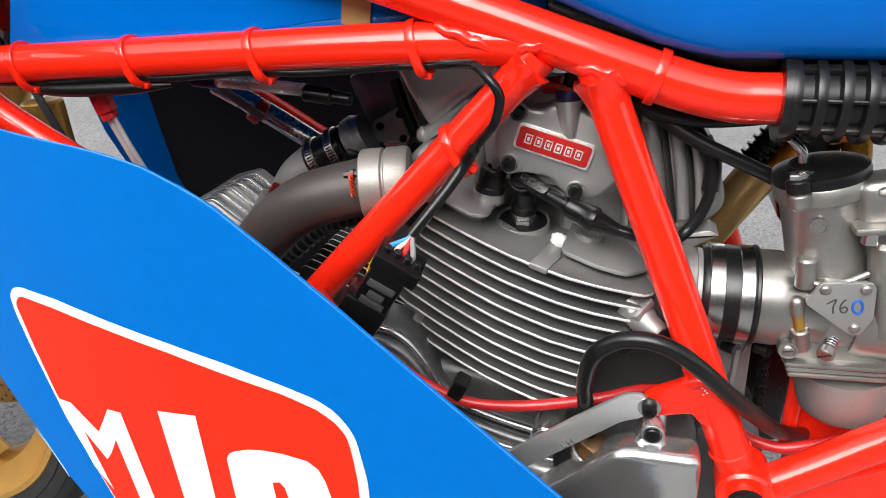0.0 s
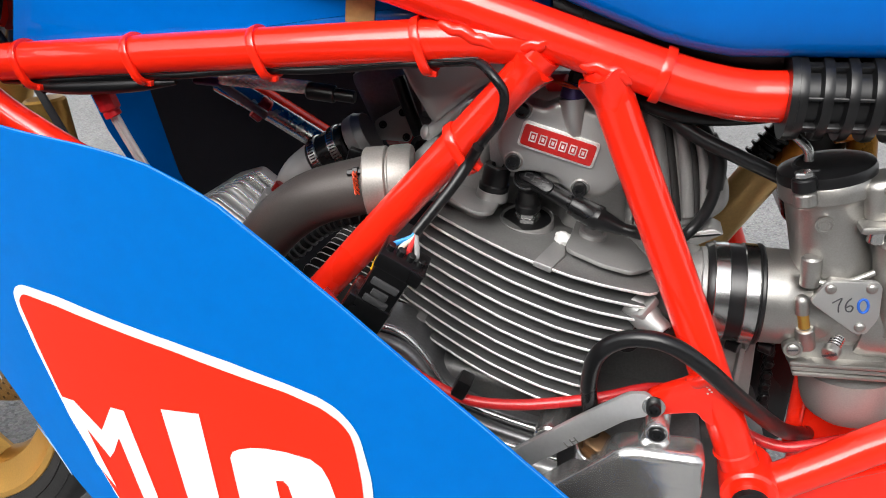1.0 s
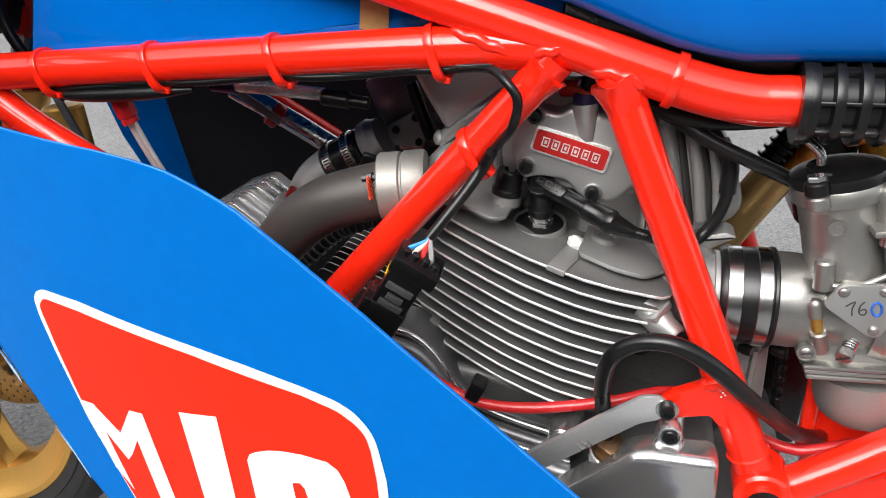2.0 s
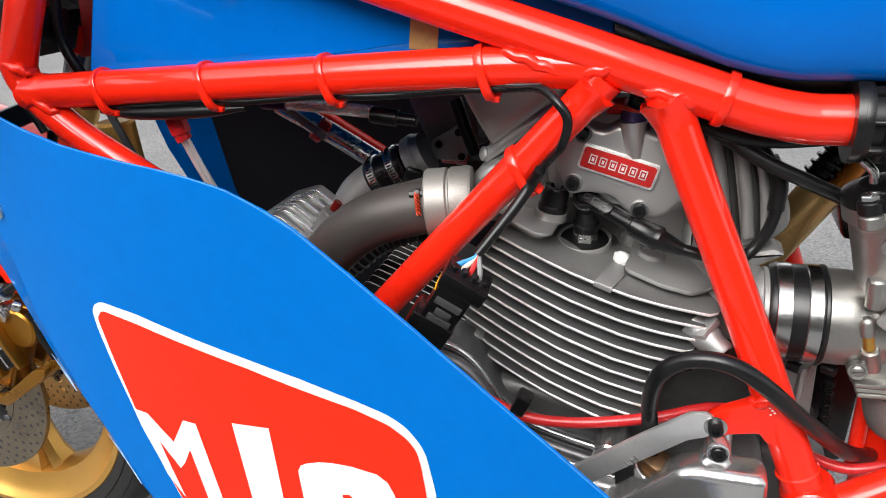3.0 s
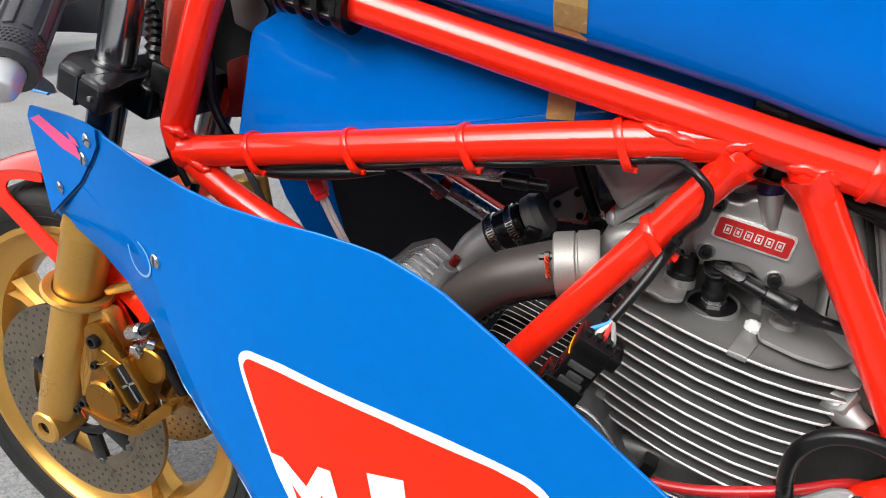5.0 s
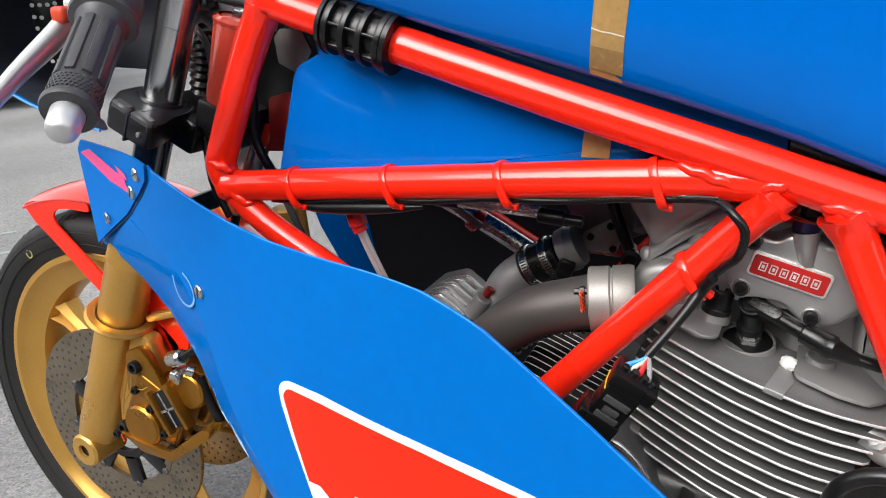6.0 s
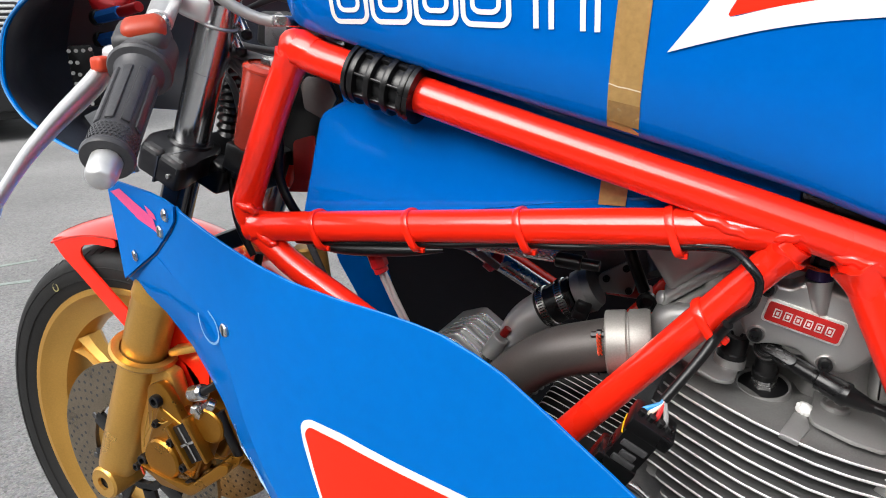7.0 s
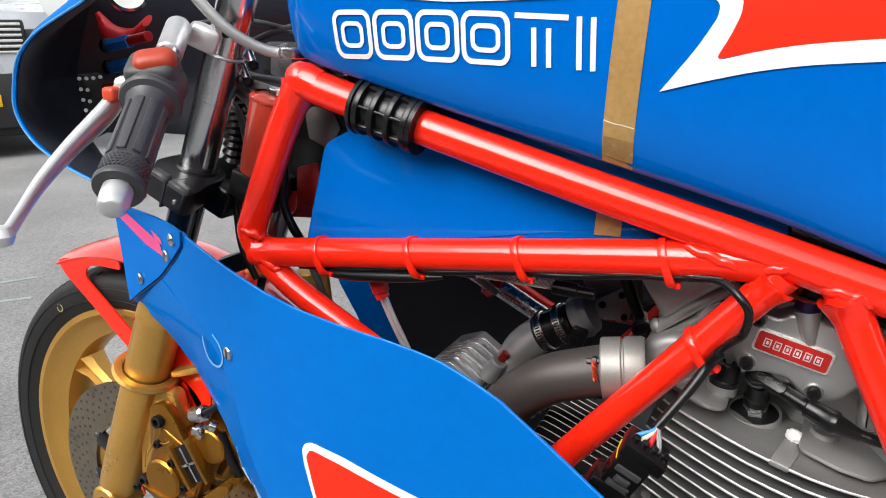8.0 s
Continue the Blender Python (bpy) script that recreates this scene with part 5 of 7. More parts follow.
def build_carburettor():
    up = Vector((-0.27, 0.0, 1)).normalized()
    c = Vector((0.1444, 0.476, 0.5440))
    A = axis(c, up)
    body = lathe([(0.0, -0.012), (0.026, -0.012), (0.027, 0.0), (0.026, 0.01), (0.0245, 0.03), (0.0248, 0.06), (0.0255, 0.080), (0.0265, 0.083), (0.0285, 0.085), (0.0285, 0.0945), (0.0278, 0.0955), (0, 0.0955)], 44, A)
    carb = part("carburettor", body, CARB, bike, "grey cast slide carburettor with black cap")
    cap = part("cap", lathe([(0.0285, 0.0955), (0.0288, 0.0985), (0.0278, 0.1020), (0.0235, 0.1038), (0.016, 0.1046), (0, 0.1048)], 44, A), PLASTIC, carb, "black plastic top cap")
    part("cap_rib", tube([A @ Vector((0.018 * math.cos(t), 0.018 * math.sin(t), 0.1042)) for t in [math.radians(200 + 10 * i) for i in range(15)]], 0.0014, 8), PLASTIC, cap)
    side = Vector((1, 0, 0.27)).normalized()
    for a in (238,):
        at = c + side * 0.0310 * math.cos(radians(a)) + Vector((0, 0.0310 * math.sin(radians(a)), 0))
        part("cap_ear", rod(at + up * 0.0865, at + up * 0.0962, 0.0070, 18, 0.0015), CARB, carb)
        part("cap_lug", rod(at + up * 0.0962, at + up * 0.1050, 0.0072, 18, 0.001), PLASTIC, cap)
        part("cap_bolt", rod(at + up * 0.1050, at + up * 0.1090, 0.0054, 6, 0.0008), STEEL, cap)
    part("cable_ferrule", tube([(0.1065, 0.470, 0.646), (0.1045, 0.470, 0.6530), (0.0965, 0.472, 0.660), (0.085, 0.480, 0.667)], 0.0030, 12, 3), STEEL, carb, "bent steel cable guide")
    part("spot_stamp", lathe([(0.0055, 0), (0.0055, 0.0012), (0.0042, 0.0012), (0.0038, 0.0004), (0.0028, 0.0004), (0.0026, 0.001), (0, 0.001)], 20, axis((0.1190, 0.4508, 0.6115), (-0.10, -0.99, -0.05))), CARB, carb)
    # bore with spigot, rubber and bands
    x0 = Vector((0.122, 0.480, 0.5455))
    ax = Vector((-1, 0.0, -0.03)).normalized()
    part("spigot", lathe([(0, -0.05), (0.0305, -0.05), (0.0305, 0.004), (0.0326, 0.010), (0.0330, 0.014), (0.0330, 0.0262), (0.0320, 0.0270), (0, 0.027)], 44, axis(x0, ax)), CARB, carb)
    man = part("intake_rubber", lathe([(0.0305, 0.0262), (0.0350, 0.0264), (0.0356, 0.0274), (0.0354, 0.0290), (0.0342, 0.0296), (0.0342, 0.060), (0.0325, 0.063), (0.028, 0.063)], 44, axis(x0, ax)), RUBBER, carb, "black rubber intake joint")
    for a, b in ((0.0300, 0.0392), (0.0485, 0.0585)):
        part("clamp_band", lathe([(0.0342, a), (0.0351, a + 0.0006), (0.0351, b - 0.0006), (0.0342, b)], 44, axis(x0, ax)), CLAMP, man, "polished steel band")
    part("band_screw", rod((0.081, 0.475, 0.505), (0.089, 0.470, 0.505), 0.0042, 12), PLASTIC, man)
    part("band_screw", rod((0.103, 0.475, 0.507), (0.111, 0.470, 0.507), 0.0042, 12), PLASTIC, man)
    part("manifold", tube([x0 + ax * 0.060, x0 + ax * 0.066, x0 + ax * 0.0665, x0 + ax * 0.074, x0 + ax * 0.10 + Vector((0, 0.05, 0.01))], [0.0305, 0.0305, 0.029, 0.027, 0.025], 40), CAST, carb)
    part("gasket_wire", tube([(0.062, 0.463, 0.560), (0.063, 0.468, 0.567), (0.067, 0.476, 0.573)], 0.0008, 6, 3), ORANGE, carb)
    # bellmouth side block and choke housing
    part("rear_body", lathe([(0, 0), (0.034, 0), (0.036, 0.006), (0.036, 0.045), (0.041, 0.05), (0.041, 0.062), (0, 0.062)], 40, axis((0.155, 0.482, 0.545), (1, 0, 0.03))), CARB, carb)
    part("choke_housing", rod((0.1745, 0.455, 0.540), (0.1600, 0.455, 0.606), 0.0115, 24, 0.003), CARB, carb)
    part("choke_flange", box((0.042, 0.030, 0.0055), pose(0.1575, 0.456, 0.6165, 0, -10, 0), 0.0025), CARB, carb)
    part("flange_screw", rod((0.1480, 0.449, 0.604), (0.1475, 0.449, 0.6145), 0.0050, 14), STEEL, carb)
    part("choke_body", box((0.034, 0.028, 0.030), pose(0.155, 0.464, 0.630, 0, -14, 0), 0.007, 3), CARB, carb)
    part("choke_rim", box((0.030, 0.028, 0.006), pose(0.160, 0.462, 0.640, 0, -14, 0), 0.003), CARB, carb)
    part("slide_boss", rod((0.1195, 0.453, 0.568), (0.1170, 0.453, 0.589), 0.0062, 16, 0.0015), CARB, carb)
    part("boss_web", tube([(0.121, 0.452, 0.5725), (0.130, 0.449, 0.573), (0.142, 0.449, 0.577), (0.153, 0.450, 0.584)], 0.0022, 10, 3), CARB, carb)
    # marked cover plate
    P = Matrix.Translation((0, 0, 0))
    plate_poly = rounded([(0.1190, 0.5620), (0.1225, 0.5690), (0.1255, 0.5770), (0.1535, 0.5810), (0.1572, 0.5780), (0.1600, 0.5560), (0.1550, 0.5435), (0.1490, 0.5430)], 0.0035)
    part("plate_seat", prism(rounded([(0.122, 0.560), (0.128, 0.577), (0.156, 0.578), (0.157, 0.548)], 0.004), 0.4455, 0.50, 0.001), CARB, carb)
    plate_ob = part("cover_plate", prism(plate_poly, 0.4425, 0.446, 0.0006), COVER, carb, "flat aluminium plate with handwritten numerals")
    rivet = to_mesh("rivet", lathe([(0.0034, 0), (0.0034, 0.0008), (0.0028, 0.0018), (0.0014, 0.0024), (0, 0.0025)], 18), CARB)
    for x, z in ((0.1290, 0.5730), (0.1515, 0.5762), (0.1508, 0.5485)):
        part("rivet", rivet, None, plate_ob, m=axis((x, 0.4427, z), TOCAM))
    one = [(0.1318, 0.5632), (0.1342, 0.5655), (0.1366, 0.5671), (0.1358, 0.5620), (0.1366, 0.5572)]
    six = [(0.1420, 0.5680), (0.1403, 0.5655), (0.1397, 0.5622), (0.1408, 0.5590), (0.1432, 0.5588), (0.1440, 0.5612), (0.1425, 0.5628), (0.1402, 0.5612)]
    nought = [(0.1494 + 0.0028 * math.cos(t) - 0.0006 * math.sin(t), 0.5636 + 0.0046 * math.sin(t)) for t in [1.9 + 0.53 * i for i in range(13)]]
    for pts, w, mt in ((one, 0.00045, INK), (six, 0.00050, INK), (nought, 0.00085, INKBLUE)):
        part("numeral", tube([(x, 0.4425, z) for x, z in pts], w, 8, 4), mt, plate_ob, "hand-inked numeral")
    # jets, screws, float bowl
    part("mixture_post", rod((0.1270, 0.456, 0.5220), (0.1215, 0.450, 0.5400), 0.0060, 22, 0.001), CARB, carb)
    part("brass_jet", rod((0.1215, 0.450, 0.5395), (0.1180, 0.4495, 0.5515), 0.0036, 18), BRASS, carb, "brass mixture jet")
    part("jet_cap", lathe([(0.0046, 0), (0.0046, 0.0085), (0.0040, 0.0112), (0.0022, 0.0128), (0, 0.0132)], 20, axis((0.1182, 0.4495, 0.5500), (-0.22, 0, 1))), CARB, carb)
    part("lower_body", box((0.064, 0.050, 0.040), pose(0.149, 0.482, 0.523, 0, -4, 0), 0.008, 3), CARB, carb)
    p, q = Vector((0.1455, 0.4560, 0.5355)), Vector((0.1370, 0.4390, 0.5275))
    run = (q - p).normalized()
    idle = part("idle_screw", rod(p, q, 0.0030, 16), STEEL, carb, "idle screw with spring and slotted head")
    part("idle_boss", rod(p - run * 0.016, p, 0.0066, 20, 0.0015), CARB, carb)
    turn = run.orthogonal().normalized()
    other = run.cross(turn)
    coil = [p + run * (0.0130 * i / 60) + (turn * math.cos(0.63 * i) + other * math.sin(0.63 * i)) * 0.0038 for i in range(61)]
    part("spring", tube(coil, 0.0007, 6), STEEL, idle, "fine steel coil spring")
    part("screw_head", rod(q - run * 0.0065, q, 0.0054, 20, 0.0008), CARB, idle)
    part("slot", box((0.0100, 0.0014, 0.0010), axis(q, run, 40)), INK, idle)
    m = axis((0.1178, 0.449, 0.5222), (-0.12, -1, 0.12))
    part("pilot_boss", lathe([(0.0070, -0.02), (0.0064, -0.001), (0.0058, 0.0008), (0.0046, 0.0008), (0.0040, 0.0), (0, 0.0)], 24, m), CARB, carb)
    pilot = part("pilot_screw", slot_mesh(0.0036, 0.0014, CARB), None, carb, "slotted steel screw", m)
    part("slot", box((0.0066, 0.0010, 0.0010), m @ pose(0, 0, 0.0013, 0, 0, 15)), INK, pilot)
    m = axis((0.168, 0.450, 0.541), (-0.1, -1, 0.1))
    part("side_socket", lathe([(0.0085, -0.02), (0.0085, 0.0), (0.0075, 0.0012), (0.0060, 0.001), (0.005, -0.006), (0, -0.006)], 24, m), CARB, carb)
    for k, wide in ((0, 0.086), (1, 0.083), (2, 0.080)):
        part("bowl_flange", box((wide, 0.066 - 0.002 * (k == 1), 0.0032), pose(0.1610, 0.482, 0.5145 - 0.0039 * k, 0, -5.0, 0), 0.0011), CARB, carb)
    bowl = tube([(0.164, 0.482, 0.498), (0.167, 0.482, 0.478), (0.170, 0.482, 0.466), (0.171, 0.482, 0.459), (0.172, 0.482, 0.4565)], [0.032, 0.031, 0.028, 0.021, 0.007], 36, 3)
    part("float_bowl", bowl, material("satin_bowl_casting", (0.36, 0.345, 0.33), 0.45, 0.7, bump=0.15, scale=900), carb, "dull grey float bowl")
    part("stay", tube([(0.1415, 0.50, 0.500), (0.1455, 0.50, 0.405)], 0.006, 16), RED, frame_ob)
    part("tray", prism([(0.146, 0.37), (0.146, 0.462), (0.26, 0.462), (0.26, 0.37)], 0.502, 0.507, 0.001), RED, frame_ob)
    part("chain_guard", box((0.07, 0.06, 0.16), pose(0.120, 0.585, 0.445), 0.006), PLASTIC, eng)
    return carb


build_carburettor()

# front end ----------------------------------------------------------------
WC = Vector((-0.881, 0.605, 0.283))
FD = Vector((0.29, 0, 0.602)).normalized()
AY = Matrix.Translation(WC) @ pose(0, 0, 0, -90, 0, 0)     # local z runs along +y, away from the viewer


def fork_at(z, y=0.505):
    k = (z - 0.291) / 0.602
    return Vector((-0.883 + 0.29 * k, y, z))


def build_wheel():
    prof = [(0.2455, -0.041), (0.248, -0.043), (0.2455, -0.046), (0.238, -0.046), (0.232, -0.040), (0.226, -0.034), (0.205, -0.024), (0.200, -0.012), (0.199, 0.0)]
    prof = prof + [(r, -h) for r, h in prof[::-1][1:]]
    inner = [(0.240, 0.038), (0.222, 0.018), (0.215, 0), (0.222, -0.018), (0.240, -0.038)]
    wheel = part("front_wheel", lathe(prof + inner + [prof[0]], 96, AY), GOLD, bike, "gold cast racing wheel")
    ty = [(0.243, -0.042), (0.256, -0.050), (0.272, -0.0545), (0.285, -0.0540), (0.2925, -0.049), (0.2990, -0.037), (0.3030, -0.020), (0.3045, 0)]
    ty = ty + [(r, -h) for r, h in ty[::-1][1:]]
    tyre = part("tyre", lathe(ty, 128, AY), TYRE, wheel, "black racing slick tyre")
    for r in (0.262, 0.279):
        part("sidewall_line", lathe([(r - 0.0006, -0.0525 if r < 0.27 else -0.0548), (r, -0.0536 if r < 0.27 else -0.0556), (r + 0.0006, -0.0525 if r < 0.27 else -0.0548)], 128, AY), TYRE, tyre)
    mark = lathe([(0.0045, 0), (0.0062, 0.0003), (0.0068, 0)], 16, AY @ pose(0.268 * math.cos(radians(119)), -0.268 * math.sin(radians(119)), -0.0542, 180, 0, 0))
    part("paint_dot", mark, material("faded_yellow", (0.35, 0.30, 0.12), 0.6), tyre, "small yellow paint ring")
    # knurled grooves on the shoulder
    for k in range(26):
        a = radians(96 + 3.2 * k)
        m = AY @ Matrix.Rotation(-a, 4, "Z") @ pose(0.2972, 0, -0.0412, 0, -58, 0) @ pose(0, 0, 0, 0, 0, 25)
        part("groove", box((0.010, 0.0011, 0.0008), m), PLASTIC, tyre)
    # spokes with a raised rib
    for k in range(5):
        a = radians(142 + 72 * k)
        d = Vector((math.cos(a), 0, math.sin(a)))
        side = Vector((-d.z, 0, d.x))
        bm = bmesh.new()
        rings = []
        for t, w, th in ((0.035, 0.024, 0.020), (0.07, 0.018, 0.017), (0.13, 0.014, 0.015), (0.18, 0.016, 0.017), (0.205, 0.026, 0.022)):
            c = WC + d * t
            rings.append([bm.verts.new(c + side * u * w + Vector((0, v * th, 0))) for u, v in ((-1, -0.5), (-0.55, -1), (-0.35, -0.55), (0.35, -0.55), (0.55, -1), (1, -0.5), (1, 0.5), (0.5, 1), (-0.5, 1), (-1, 0.5))])
        for p, q in zip(rings, rings[1:]):
            for j in range(10):
                bm.faces.new((p[j], p[(j + 1) % 10], q[(j + 1) % 10], q[j]))
        bm.faces.new(rings[0][::-1])
        bm.faces.new(rings[-1])
        part("spoke", finish(bm), GOLD, wheel)
    part("hub", lathe([(0, -0.062), (0.030, -0.062), (0.036, -0.05), (0.040, 0), (0.036, 0.05), (0.030, 0.062), (0, 0.062)], 32, AY), GOLD, wheel)
    hole = to_mesh("drill_hole", lathe([(0, 0), (0.0026, 0), (0, 0.0002)], 8), INK)
    for y, name in ((0.538, "brake_disc"), (0.672, "brake_disc")):
        D = Matrix.Translation((WC.x + 0.004, y, WC.z - 0.006)) @ pose(0, 0, 0, 90, 0, 0)     # local z faces the viewer
        disc = part(name, lathe([(0.098, -0.003), (0.150, -0.003), (0.1505, 0), (0.150, 0.003), (0.098, 0.003), (0.0975, 0), (0.098, -0.003)], 96, D), DISC, wheel, "drilled iron brake disc")
        for k in range(40):
            for j, r in enumerate((0.110, 0.119, 0.128, 0.137, 0.144)):
                a = radians(9 * k + 4.2 * j)
                part("drill_hole", hole, None, disc, m=D @ pose(r * math.cos(a), r * math.sin(a), 0.00305))
        carrier = part("disc_carrier", lathe([(0.040, -0.004), (0.052, -0.004), (0.052, 0.004), (0.040, 0.004), (0.040, -0.004)], 40, D), PLASTIC, wheel, "black disc carrier with open arms")
        part("carrier_rim", lathe([(0.088, -0.003), (0.099, -0.003), (0.099, 0.0038), (0.088, 0.0038), (0.088, -0.003)], 64, D), DISC, carrier)
        for k in range(8):
            a = 45 * k + 10
            part("carrier_arm", box((0.046, 0.026, 0.007), D @ pose(0, 0, 0, 0, 0, a) @ pose(0.070, 0, 0.0005), 0.002), PLASTIC, carrier)
            part("bobbin", lathe([(0.0, 0.0055), (0.004, 0.0055), (0.0055, 0.0042), (0.0055, 0), (0, 0)], 14, D @ pose(0, 0, 0, 0, 0, a) @ pose(0.094, 0, 0)), GREYPLASTIC, carrier)
    return wheel


build_wheel()


def build_fork():
    for y, near in ((0.512, True), (2 * WC.y - 0.512, False)):
        low, top = fork_at(0.283, y), fork_at(0.655, y)
        leg = part("fork_leg", lathe([(0, -0.01), (0.024, -0.01), (0.0275, 0.0), (0.0285, 0.02), (0.0285, 0.20), (0.0292, 0.215), (0.0292, 0.30), (0.0298, 0.302), (0.0298, 0.306), (0.0292, 0.308), (0.0292, 0.36), (0.028, 0.365), (0, 0.365)], 36, axis(low, FD)), GOLD, bike, "gold painted fork slider")
        ring_m = axis(fork_at(0.474, y), FD)
        part("guard_ring", lathe([(0.029, -0.006), (0.040, -0.0055), (0.0435, 0.0), (0.041, 0.0045), (0.036, 0.0035), (0.0315, 0.004)], 40, ring_m), GOLD, leg, "gold mudguard mounting ring")
        part("ring_arm", box((0.05, 0.03, 0.010), pose(-0.735, y + 0.02 if near else y - 0.02, 0.480, 0, -15, 10), 0.004), GOLD, leg)
        s = 1 if near else -1
        lug = Vector((-0.889, y - 0.030 * s, 0.266))
        part("axle_lug", lathe([(0.0, 0.008), (0.0085, 0.008), (0.0100, 0.0), (0.0215, 0.0), (0.0245, 0.003), (0.0245, 0.052), (0, 0.052)], 28, axis(lug, (0, s, 0))), GOLD, leg)
        part("axle_end", lathe([(0, 0.0062), (0.0085, 0.006), (0.009, 0.004)], 20, axis(lug, (0, s, 0))), PLASTIC, leg)
        part("caliper_mount", prism(rounded([(-0.815, 0.405), (-0.79, 0.455), (-0.745, 0.455), (-0.735, 0.40), (-0.79, 0.30), (-0.83, 0.31)], 0.012), y - 0.008, y + 0.014, 0.004), GOLD, leg)
        part("stanchion", rod(fork_at(0.60, y), fork_at(0.72, y), 0.0197, 36, 0.001), material("dark_stanchion", (0.12, 0.12, 0.13), 0.15, 0.9), leg, "dark fork tube")
        part("upper_tube", rod(fork_at(0.72, y), fork_at(1.03, y), 0.0197, 36, 0.001), CHROME, leg, "polished fork tube")
        part("tube_collar", rod(fork_at(0.822, y), fork_at(0.868, y), 0.0206, 36, 0.001), CHROME, leg)
        part("collar_line", lathe([(0.0204, -0.0014), (0.0222, 0), (0.0204, 0.0014)], 36, axis(fork_at(0.869, y), FD)), SATIN, leg)
    # lower yoke
    yz = 0.731
    yoke = part("lower_yoke", box((0.07, 0.19, 0.038), Matrix.Translation(fork_at(yz - 0.012, WC.y) + Vector((0.018, 0, 0))) @ pose(0, 0, 0, 0, 25.7, 0), 0.006, 3), PLASTIC, bike, "black anodised lower fork yoke")
    black = material("black_anodised_alloy", (0.008, 0.008, 0.010), 0.35, spec=0.45, bump=0.03, scale=400, vary=0.2)
    part("yoke_clamp", lathe([(0.020, 0), (0.029, 0), (0.031, 0.003), (0.031, 0.037), (0.029, 0.040), (0.020, 0.040)], 32, axis(fork_at(yz - 0.019, 2 * WC.y - 0.512), FD)), black, yoke)
    across = Vector((FD.z, 0, -FD.x))
    m = Matrix.Translation(fork_at(0.7445, 0.512)) @ Matrix((across, Vector((0, 1, 0)), FD)).transposed().to_4x4()
    part("yoke_clamp", slab(rounded([(-0.010, -0.0600), (0.046, -0.0600), (0.0440, -0.040), (0.0365, -0.018), (0.0335, 0.006), (0.022, 0.026), (-0.020, 0.026), (-0.031, 0.006), (-0.029, -0.030)], 0.006), -0.023, 0.0035, 0.0022, m), black, yoke)
    # pinch flange in lighter grey: skylight on its top put into the colour
    for x0, x1 in ((-0.0085, 0.0150), (0.0172, 0.0450)):
        part("skylit_pinch_bar", box((x1 - x0, 0.0120, 0.0150), m @ pose((x0 + x1) / 2, -0.0538, 0.0010), 0.0028, 1), GREYPLASTIC, yoke)
    part("clamp_rim", lathe([(0.0195, 0.0030), (0.0200, 0.0060), (0.0235, 0.0062), (0.0250, 0.0030)], 36, m), black, yoke)
    part("clamp_slot", box((0.0022, 0.046, 0.0300), m @ pose(0.0161, -0.0380, -0.0110)), COWL_IN, yoke)
    part("yoke_bolt", rod(m @ Vector((0.034, -0.0625, -0.010)), m @ Vector((0.034, -0.058, -0.010)), 0.0026, 14), STEEL, yoke)
    part("steering_stop", box((0.05, 0.05, 0.045), pose(-0.60, 0.545, 0.722, 0, 25, 0), 0.004), PLASTIC, yoke)
    up = part("upper_yoke", box((0.08, 0.24, 0.026), Matrix.Translation(fork_at(0.985, WC.y) + Vector((0.02, 0, 0))) @ pose(0, 0, 0, 0, 25.7, 0), 0.006, 3), PLASTIC, bike, "black upper fork yoke")
    return yoke


build_fork()


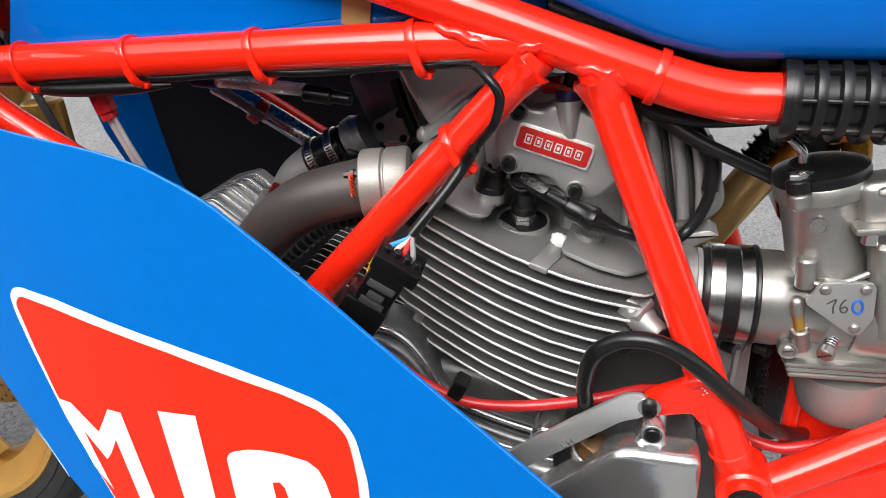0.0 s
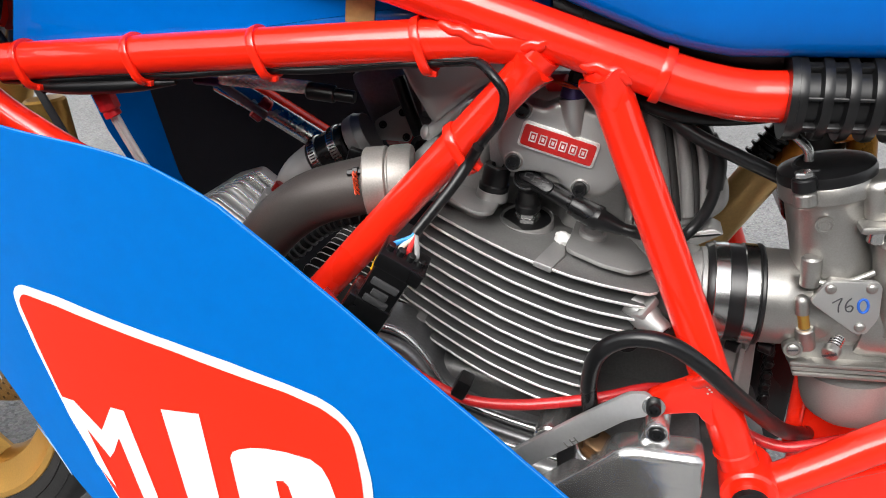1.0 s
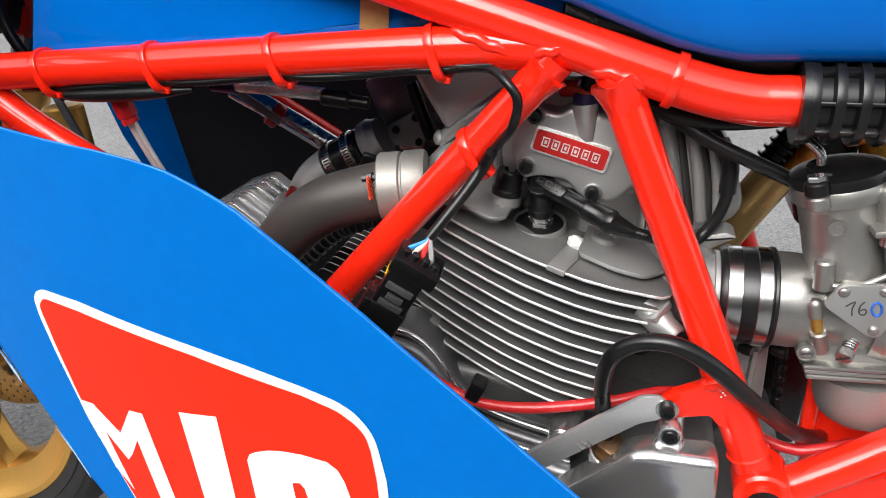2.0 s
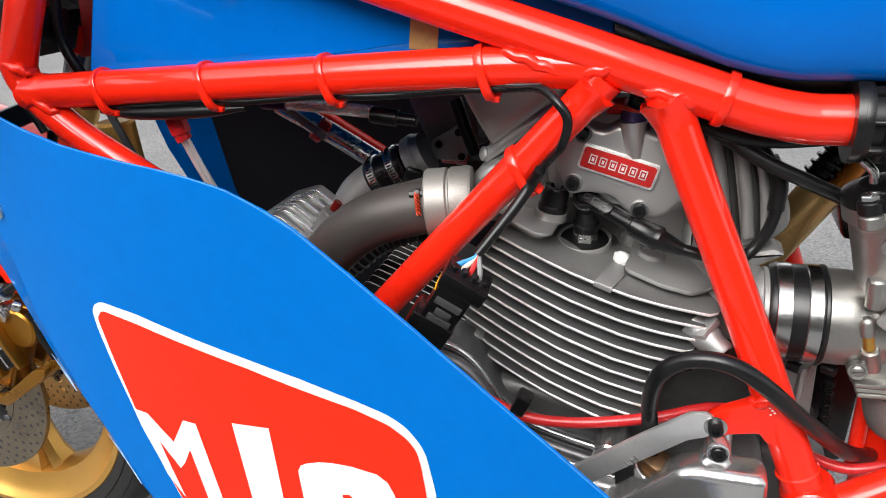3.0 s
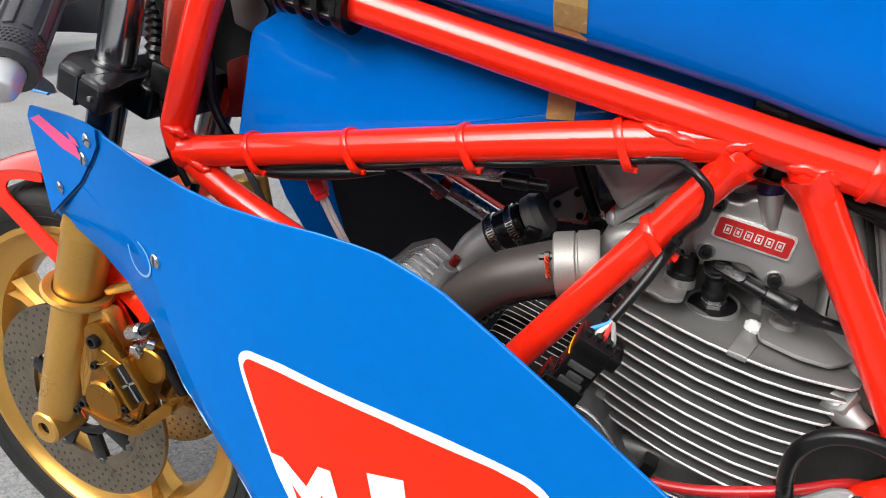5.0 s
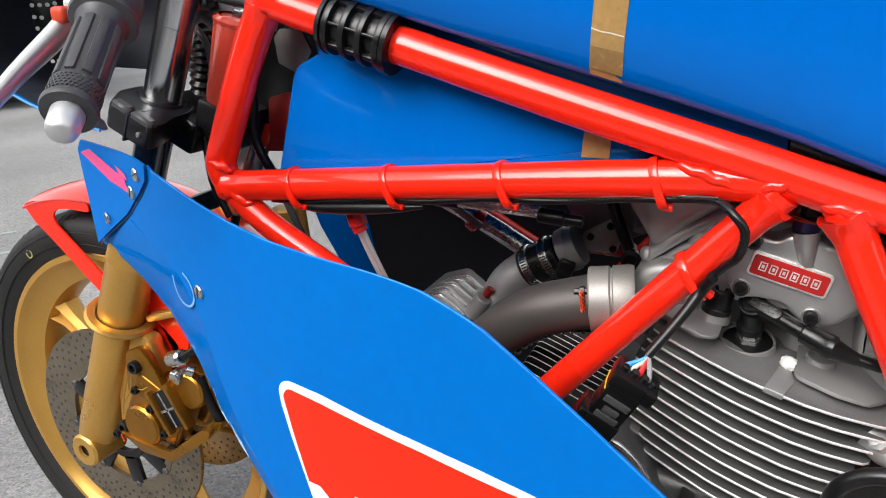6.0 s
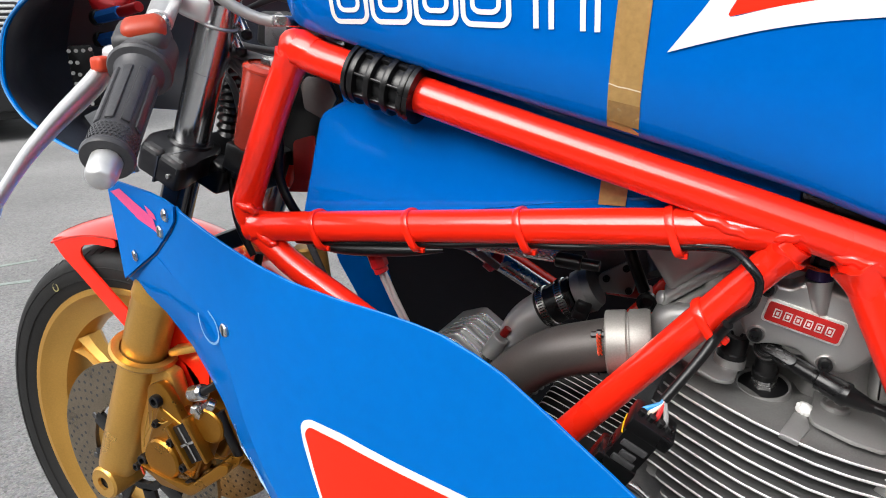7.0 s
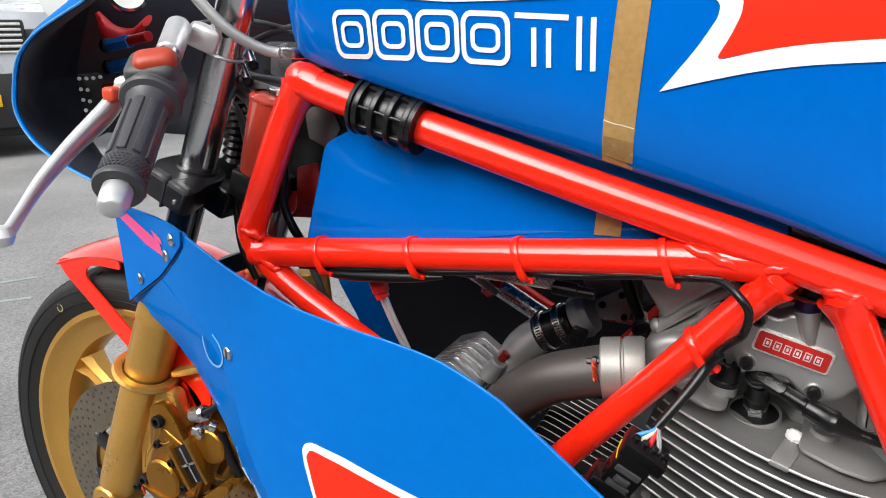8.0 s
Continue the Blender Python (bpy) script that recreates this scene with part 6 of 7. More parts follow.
def build_caliper():
    """The near brake caliper and its bolts."""
    C0 = Matrix.Translation((-0.735, 0.505, 0.362)) @ pose(0, 0, 0, 0, 28, 0)
    cal = part("brake_caliper", box((0.086, 0.034, 0.074), C0 @ pose(-0.004, 0.0, 0.0), 0.007, 3), GOLD_ANO, bike, "gold anodised brake caliper")
    part("caliper_half", box((0.080, 0.03, 0.070), C0 @ pose(0.0, 0.05, 0.0), 0.007, 3), GOLD_ANO, cal)
    part("piston_cover", lathe([(0, 0.013), (0.0265, 0.013), (0.0295, 0.010), (0.0305, 0.0), (0, 0.0)], 40, axis((-0.762, 0.494, 0.337), TOCAM)), GOLD_ANO, cal, "round gold piston cover")
    part("piston_cover", lathe([(0, 0.011), (0.021, 0.011), (0.0235, 0.009), (0.0245, 0.0), (0, 0.0)], 36, axis((-0.680, 0.502, 0.400), TOCAM)), GOLD_ANO, cal)
    for k, w in ((0, 0.011), (1, 0.007), (2, 0.011), (3, 0.007)):
        part("cover_bar", box((w, 0.001, 0.0022), Matrix.Translation((-0.772 + 0.005 * k, 0.4826, 0.343 - 0.006 * k)) @ pose(0, 0, 0, 0, 50, 0)), BRASS, cal)
    part("pad_window", box((0.028, 0.006, 0.052), Matrix.Translation((-0.709, 0.487, 0.374)) @ pose(0, 0, 0, 0, -28, 0), 0.001), PLASTIC, cal, "black opening over the brake pads")
    for sx in (-1, 1):
        part("window_frame", box((0.006, 0.014, 0.062), Matrix.Translation((-0.709, 0.487, 0.374)) @ pose(0, 0, 0, 0, -28, 0) @ pose(0.018 * sx, -0.001, 0), 0.0015), GOLD_ANO, cal)
    for a, ln in ((0, 0.048), (90, 0.026)):
        part("pad_spring", box((0.003, 0.002, ln), Matrix.Translation((-0.709, 0.4825, 0.374)) @ pose(0, 0, 0, 0, -28 + a, 0)), STEEL, cal)
    arm = rounded([(-0.775, 0.437), (-0.752, 0.447), (-0.738, 0.435), (-0.715, 0.390), (-0.750, 0.372), (-0.785, 0.375)], 0.008)
    part("mount_arm", prism(arm, 0.490, 0.502, 0.002), GOLD_ANO, cal)
    foot = rounded([(-0.80, 0.324), (-0.765, 0.302), (-0.712, 0.300), (-0.645, 0.350), (-0.640, 0.362), (-0.655, 0.361), (-0.714, 0.314), (-0.765, 0.316)], 0.005)
    for y0 in (0.478, 0.498, 0.520):
        part("caliper_rail", prism(foot, y0, y0 + 0.009, 0.0008), GOLD_ANO, cal)
    cap = bolt_mesh(0.0088, 0.010, PLASTIC)
    small = bolt_mesh(0.0055, 0.007, PLASTIC)
    for x, z in ((-0.758, 0.421), (-0.722, 0.307), (-0.800, 0.325)):
        part("bolt", cap, None, cal, "black socket cap bolt", axis((x, 0.492, z), TOCAM))
    for x, z in ((-0.764, 0.388), (-0.743, 0.366), (-0.727, 0.333), (-0.815, 0.312)):
        part("bolt", small, None, cal, m=axis((x, 0.489, z), TOCAM))
    for p in ([(-0.777, 0.487, 0.400), (-0.786, 0.484, 0.372), (-0.793, 0.484, 0.348)], [(-0.757, 0.484, 0.392), (-0.744, 0.480, 0.396), (-0.737, 0.482, 0.400)], [(-0.764, 0.484, 0.408), (-0.768, 0.482, 0.39), (-0.79, 0.483, 0.36)]):
        part("lockwire", tube(p, 0.0008, 6, 3), BRASS, cal)
    part("lockwire_tab", tube([(-0.797, 0.478, 0.321), (-0.792, 0.477, 0.311)], 0.0016, 6), ORANGE, cal)
    # banjo fitting and hose
    fit = part("banjo", rod((-0.703, 0.496, 0.438), (-0.676, 0.490, 0.449), 0.010, 18, 0.003), STEEL, cal, "polished brake hose fitting")
    part("banjo_bolt", rod((-0.692, 0.485, 0.419), (-0.690, 0.505, 0.421), 0.0095, 6), STEEL, fit)
    part("banjo_bolt", rod((-0.672, 0.490, 0.434), (-0.665, 0.494, 0.430), 0.0075, 12), STEEL, fit)
    part("brake_hose", tube([(-0.676, 0.490, 0.449), (-0.65, 0.498, 0.47), (-0.62, 0.51, 0.53), (-0.60, 0.53, 0.62)], 0.005, 12, 4), PLASTIC, fit)
    part("caliper_cable", tube([(-0.665, 0.50, 0.42), (-0.655, 0.50, 0.39), (-0.648, 0.505, 0.36)], 0.006, 10, 3), PLASTIC, fit)


build_caliper()


def build_mudguard():
    bm = bmesh.new()
    rows = []
    for i in range(27):
        a = radians(109.5 - 4.0 * i)
        r = 0.340 + 0.006 * i / 26
        half = 0.062
        row = []
        for j in range(13):
            t = -1 + j / 6
            drop = 0.014 * abs(t) ** 2.6
            row.append(bm.verts.new((WC.x + (r - drop) * math.cos(a), WC.y + half * t, WC.z + (r - drop) * math.sin(a))))
        rows.append(row)
    for p, q in zip(rows, rows[1:]):
        for j in range(12):
            bm.faces.new((p[j], p[j + 1], q[j + 1], q[j]))
    bmesh.ops.recalc_face_normals(bm, faces=bm.faces)
    bmesh.ops.solidify(bm, geom=bm.faces[:], thickness=0.003)
    guard = part("mudguard", finish(bm), RED, bike, "glossy red front mudguard with open side arms")
    for s in (1, -1):
        y0 = WC.y - s * 0.062
        def arm_y(x, z, s=s):
            return WC.y - s * (0.060 + 0.012 * min(1, max(0, (0.585 - z) / 0.1)))
        poly = [(-0.990, 0.594), (-0.972, 0.600), (-0.945, 0.602), (-0.90, 0.606), (-0.86, 0.606), (-0.86, 0.594), (-0.90, 0.596), (-0.925, 0.592), (-0.933, 0.583), (-0.928, 0.572), (-0.846, 0.512), (-0.79, 0.480), (-0.745, 0.452), (-0.726, 0.430), (-0.738, 0.414), (-0.765, 0.425), (-0.80, 0.450), (-0.856, 0.490), (-0.94, 0.552), (-0.972, 0.574)]
        sheet = decal(rounded(poly, 0.009), arm_y, 0.0, 0.02)
        part("side_arm", thicken(sheet, (0, 0.003 * s, 0)), RED, guard)
        tail = [(-0.80, 0.585), (-0.75, 0.56), (-0.70, 0.49), (-0.715, 0.42), (-0.735, 0.415), (-0.75, 0.45), (-0.80, 0.50), (-0.84, 0.53)]
        part("side_arm", thicken(decal(tail, arm_y, 0.0, 0.02), (0, 0.003 * s, 0)), RED, guard)
    return guard


build_mudguard()


def build_handlebar():
    e = Vector((-0.516, 0.285, 0.765))
    c = Vector((-0.622, 0.472, 0.897))
    d = (c - e).normalized()
    bar = part("handlebar", rod(e + d * 0.01, c, 0.011, 20), STEEL, bike, "clip-on handlebar with black rubber grip")
    part("bar_end", lathe([(0, 0), (0.004, 0.0003), (0.0078, 0.0018), (0.0104, 0.005), (0.0115, 0.010), (0.0118, 0.024), (0.010, 0.026), (0, 0.026)], 28, axis(e - d * 0.0155, d)), SATIN, bar, "brushed aluminium bar end weight")
    g = [(0.012, 0.009), (0.0190, 0.0095), (0.0200, 0.012), (0.0200, 0.014), (0.0178, 0.017), (0.0186, 0.034), (0.0165, 0.037), (0.0165, 0.108), (0.0185, 0.114), (0.0205, 0.118), (0.0255, 0.120), (0.0268, 0.123), (0.0255, 0.126), (0.0235, 0.128), (0.0245, 0.132), (0.012, 0.133)]
    grip = part("grip", lathe(g, 40, axis(e, d)), GRIP, bar, "ribbed black rubber grip")
    for k in range(9):
        m = axis(e, d) @ pose(0, 0, 0, 0, 0, 40 * k + 10) @ pose(0.0165, 0, 0.073)
        part("grip_rib", box((0.0036, 0.0072, 0.068), m, 0.0010), GRIP, grip)
    for k in range(180):
        m = axis(e, d) @ pose(0, 0, 0, 0, 0, 10 * (k % 36) + 5 * (k // 36)) @ pose(0.0183, 0, 0.0195 + 0.0031 * (k // 36), 45, 0, 0)
        part("grip_knurl", box((0.0011, 0.0018, 0.0018), m), GRIP, grip)
    # switch housing
    sw = part("switch_housing", lathe([(0.012, 0.130), (0.0235, 0.131), (0.0255, 0.134), (0.0255, 0.156), (0.022, 0.160), (0.012, 0.161)], 28, axis(e, d)), GREYPLASTIC, bar, "grey switch housing with orange buttons")
    s0 = e + d * 0.146
    up = Vector((0.25, -0.35, 0.9)).normalized()
    m = Matrix.Translation(s0 + up * 0.020) @ d.to_track_quat("X", "Z").to_matrix().to_4x4()
    part("switch_top", box((0.036, 0.044, 0.026), m @ pose(0.000, 0, -0.006), 0.008, 3), GREYPLASTIC, sw)
    part("switch_button", box((0.026, 0.037, 0.020), m @ pose(0.000, -0.004, 0.004, 0, 0, 12), 0.0095, 4), material("orange_button", (0.38, 0.036, 0.010), 0.4), sw, "worn orange switch button")
    part("lever_clamp", box((0.024, 0.030, 0.024), Matrix.Translation(s0 + Vector((-0.034, 0.004, -0.002))), 0.007, 3), SATIN, sw)
    part("switch_button", box((0.016, 0.016, 0.014), Matrix.Translation(s0 + Vector((-0.042, -0.012, -0.006))), 0.004, 3), material("orange_tab", (0.50, 0.045, 0.014), 0.4), sw, "orange button")
    # lever
    lv = [(-0.632, 0.402, 0.838), (-0.628, 0.375, 0.818), (-0.626, 0.335, 0.793), (-0.621, 0.300, 0.770), (-0.610, 0.272, 0.752), (-0.600, 0.254, 0.742), (-0.597, 0.247, 0.7385)]
    part("clutch_lever", tube(lv, [0.012, 0.0135, 0.0112, 0.009, 0.0075, 0.0075, 0.0078], 18, 4, flat=0.65), SATIN, bar, "polished aluminium clutch lever")
    part("lever_ball", lathe([(0, -0.009), (0.006, -0.007), (0.009, 0), (0.006, 0.007), (0, 0.009)], 18, Matrix.Translation((-0.597, 0.245, 0.738))), SATIN, bar)
    # clamp on the fork
    f = fork_at(0.895)
    part("bar_clamp", box((0.034, 0.022, 0.026), Matrix.Translation((c + f) / 2 + Vector((-0.004, 0.006, -0.012))) @ pose(0, 0, 0, 0, 25.7, 25), 0.006, 3), SATIN, bar, "cast aluminium bar clamp")
    part("clamp_barrel", rod(c - d * 0.055, c - d * 0.002, 0.0125, 24, 0.003), SATIN, bar)
    part("clamp_bolt", rod(f + Vector((0.020, -0.028, -0.008)), f + Vector((0.032, -0.020, -0.008)), 0.0045, 12), PLASTIC, bar)
    # right-hand bar, mostly hidden
    part("far_bar", rod((c.x, 2 * MID - c.y, c.z), (e.x, 2 * MID - e.y, e.z), 0.0155, 20), RUBBER, bar)


build_handlebar()


def build_cockpit():
    """Bits between the fork legs and the frame head."""
    res = Vector((-0.563, 0.503, 0.745))
    d = Vector((0.13, 0, 0.40)).normalized()
    r = part("oil_catch_bottle", lathe([(0, 0), (0.021, 0), (0.0235, 0.003), (0.0235, 0.078), (0.020, 0.084), (0.010, 0.086), (0, 0.086)], 28, axis(res, d)), RESERVOIR, bike, "red plastic catch bottle")
    part("bottle_cap", rod(res + d * 0.086, res + d * 0.093, 0.008, 8), STEEL, r)
    part("bottle_rim", lathe([(0.0225, 0.079), (0.0245, 0.080), (0.0245, 0.0825), (0.020, 0.086)], 28, axis(res, d)), RESERVOIR, r)
    part("bottle_strap", box((0.036, 0.010, 0.008), Matrix.Translation(res + d * 0.090 + Vector((0.016, 0, 0))) @ pose(0, 0, 0, 0, -6, 0), 0.002), SATIN, r, "aluminium bottle strap")
    part("bottle_bracket", box((0.05, 0.04, 0.03), Matrix.Translation(res - d * 0.014) @ pose(0, 0, 0, 0, 20, 0), 0.004), PLASTIC, r)
    ign = part("ignition_box", box((0.05, 0.04, 0.05), pose(-0.495, 0.560, 0.795, 0, -25, 10), 0.003), PLASTIC, bike, "dark ignition box with metal cover plate")
    part("cover_plate", prism(rounded([(-0.4900, 0.8160), (-0.4660, 0.8135), (-0.4570, 0.7950), (-0.4730, 0.7745), (-0.4960, 0.7850), (-0.4980, 0.8080)], 0.0025), 0.500, 0.504, 0.0008), material("dark_metal_plate", (0.15, 0.145, 0.14), 0.35, 0.7, bump=0.06, scale=200), ign, "dark folded metal plate")
    part("battery_box", box((0.075, 0.09, 0.15), pose(-0.468, 0.62, 0.785, 0, 8, 0), 0.006), PLASTIC, bike, "black plastic battery box")
    part("red_bracket", prism(rounded([(-0.57, 0.688), (-0.56, 0.70), (-0.555, 0.745), (-0.528, 0.752), (-0.52, 0.70), (-0.47, 0.692)], 0.004), 0.552, 0.556, 0.001), material("dull_red_bracket", (0.35, 0.012, 0.008), 0.45), bike, "dull red sheet bracket")
    part("black_cable", tube([(-0.545, 0.50, 0.82), (-0.535, 0.505, 0.76), (-0.541, 0.507, 0.715), (-0.528, 0.51, 0.680), (-0.515, 0.53, 0.640)], 0.005, 12, 4), PLASTIC, bike)
    part("black_cable", tube([(-0.628, 0.53, 0.72), (-0.618, 0.52, 0.66), (-0.60, 0.52, 0.62)], 0.004, 10, 4), PLASTIC, bike)
    part("lower_stay", box((0.085, 0.02, 0.022), pose(-0.628, 0.540, 0.637, 0, -20, 15), 0.005), PLASTIC, bike, "black fairing stay")
    # looms and cables round the head
    sheath = material("grey_cable_sheath", (0.10, 0.10, 0.105), 0.35, vary=0.2)
    for p, rr, mt in (([(-0.72, 0.55, 0.893), (-0.667, 0.55, 0.902), (-0.602, 0.55, 0.901), (-0.557, 0.55, 0.892), (-0.50, 0.56, 0.875)], 0.0034, GREYPLASTIC), ([(-0.660, 0.55, 0.845), (-0.631, 0.55, 0.863), (-0.596, 0.55, 0.881), (-0.557, 0.55, 0.891), (-0.50, 0.55, 0.90)], 0.0034, GREYPLASTIC),
                      ([(-0.660, 0.56, 0.852), (-0.63, 0.56, 0.848), (-0.602, 0.56, 0.842), (-0.571, 0.56, 0.838), (-0.53, 0.56, 0.832)], 0.0040, sheath), ([(-0.625, 0.54, 0.840), (-0.594, 0.54, 0.835), (-0.571, 0.54, 0.829), (-0.553, 0.54, 0.825), (-0.52, 0.54, 0.815)], 0.0056, sheath),
                      ([(-0.640, 0.54, 0.838), (-0.622, 0.54, 0.830), (-0.604, 0.54, 0.817), (-0.596, 0.54, 0.802), (-0.592, 0.54, 0.77)], 0.0042, sheath), ([(-0.632, 0.54, 0.842), (-0.612, 0.54, 0.833), (-0.594, 0.54, 0.817), (-0.588, 0.54, 0.805), (-0.584, 0.54, 0.77)], 0.0042, sheath),
                      ([(-0.655, 0.555, 0.825), (-0.640, 0.553, 0.815), (-0.628, 0.551, 0.800), (-0.622, 0.55, 0.77)], 0.0036, GREYPLASTIC)):
        part("control_cable", tube(p, rr, 12, 4), mt, bike)
    hose = spline([(-0.668, 0.58, 0.835), (-0.661, 0.58, 0.814), (-0.660, 0.58, 0.791), (-0.665, 0.58, 0.768), (-0.672, 0.58, 0.74)], 6)
    part("ribbed_hose", tube(hose, [0.0155 if q % 2 else 0.0125 for q in range(len(hose))], 20), RUBBER, bike, "black ribbed rubber hose")
    for a, b in (((-0.593, 0.532, 0.874), (-0.5835, 0.53, 0.856)), ((-0.602, 0.532, 0.855), (-0.593, 0.53, 0.839))):
        tip = Vector(b) - Vector(a)
        end = part("cable_end", rod(Vector(a) - tip * 0.4, b, 0.0050, 16), CHROME, bike, "chromed cable adjuster with black tip")
        part("tip", lathe([(0, -0.0062), (0.0045, -0.0045), (0.0064, 0), (0.0045, 0.0045), (0, 0.0062)], 18, axis(b, tip)), PLASTIC, end)
    part("coil_housing", box((0.05, 0.05, 0.036), pose(-0.585, 0.60, 0.858, 0, 14, 0), 0.006, 3), GREYPLASTIC, bike, "dark ignition coil behind the fork")
    part("coil_bracket", prism(rounded([(-0.60, 0.845), (-0.596, 0.872), (-0.574, 0.879), (-0.566, 0.860), (-0.577, 0.838)], 0.004), 0.575, 0.578, 0.0008), SATIN, bike, "bare aluminium coil bracket")
    # added black backing that keeps the space before the steering head dark
    part("dark_backing", prism(rounded([(-0.60, 0.715), (-0.585, 0.800), (-0.555, 0.835), (-0.490, 0.835), (-0.470, 0.715)], 0.01), 0.566, 0.570, 0.001), PLASTIC, bike, "black backing added to darken the space behind the frame tube")
    part("cockpit_stay", tube([(-0.60, 0.45, 0.945), (-0.565, 0.47, 0.895), (-0.535, 0.495, 0.870), (-0.505, 0.515, 0.866)], 0.0055, 14, 4, flat=0.6), COVER, bike, "bent aluminium stay")
    part("stay_washer", rod((-0.512, 0.505, 0.862), (-0.511, 0.505, 0.872), 0.014, 22), STEEL, bike)
    # coloured hose ends in front of the bars
    for dz, m1, m2 in ((0.0, BLUEANO, REDANO), (-0.026, BLUEANO, REDANO)):
        p = Vector((-0.835, 0.56, 0.883 + dz))
        h = part("hose_union", rod(p, p + Vector((0.05, -0.01, 0.004)), 0.0080, 6), m1, bike, "blue and red anodised hose union")
        part("union_collar", rod(p + Vector((0.05, -0.01, 0.004)), p + Vector((0.09, -0.018, 0.008)), 0.0060, 14), m2, h)
        part("union_cap", rod(p - Vector((0.008, 0, 0)), p, 0.0095, 14), PLASTIC, h)
    part("red_bracket_arm", box((0.10, 0.02, 0.006), pose(-0.80, 0.555, 0.838, 0, -4, 0), 0.002), REDANO, bike)
    part("red_shield", tube([(-0.885, 0.59, 0.925), (-0.86, 0.585, 0.900), (-0.82, 0.58, 0.892), (-0.775, 0.57, 0.91)], [0.003, 0.012, 0.016, 0.010], 16, 4, flat=0.4), REDANO, bike, "curved red guard")
    gz = Vector((-0.838, 0.60, 0.943))
    gd = Vector((0.75, -0.55, 0.25)).normalized()
    gauge = part("gauge", lathe([(0, 0), (0.021, 0), (0.0235, 0.003), (0.0235, 0.012), (0.021, 0.015), (0.020, 0.011), (0, 0.011)], 32, axis(gz, gd)), STEEL, bike, "round white-faced gauge")
    part("dial", lathe([(0, 0.0118), (0.020, 0.0118)], 32, axis(gz, gd)), WHITE, gauge)
    part("needle", box((0.014, 0.0012, 0.001), axis(gz, gd) @ pose(0.006, 0, 0.0125)), INK, gauge)


build_cockpit()


def build_cowl():
    """The nose fairing: a deep shell, black inside, with its blue rim towards the viewer."""
    edge = [(-0.600, 0.990), (-0.655, 0.947), (-0.693, 0.924), (-0.734, 0.910), (-0.779, 0.894), (-0.813, 0.872), (-0.829, 0.843), (-0.834, 0.813), (-0.813, 0.783), (-0.772, 0.760), (-0.723, 0.743), (-0.69, 0.735), (-0.66, 0.73)]
    edge = [(v.x + 0.008, v.y) for v in spline([(x, z, 0) for x, z in edge], 3)]
    bm = bmesh.new()
    inner = bmesh.new()
    rows, rows2 = [], []
    n = len(edge)
    for i, (x, z) in enumerate(edge):
        f = i / (n - 1)
        nose = Vector((-0.965 + 0.10 * abs(f - 0.55), MID, 0.86 + (0.5 - f) * 0.16))
        a = Vector((x, 0.42, z))
        row, row2 = [], []
        for j in range(13):
            t = math.pi * j / 12
            y = MID - (MID - 0.42) * math.cos(t)
            k = math.sin(t) ** 3.2
            p = Vector((x + (nose.x - x) * k + 0.20 * max(0.0, -math.cos(t)) ** 2, y, z + (nose.z - z) * k * 0.8))
            row.append(bm.verts.new(p))
            row2.append(inner.verts.new(p + Vector((0.006, 0.0015 * math.cos(t), 0))))
        rows.append(row)
        rows2.append(row2)
    for b, rr in ((bm, rows), (inner, rows2)):
        for p, q in zip(rr, rr[1:]):
            for j in range(12):
                b.faces.new((p[j], p[j + 1], q[j + 1], q[j]))
    cowl = part("nose_fairing", thicken(bm, (0.004, 0, 0)), BLUE, bike, "blue nose fairing with black inside")
    lining = part("lining", finish(inner), COWL_IN, cowl, "matt black inner face")
    rim = [(x, 0.42, z) for x, z in edge]
    part("rim", tube(rim, 0.0014, 8, 3), material("chipped_rim", (0.06, 0.26, 0.60), 0.4, vary=0.2, scale=90), cowl)
    flank = bmesh.new()
    rows = []
    for x, z in edge:
        k = min(1.3, max(0.0, (z - 0.880) / 0.044))
        rows.append([flank.verts.new((x - 0.056 * k * t, 0.421 + 0.026 * k * t * t, z + 0.004 * math.sin(math.pi * t) * k)) for t in (0, 0.25, 0.5, 0.75, 1)] if k > 0 else None)
    for p, q in zip(rows, rows[1:]):
        if p and q:
            for j in range(4):
                flank.faces.new((p[j], p[j + 1], q[j + 1], q[j]))
    part("flank", thicken(flank, (0, 0.003, 0)), BLUE, cowl)
    # white discs painted for the daylight showing through the vent's holes
    dot = to_mesh("vent_bright_dot", lathe([(0, 0.0012), (0.0020, 0.001), (0.0023, 0)], 10), WHITE)
    m = Matrix.Translation((-0.800, 0.500, 0.820)) @ Vector((0.7, -0.7, 0)).to_track_quat("Z", "Y").to_matrix().to_4x4()
    vent = part("vent_plate", slab(rounded([(-0.014, -0.036), (0.012, -0.036), (0.012, 0.032), (-0.014, 0.032)], 0.006), -0.004, 0, 0.001, m), PLASTIC, cowl, "black perforated vent plate")
    for u, v in ((-0.02, 0.026), (-0.008, 0.026), (0.004, 0.026), (0.016, 0.027), (-0.020, 0.014), (-0.009, 0.013), (-0.019, 0.002), (-0.008, 0.0), (-0.017, -0.010), (-0.006, -0.012), (-0.013, -0.022), (-0.002, -0.023), (-0.006, -0.033), (0.004, -0.033)):
        part("vent_bright_dot", dot, None, vent, m=m @ pose(0.62 * u, v, 0))


build_cowl()

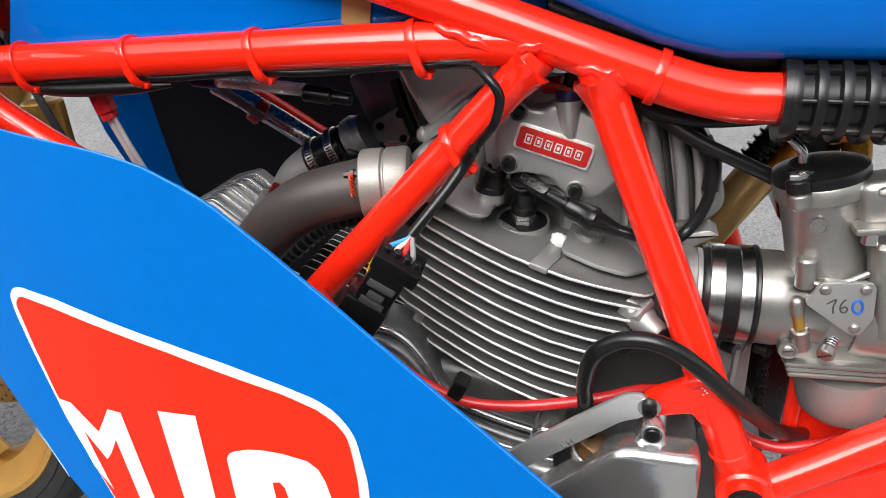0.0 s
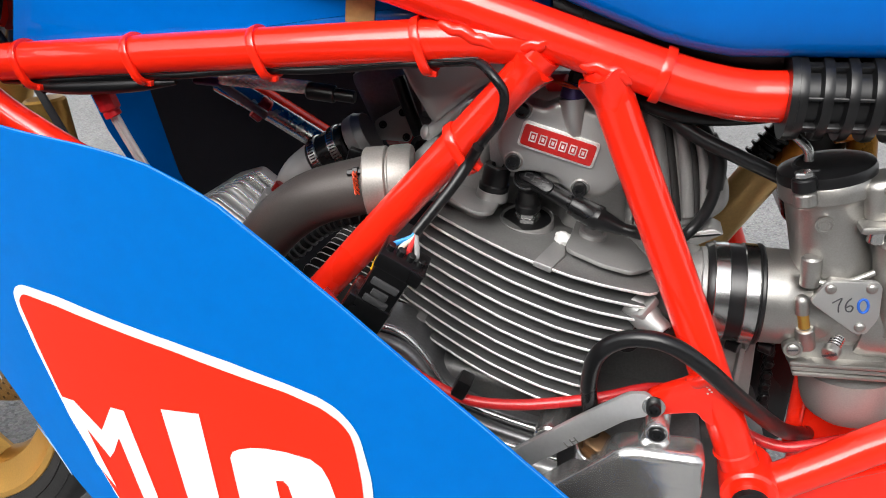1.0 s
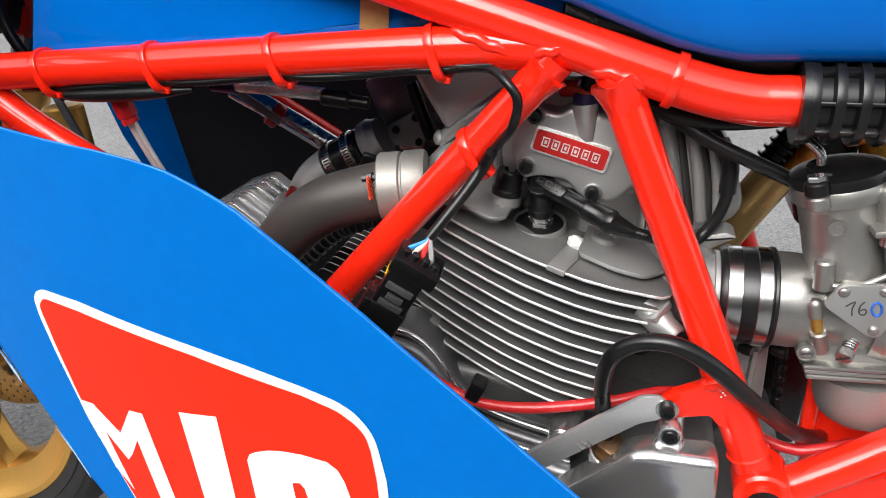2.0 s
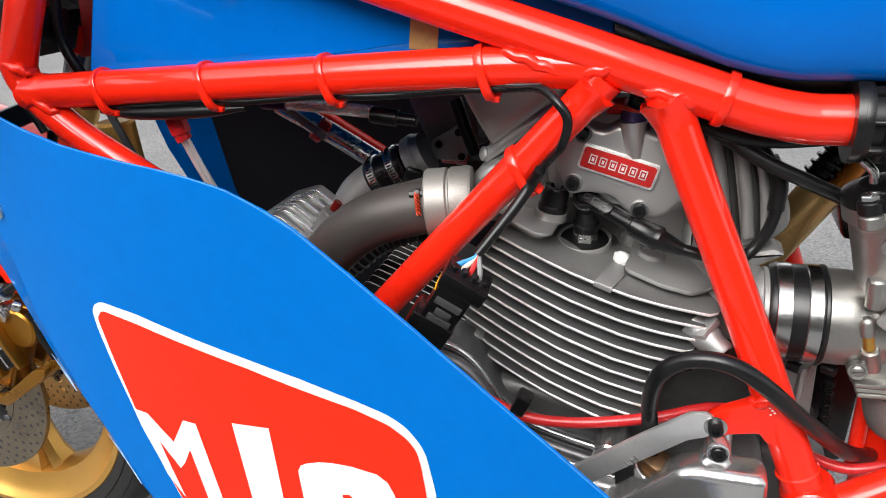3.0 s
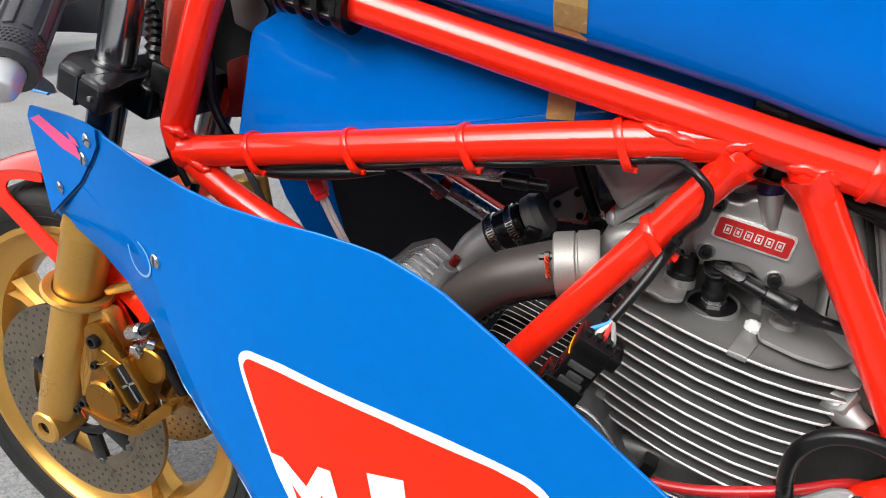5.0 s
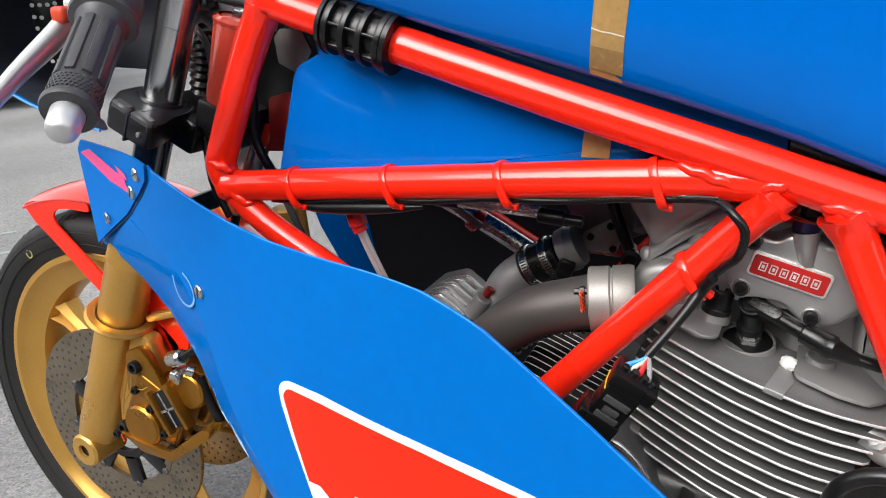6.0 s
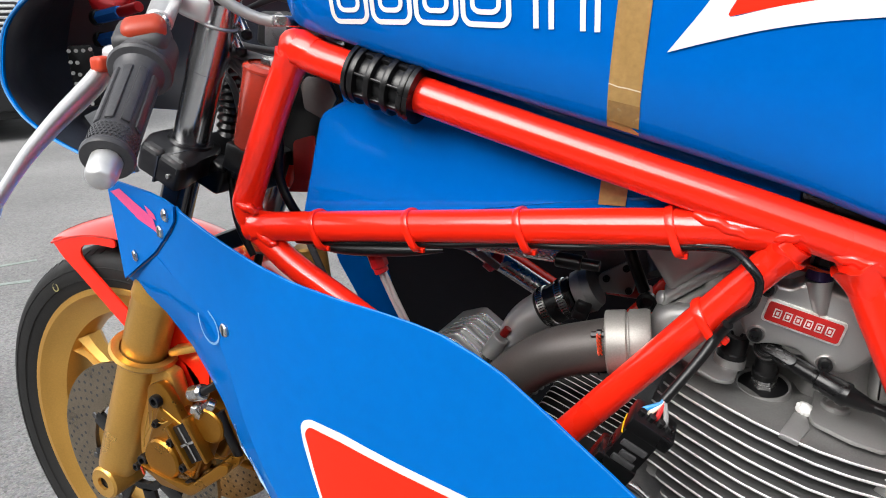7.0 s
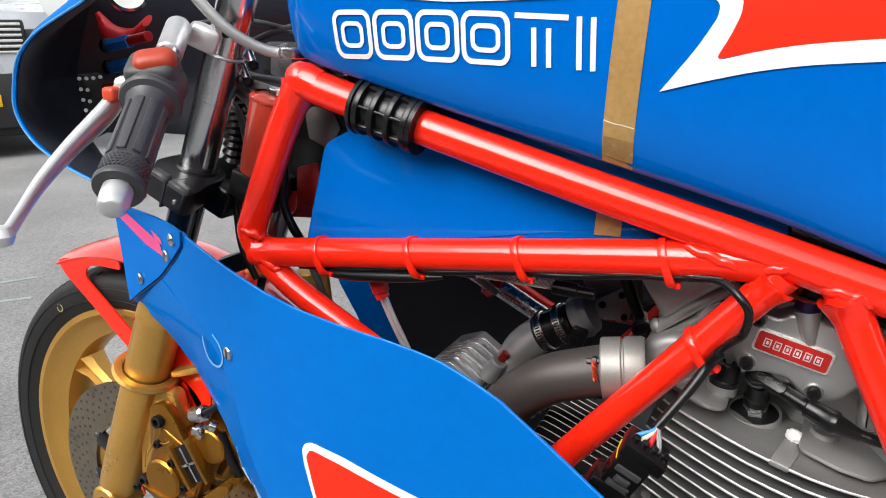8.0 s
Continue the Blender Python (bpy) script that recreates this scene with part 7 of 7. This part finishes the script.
# hoses, wires, brackets --------------------------------------------------
def build_hoses():
    breather = part("breather_hose", tube([(-0.004, 0.436, 0.425), (-0.006, 0.430, 0.450), (-0.009, 0.422, 0.472), (-0.011, 0.413, 0.500), (-0.007, 0.405, 0.525), (0.006, 0.403, 0.539), (0.023, 0.401, 0.544), (0.040, 0.400, 0.541), (0.059, 0.402, 0.528), (0.0805, 0.413, 0.505), (0.101, 0.428, 0.482), (0.121, 0.448, 0.458), (0.141, 0.475, 0.436), (0.155, 0.50, 0.42)], 0.0057, 20, 5), RUBBER, bike, "thick black rubber breather hose")
    red = part("red_hose", tube([(-0.215, 0.44, 0.525), (-0.198, 0.438, 0.505), (-0.178, 0.437, 0.487), (-0.155, 0.436, 0.472), (-0.123, 0.434, 0.457), (-0.097, 0.433, 0.450), (-0.066, 0.434, 0.4515), (-0.032, 0.437, 0.458), (0.000, 0.440, 0.467), (0.040, 0.455, 0.472), (0.08, 0.466, 0.452), (0.107, 0.463, 0.437), (0.127, 0.460, 0.434), (0.145, 0.460, 0.438), (0.19, 0.47, 0.45)], 0.0042, 16, 4), REDHOSE, bike, "thin red rubber hose")
    part("hose_clip", box((0.0115, 0.016, 0.017), pose(-0.1040, 0.436, 0.4610, 0, 25, 0), 0.002), PLASTIC, red, "black hose clip")
    part("oil_line", tube([(0.002, 0.49, 0.672), (0.02, 0.485, 0.664), (0.042, 0.482, 0.652), (0.068, 0.482, 0.641), (0.088, 0.486, 0.632), (0.104, 0.49, 0.624)], 0.0050, 14, 4), RUBBER, bike, "black rubber vent line")
    part("loom_cover", tube([(-0.004, 0.478, 0.677), (0.02, 0.480, 0.671), (0.045, 0.484, 0.666), (0.07, 0.488, 0.666), (0.10, 0.492, 0.668)], [0.006, 0.008, 0.0065, 0.005, 0.003], 14, 4, flat=0.7), PLASTIC, bike, "black taped wiring under the rail")


build_hoses()


def build_loom():
    run = [(-0.490, 0.455, 0.6605), (-0.445, 0.452, 0.663), (-0.419, 0.451, 0.6655), (-0.365, 0.450, 0.6715), (-0.329, 0.450, 0.6735), (-0.290, 0.450, 0.678), (-0.255, 0.450, 0.6815), (-0.225, 0.450, 0.6825), (-0.190, 0.450, 0.686), (-0.160, 0.449, 0.690), (-0.139, 0.448, 0.6915), (-0.118, 0.446, 0.694), (-0.099, 0.438, 0.6965), (-0.087, 0.433, 0.6945), (-0.0795, 0.431, 0.684), (-0.082, 0.431, 0.668), (-0.0905, 0.436, 0.656), (-0.1000, 0.4445, 0.643)]
    run = [(x, y + (0.008 if x < -0.105 else 0.005 if x < -0.09 else 0), z + (0.004 if x < -0.09 and i < 13 else 0)) for i, (x, y, z) in enumerate(run)]
    loom = part("wiring_loom", tube(run, 0.0031, 14, 4), PLASTIC, bike, "black wiring loom tied along the rail")
    part("second_wire", tube([(x, y - 0.0025, z + 0.0030 + 0.0012 * math.sin(i * 2.3)) for i, (x, y, z) in enumerate(run[1:13])], [0.0010] + [0.0018] * 9 + [0.0018, 0.0008], 10, 4), material("glossy_black_sleeve", (0.03, 0.03, 0.03), 0.12, coat=1.0), loom)
    part("loom_tape", tube([(-0.47, 0.462, 0.6615), (-0.43, 0.460, 0.6625), (-0.37, 0.460, 0.6675), (-0.33, 0.460, 0.672)], [0.002, 0.0055, 0.0055, 0.002], 12, 4), PLASTIC, loom)
    part("sleeve", tube([(-0.0975, 0.442, 0.6465), (-0.1045, 0.447, 0.634), (-0.113, 0.439, 0.620), (-0.1245, 0.427, 0.604), (-0.1345, 0.418, 0.5905)], [0.0040, 0.0042, 0.0040, 0.0038, 0.0036], 14, 4), PLASTIC, loom)
    for k, mt in enumerate((WIRE_BLUE, WIRE_WHITE, WIRE_RED, WIRE_GREY)):
        x = -0.1505 + 0.0058 * k
        part("wire", tube([(-0.1335, 0.4185, 0.5925), (-0.1360 + 0.0010 * k, 0.4160, 0.5885), (x + 0.002, 0.4120, 0.5830 - 0.0015 * k), (x, 0.4105, 0.5770 - 0.0025 * k)], 0.0019, 8, 4), mt, loom)
    # plug-and-socket connector
    m = Matrix.Translation((-0.1545, 0.4125, 0.5535)) @ pose(0, 0, 0, 8, 30, 8)
    con = part("connector", box((0.026, 0.022, 0.036), m, 0.002), PLASTIC, bike, "black multi-pin wiring connector")
    part("connector_cap", box((0.034, 0.026, 0.013), m @ pose(0.002, 0, 0.023), 0.002), PLASTIC, con)
    for k in range(4):
        part("seal", rod(m @ Vector((-0.010 + 0.0075 * k, -0.004, 0.028)), m @ Vector((-0.010 + 0.0075 * k, -0.004, 0.034)), 0.003, 10), PLASTIC, con)
    part("lower_shell", box((0.033, 0.026, 0.036), m @ pose(-0.002, 0, -0.031), 0.003), RUBBER, con)
    for z, w in ((0.006, 0.020), (-0.003, 0.012), (-0.010, 0.018)):
        part("latch", box((w, 0.003, 0.0055), m @ pose(0, -0.0115, z), 0.0008), GREYPLASTIC, con)
    part("yellow_seal", tube([m @ Vector((-0.014, -0.0115, 0.0125)), m @ Vector((-0.0145, 0.0, 0.0125)), m @ Vector((-0.0135, 0.0115, 0.0125))], 0.0006, 8, 2), YELLOW, con)


build_loom()


def build_bracket():
    # footrest stay running from the gusset behind the fairing
    a = [(0.034, 0.4895), (0.028, 0.4955), (0.016, 0.4935), (-0.012, 0.4705), (-0.100, 0.3930), (-0.0900, 0.3830), (-0.045, 0.4180), (0.0165, 0.4715), (0.030, 0.4775)]
    stay = part("stay_bracket", prism(rounded(a, 0.004), 0.411, 0.4155, 0.0008), SATIN, bike, "brushed aluminium stay stamped with two letters")
    cap = bolt_mesh(0.0050, 0.0055, PLASTIC)
    part("washer", lathe([(0.0076, 0), (0.0076, 0.0012), (0, 0.0012)], 22, axis((0.0328, 0.4112, 0.4870), TOCAM)), STEEL, stay)
    part("bolt", cap, None, stay, "black socket cap bolt", axis((0.0328, 0.4100, 0.4870), TOCAM))
    cu = bpy.data.curves.new("letters", "FONT")
    cu.body = "LH"
    cu.size = 0.0080
    cu.extrude = 0.0002
    cu.space_character = 1.25
    tmp = bpy.data.objects.new("letters", cu)
    scene.collection.objects.link(tmp)
    bpy.context.view_layer.update()
    me = bpy.data.meshes.new_from_object(tmp)
    bpy.data.objects.remove(tmp)
    me.materials.clear()
    me.materials.append(FIN_IN)
    part("stamped_letters", me, None, stay, "stamped letters", pose(-0.0210, 0.4108, 0.4395, 90, -41, 0))


build_bracket()


def build_lines():
    """Braided lines and the steering damper seen through the frame."""
    brake = part("brake_line", rod((-0.413, 0.478, 0.660), (-0.408, 0.480, 0.640), 0.0088, 8, 0.003), REDANO, bike, "braided steel brake lines with red fitting")
    part("fitting_nose", rod((-0.409, 0.480, 0.641), (-0.407, 0.4805, 0.636), 0.0070, 14), REDANO, brake)
    for s in (-0.0028, 0.0028):
        part("braided_hose", tube([(-0.408 + s, 0.480, 0.640), (-0.398 + s, 0.483, 0.612), (-0.384 + s, 0.488, 0.575), (-0.366 + s, 0.49, 0.53)], 0.0021, 12, 4), SATIN, brake)
    damper = part("braided_line", rod((-0.312, 0.492, 0.6695), (-0.238, 0.492, 0.6665), 0.0043, 18), BRAID, bike, "braided oil line under the rail")
    for k in range(16):
        turn = 1 if k % 2 else -1
        strand = [(-0.312 + 0.074 * i / 32, 0.492 + 0.0045 * math.cos(turn * 0.36 * i + k * math.pi / 8), 0.6695 - 0.003 * i / 32 + 0.0045 * math.sin(turn * 0.36 * i + k * math.pi / 8)) for i in range(33)]
        part("braid_strand", tube(strand, 0.0007, 5), BRAID, damper)
    part("line_end", rod((-0.240, 0.492, 0.6645), (-0.218, 0.493, 0.6625), 0.0066, 14), PLASTIC, damper)
    part("line_end", rod((-0.219, 0.493, 0.6625), (-0.203, 0.494, 0.6610), 0.0048, 10), PLASTIC, damper)
    part("line_end", rod((-0.335, 0.492, 0.6685), (-0.312, 0.492, 0.6675), 0.0048, 14), DARKANO, damper)
    shock = part("oil_line", tube([(-0.395, 0.62, 0.636), (-0.345, 0.62, 0.612), (-0.29, 0.625, 0.580)], 0.0105, 18, 3), STEEL, bike, "bare steel oil pipe")
    part("pipe_clip", rod((-0.353, 0.612, 0.618), (-0.345, 0.615, 0.610), 0.0128, 14), REDANO, shock)
    part("pipe_stay", box((0.09, 0.004, 0.008), pose(-0.375, 0.60, 0.635, 0, 32, 0), 0.001), FIN_IN, shock)
    part("hanging_strip", box((0.009, 0.003, 0.16), pose(-0.528, 0.555, 0.585, 0, -24, 0), 0.001), GREYPLASTIC, bike, "thin grey strap")
    part("horn_body", rod((-0.565, 0.575, 0.62), (-0.56, 0.575, 0.55), 0.02, 20), BRONZE, bike, "brown horn body")
    # gold shock and tubes behind the carburettor
    sh = part("rear_shock", rod((0.1215, 0.622, 0.612), (0.055, 0.615, 0.500), 0.0175, 26, 0.002), material("gold_shock_body", (0.62, 0.40, 0.15), 0.38, metal=0.55, bump=0.05, scale=500), bike, "gold shock absorber body with orange reservoir")
    part("reservoir", rod((0.1120, 0.600, 0.5965), (0.1290, 0.601, 0.6240), 0.0080, 22, 0.001), material("orange_anodised", (0.62, 0.20, 0.02), 0.3, metal=0.5), sh, "orange anodised reservoir")
    knob = part("shock_collar", rod((0.0980, 0.606, 0.6020), (0.1170, 0.607, 0.6340), 0.0095, 20, 0.001), PLASTIC, sh, "black knurled adjuster collar")
    for k in range(5):
        part("knurl", lathe([(0.0098, 0), (0.0128, 0.0008), (0.0128, 0.0030), (0.0098, 0.0038)], 14, axis((0.0995 + 0.0036 * k, 0.606, 0.6045 + 0.0061 * k), (0.019, 0.001, 0.032))), PLASTIC, knob)
    part("shock_mount", box((0.050, 0.040, 0.044), pose(0.143, 0.640, 0.618, 0, 12, 0), 0.006), PLASTIC, sh)
    part("shock_tube", rod((0.150, 0.604, 0.630), (0.176, 0.604, 0.636), 0.0085, 22, 0.001), material("amber_anodised", (0.55, 0.20, 0.02), 0.32, metal=0.5), sh)
    part("shock_bush", rod((0.176, 0.604, 0.600), (0.170, 0.606, 0.640), 0.0110, 22, 0.002), GOLD_ANO, sh)
    part("adjuster", rod((0.112, 0.61, 0.668), (0.132, 0.61, 0.676), 0.017, 10, 0.002), PLASTIC, sh)
    part("shock_spring", tube([(0.075, 0.66, 0.505), (0.09, 0.66, 0.54)], 0.009, 14), BRAID, sh)
    part("far_stay", tube([(0.085, 0.69, 0.545), (0.12, 0.69, 0.46)], 0.012, 18), RED, bike, "red far frame stay")
    part("black_box", box((0.05, 0.08, 0.05), pose(0.150, 0.66, 0.575, 0, -15, 0), 0.006), PLASTIC, bike, "black plastic box")
    part("filler_neck", rod((0.045, 0.56, 0.702), (0.062, 0.56, 0.694), 0.010, 16), BRASS, bike, "brass fuel union")
    # chain and sprocket behind the lower bend
    link = prism(rounded([(-0.0030, -0.0085), (0.0030, -0.0085), (0.0042, -0.0055), (0.0026, 0), (0.0042, 0.0055), (0.0030, 0.0085), (-0.0030, 0.0085), (-0.0042, 0.0055), (-0.0026, 0), (-0.0042, -0.0055)], 0.001), -0.0009, 0.0009, 0.0003)
    link = to_mesh("link", link, PLASTIC)
    pin = to_mesh("roller", rod((0, -0.004, 0), (0, 0.010, 0), 0.0030, 12, 0.0006), PLASTIC)
    chain = part("drive_chain", rod((0.1215, 0.540, 0.502), (0.1285, 0.540, 0.410), 0.0030, 10), RUBBER, bike, "black drive chain")
    for k in range(9):
        x, z = 0.1215 + 0.0008 * k, 0.497 - 0.0105 * k
        for y in (0.528, 0.534) if k % 2 else (0.530, 0.538):
            part("link", link, None, chain, m=pose(x, y, z, 0, -4, 0))
        part("roller", pin, None, chain, m=pose(x, 0.529, z - 0.0052))

build_lines()


# parked car far behind ------------------------------------------------------
def build_car():
    place = Vector((-7.15, 3.95, GROUND))
    turn = Matrix.Translation(place) @ pose(0, 0, 0, 0, 0, 57.5)     # local -y faces the viewer
    car = new("car")
    car.matrix_basis = turn
    tagged(car, "grey parked car with chrome grille slats and yellow plate", "car")

    def put(name, bm, mt, label="", parent=None):
        return part(name, finish(bm, turn), mt, parent or car, label)

    prof = [(0.0, 0.30), (-0.04, 0.42), (-0.05, 0.90), (0.0, 1.20), (0.12, 1.36), (1.0, 1.50), (1.65, 1.92), (2.1, 2.02), (3.3, 2.04), (4.3, 2.0), (4.45, 1.4), (4.45, 0.3)]
    bm = bmesh.new()
    rows = []
    for sx in (-0.88, -0.86, -0.6, 0.6, 0.86, 0.88):
        k = 0.0 if abs(sx) < 0.87 else 0.03
        pinch = 0.10 if abs(sx) > 0.8 else 0.0
        rows.append([bm.verts.new((sx if z < 1.6 else sx * 0.82, y + pinch * (1 if y < 1 else -1), z - k * (z - 0.3))) for y, z in prof])
    for p, q in zip(rows, rows[1:]):
        for j in range(len(prof) - 1):
            bm.faces.new((p[j], p[j + 1], q[j + 1], q[j]))
        bm.faces.new((p[-1], p[0], q[0], q[-1]))
    bm.faces.new(rows[0])
    bm.faces.new(rows[-1][::-1])
    put("body", bm, CARBODY)
    grille = put("grille", box((0.86, 0.05, 0.28), pose(0.22, -0.04, 1.14), 0.03), CARDARK, "black grille with chrome slats")
    for k in range(5):
        put("slat", box((0.80, 0.05, 0.026), pose(0.22, -0.06, 1.04 + 0.05 * k), 0.008), EDGE, "", grille)
    put("grille_frame", box((0.88, 0.03, 0.02), pose(0.22, -0.06, 0.99), 0.006), EDGE, "", grille)
    put("air_intake", box((1.72, 0.10, 0.52), pose(0, -0.02, 0.54), 0.04), CARDARK)
    plate_ob = put("number_plate", box((0.52, 0.012, 0.115), pose(0.10, -0.080, 0.545), 0.006), YELLOW, "yellow number plate")
    for k in range(6):
        put("plate_bar", box((0.045, 0.003, 0.06), pose(-0.10 + 0.08 * k, -0.0875, 0.545)), INK, "", plate_ob)
    for s in (-1, 1):
        put("headlight", box((0.34, 0.10, 0.16), pose(0.70 * s, 0.04, 1.12), 0.04), WALLGREY, "clear headlight")
        for y in (0.85, 3.45):
            w = put("wheel", lathe([(0, -0.10), (0.20, -0.10), (0.28, -0.09), (0.31, -0.06), (0.31, 0.06), (0.28, 0.09), (0, 0.09)], 36, pose(0.79 * s, y, 0.31, 0, 90, 0)), TYRE)
            put("hubcap", lathe([(0, 0.112), (0.12, 0.11), (0.19, 0.10), (0.2, 0.095)], 24, pose(0.79 * s, y, 0.31, 0, 90 * s, 0)), STEEL, "", w)
    put("windscreen", box((1.30, 0.01, 0.62), pose(0, 1.31, 1.725, -57, 0, 0), 0.004), PLASTIC)
    put("underside", box((1.5, 4.2, 0.12), pose(0, 2.2, 0.26), 0.02), CARDARK)


build_car()
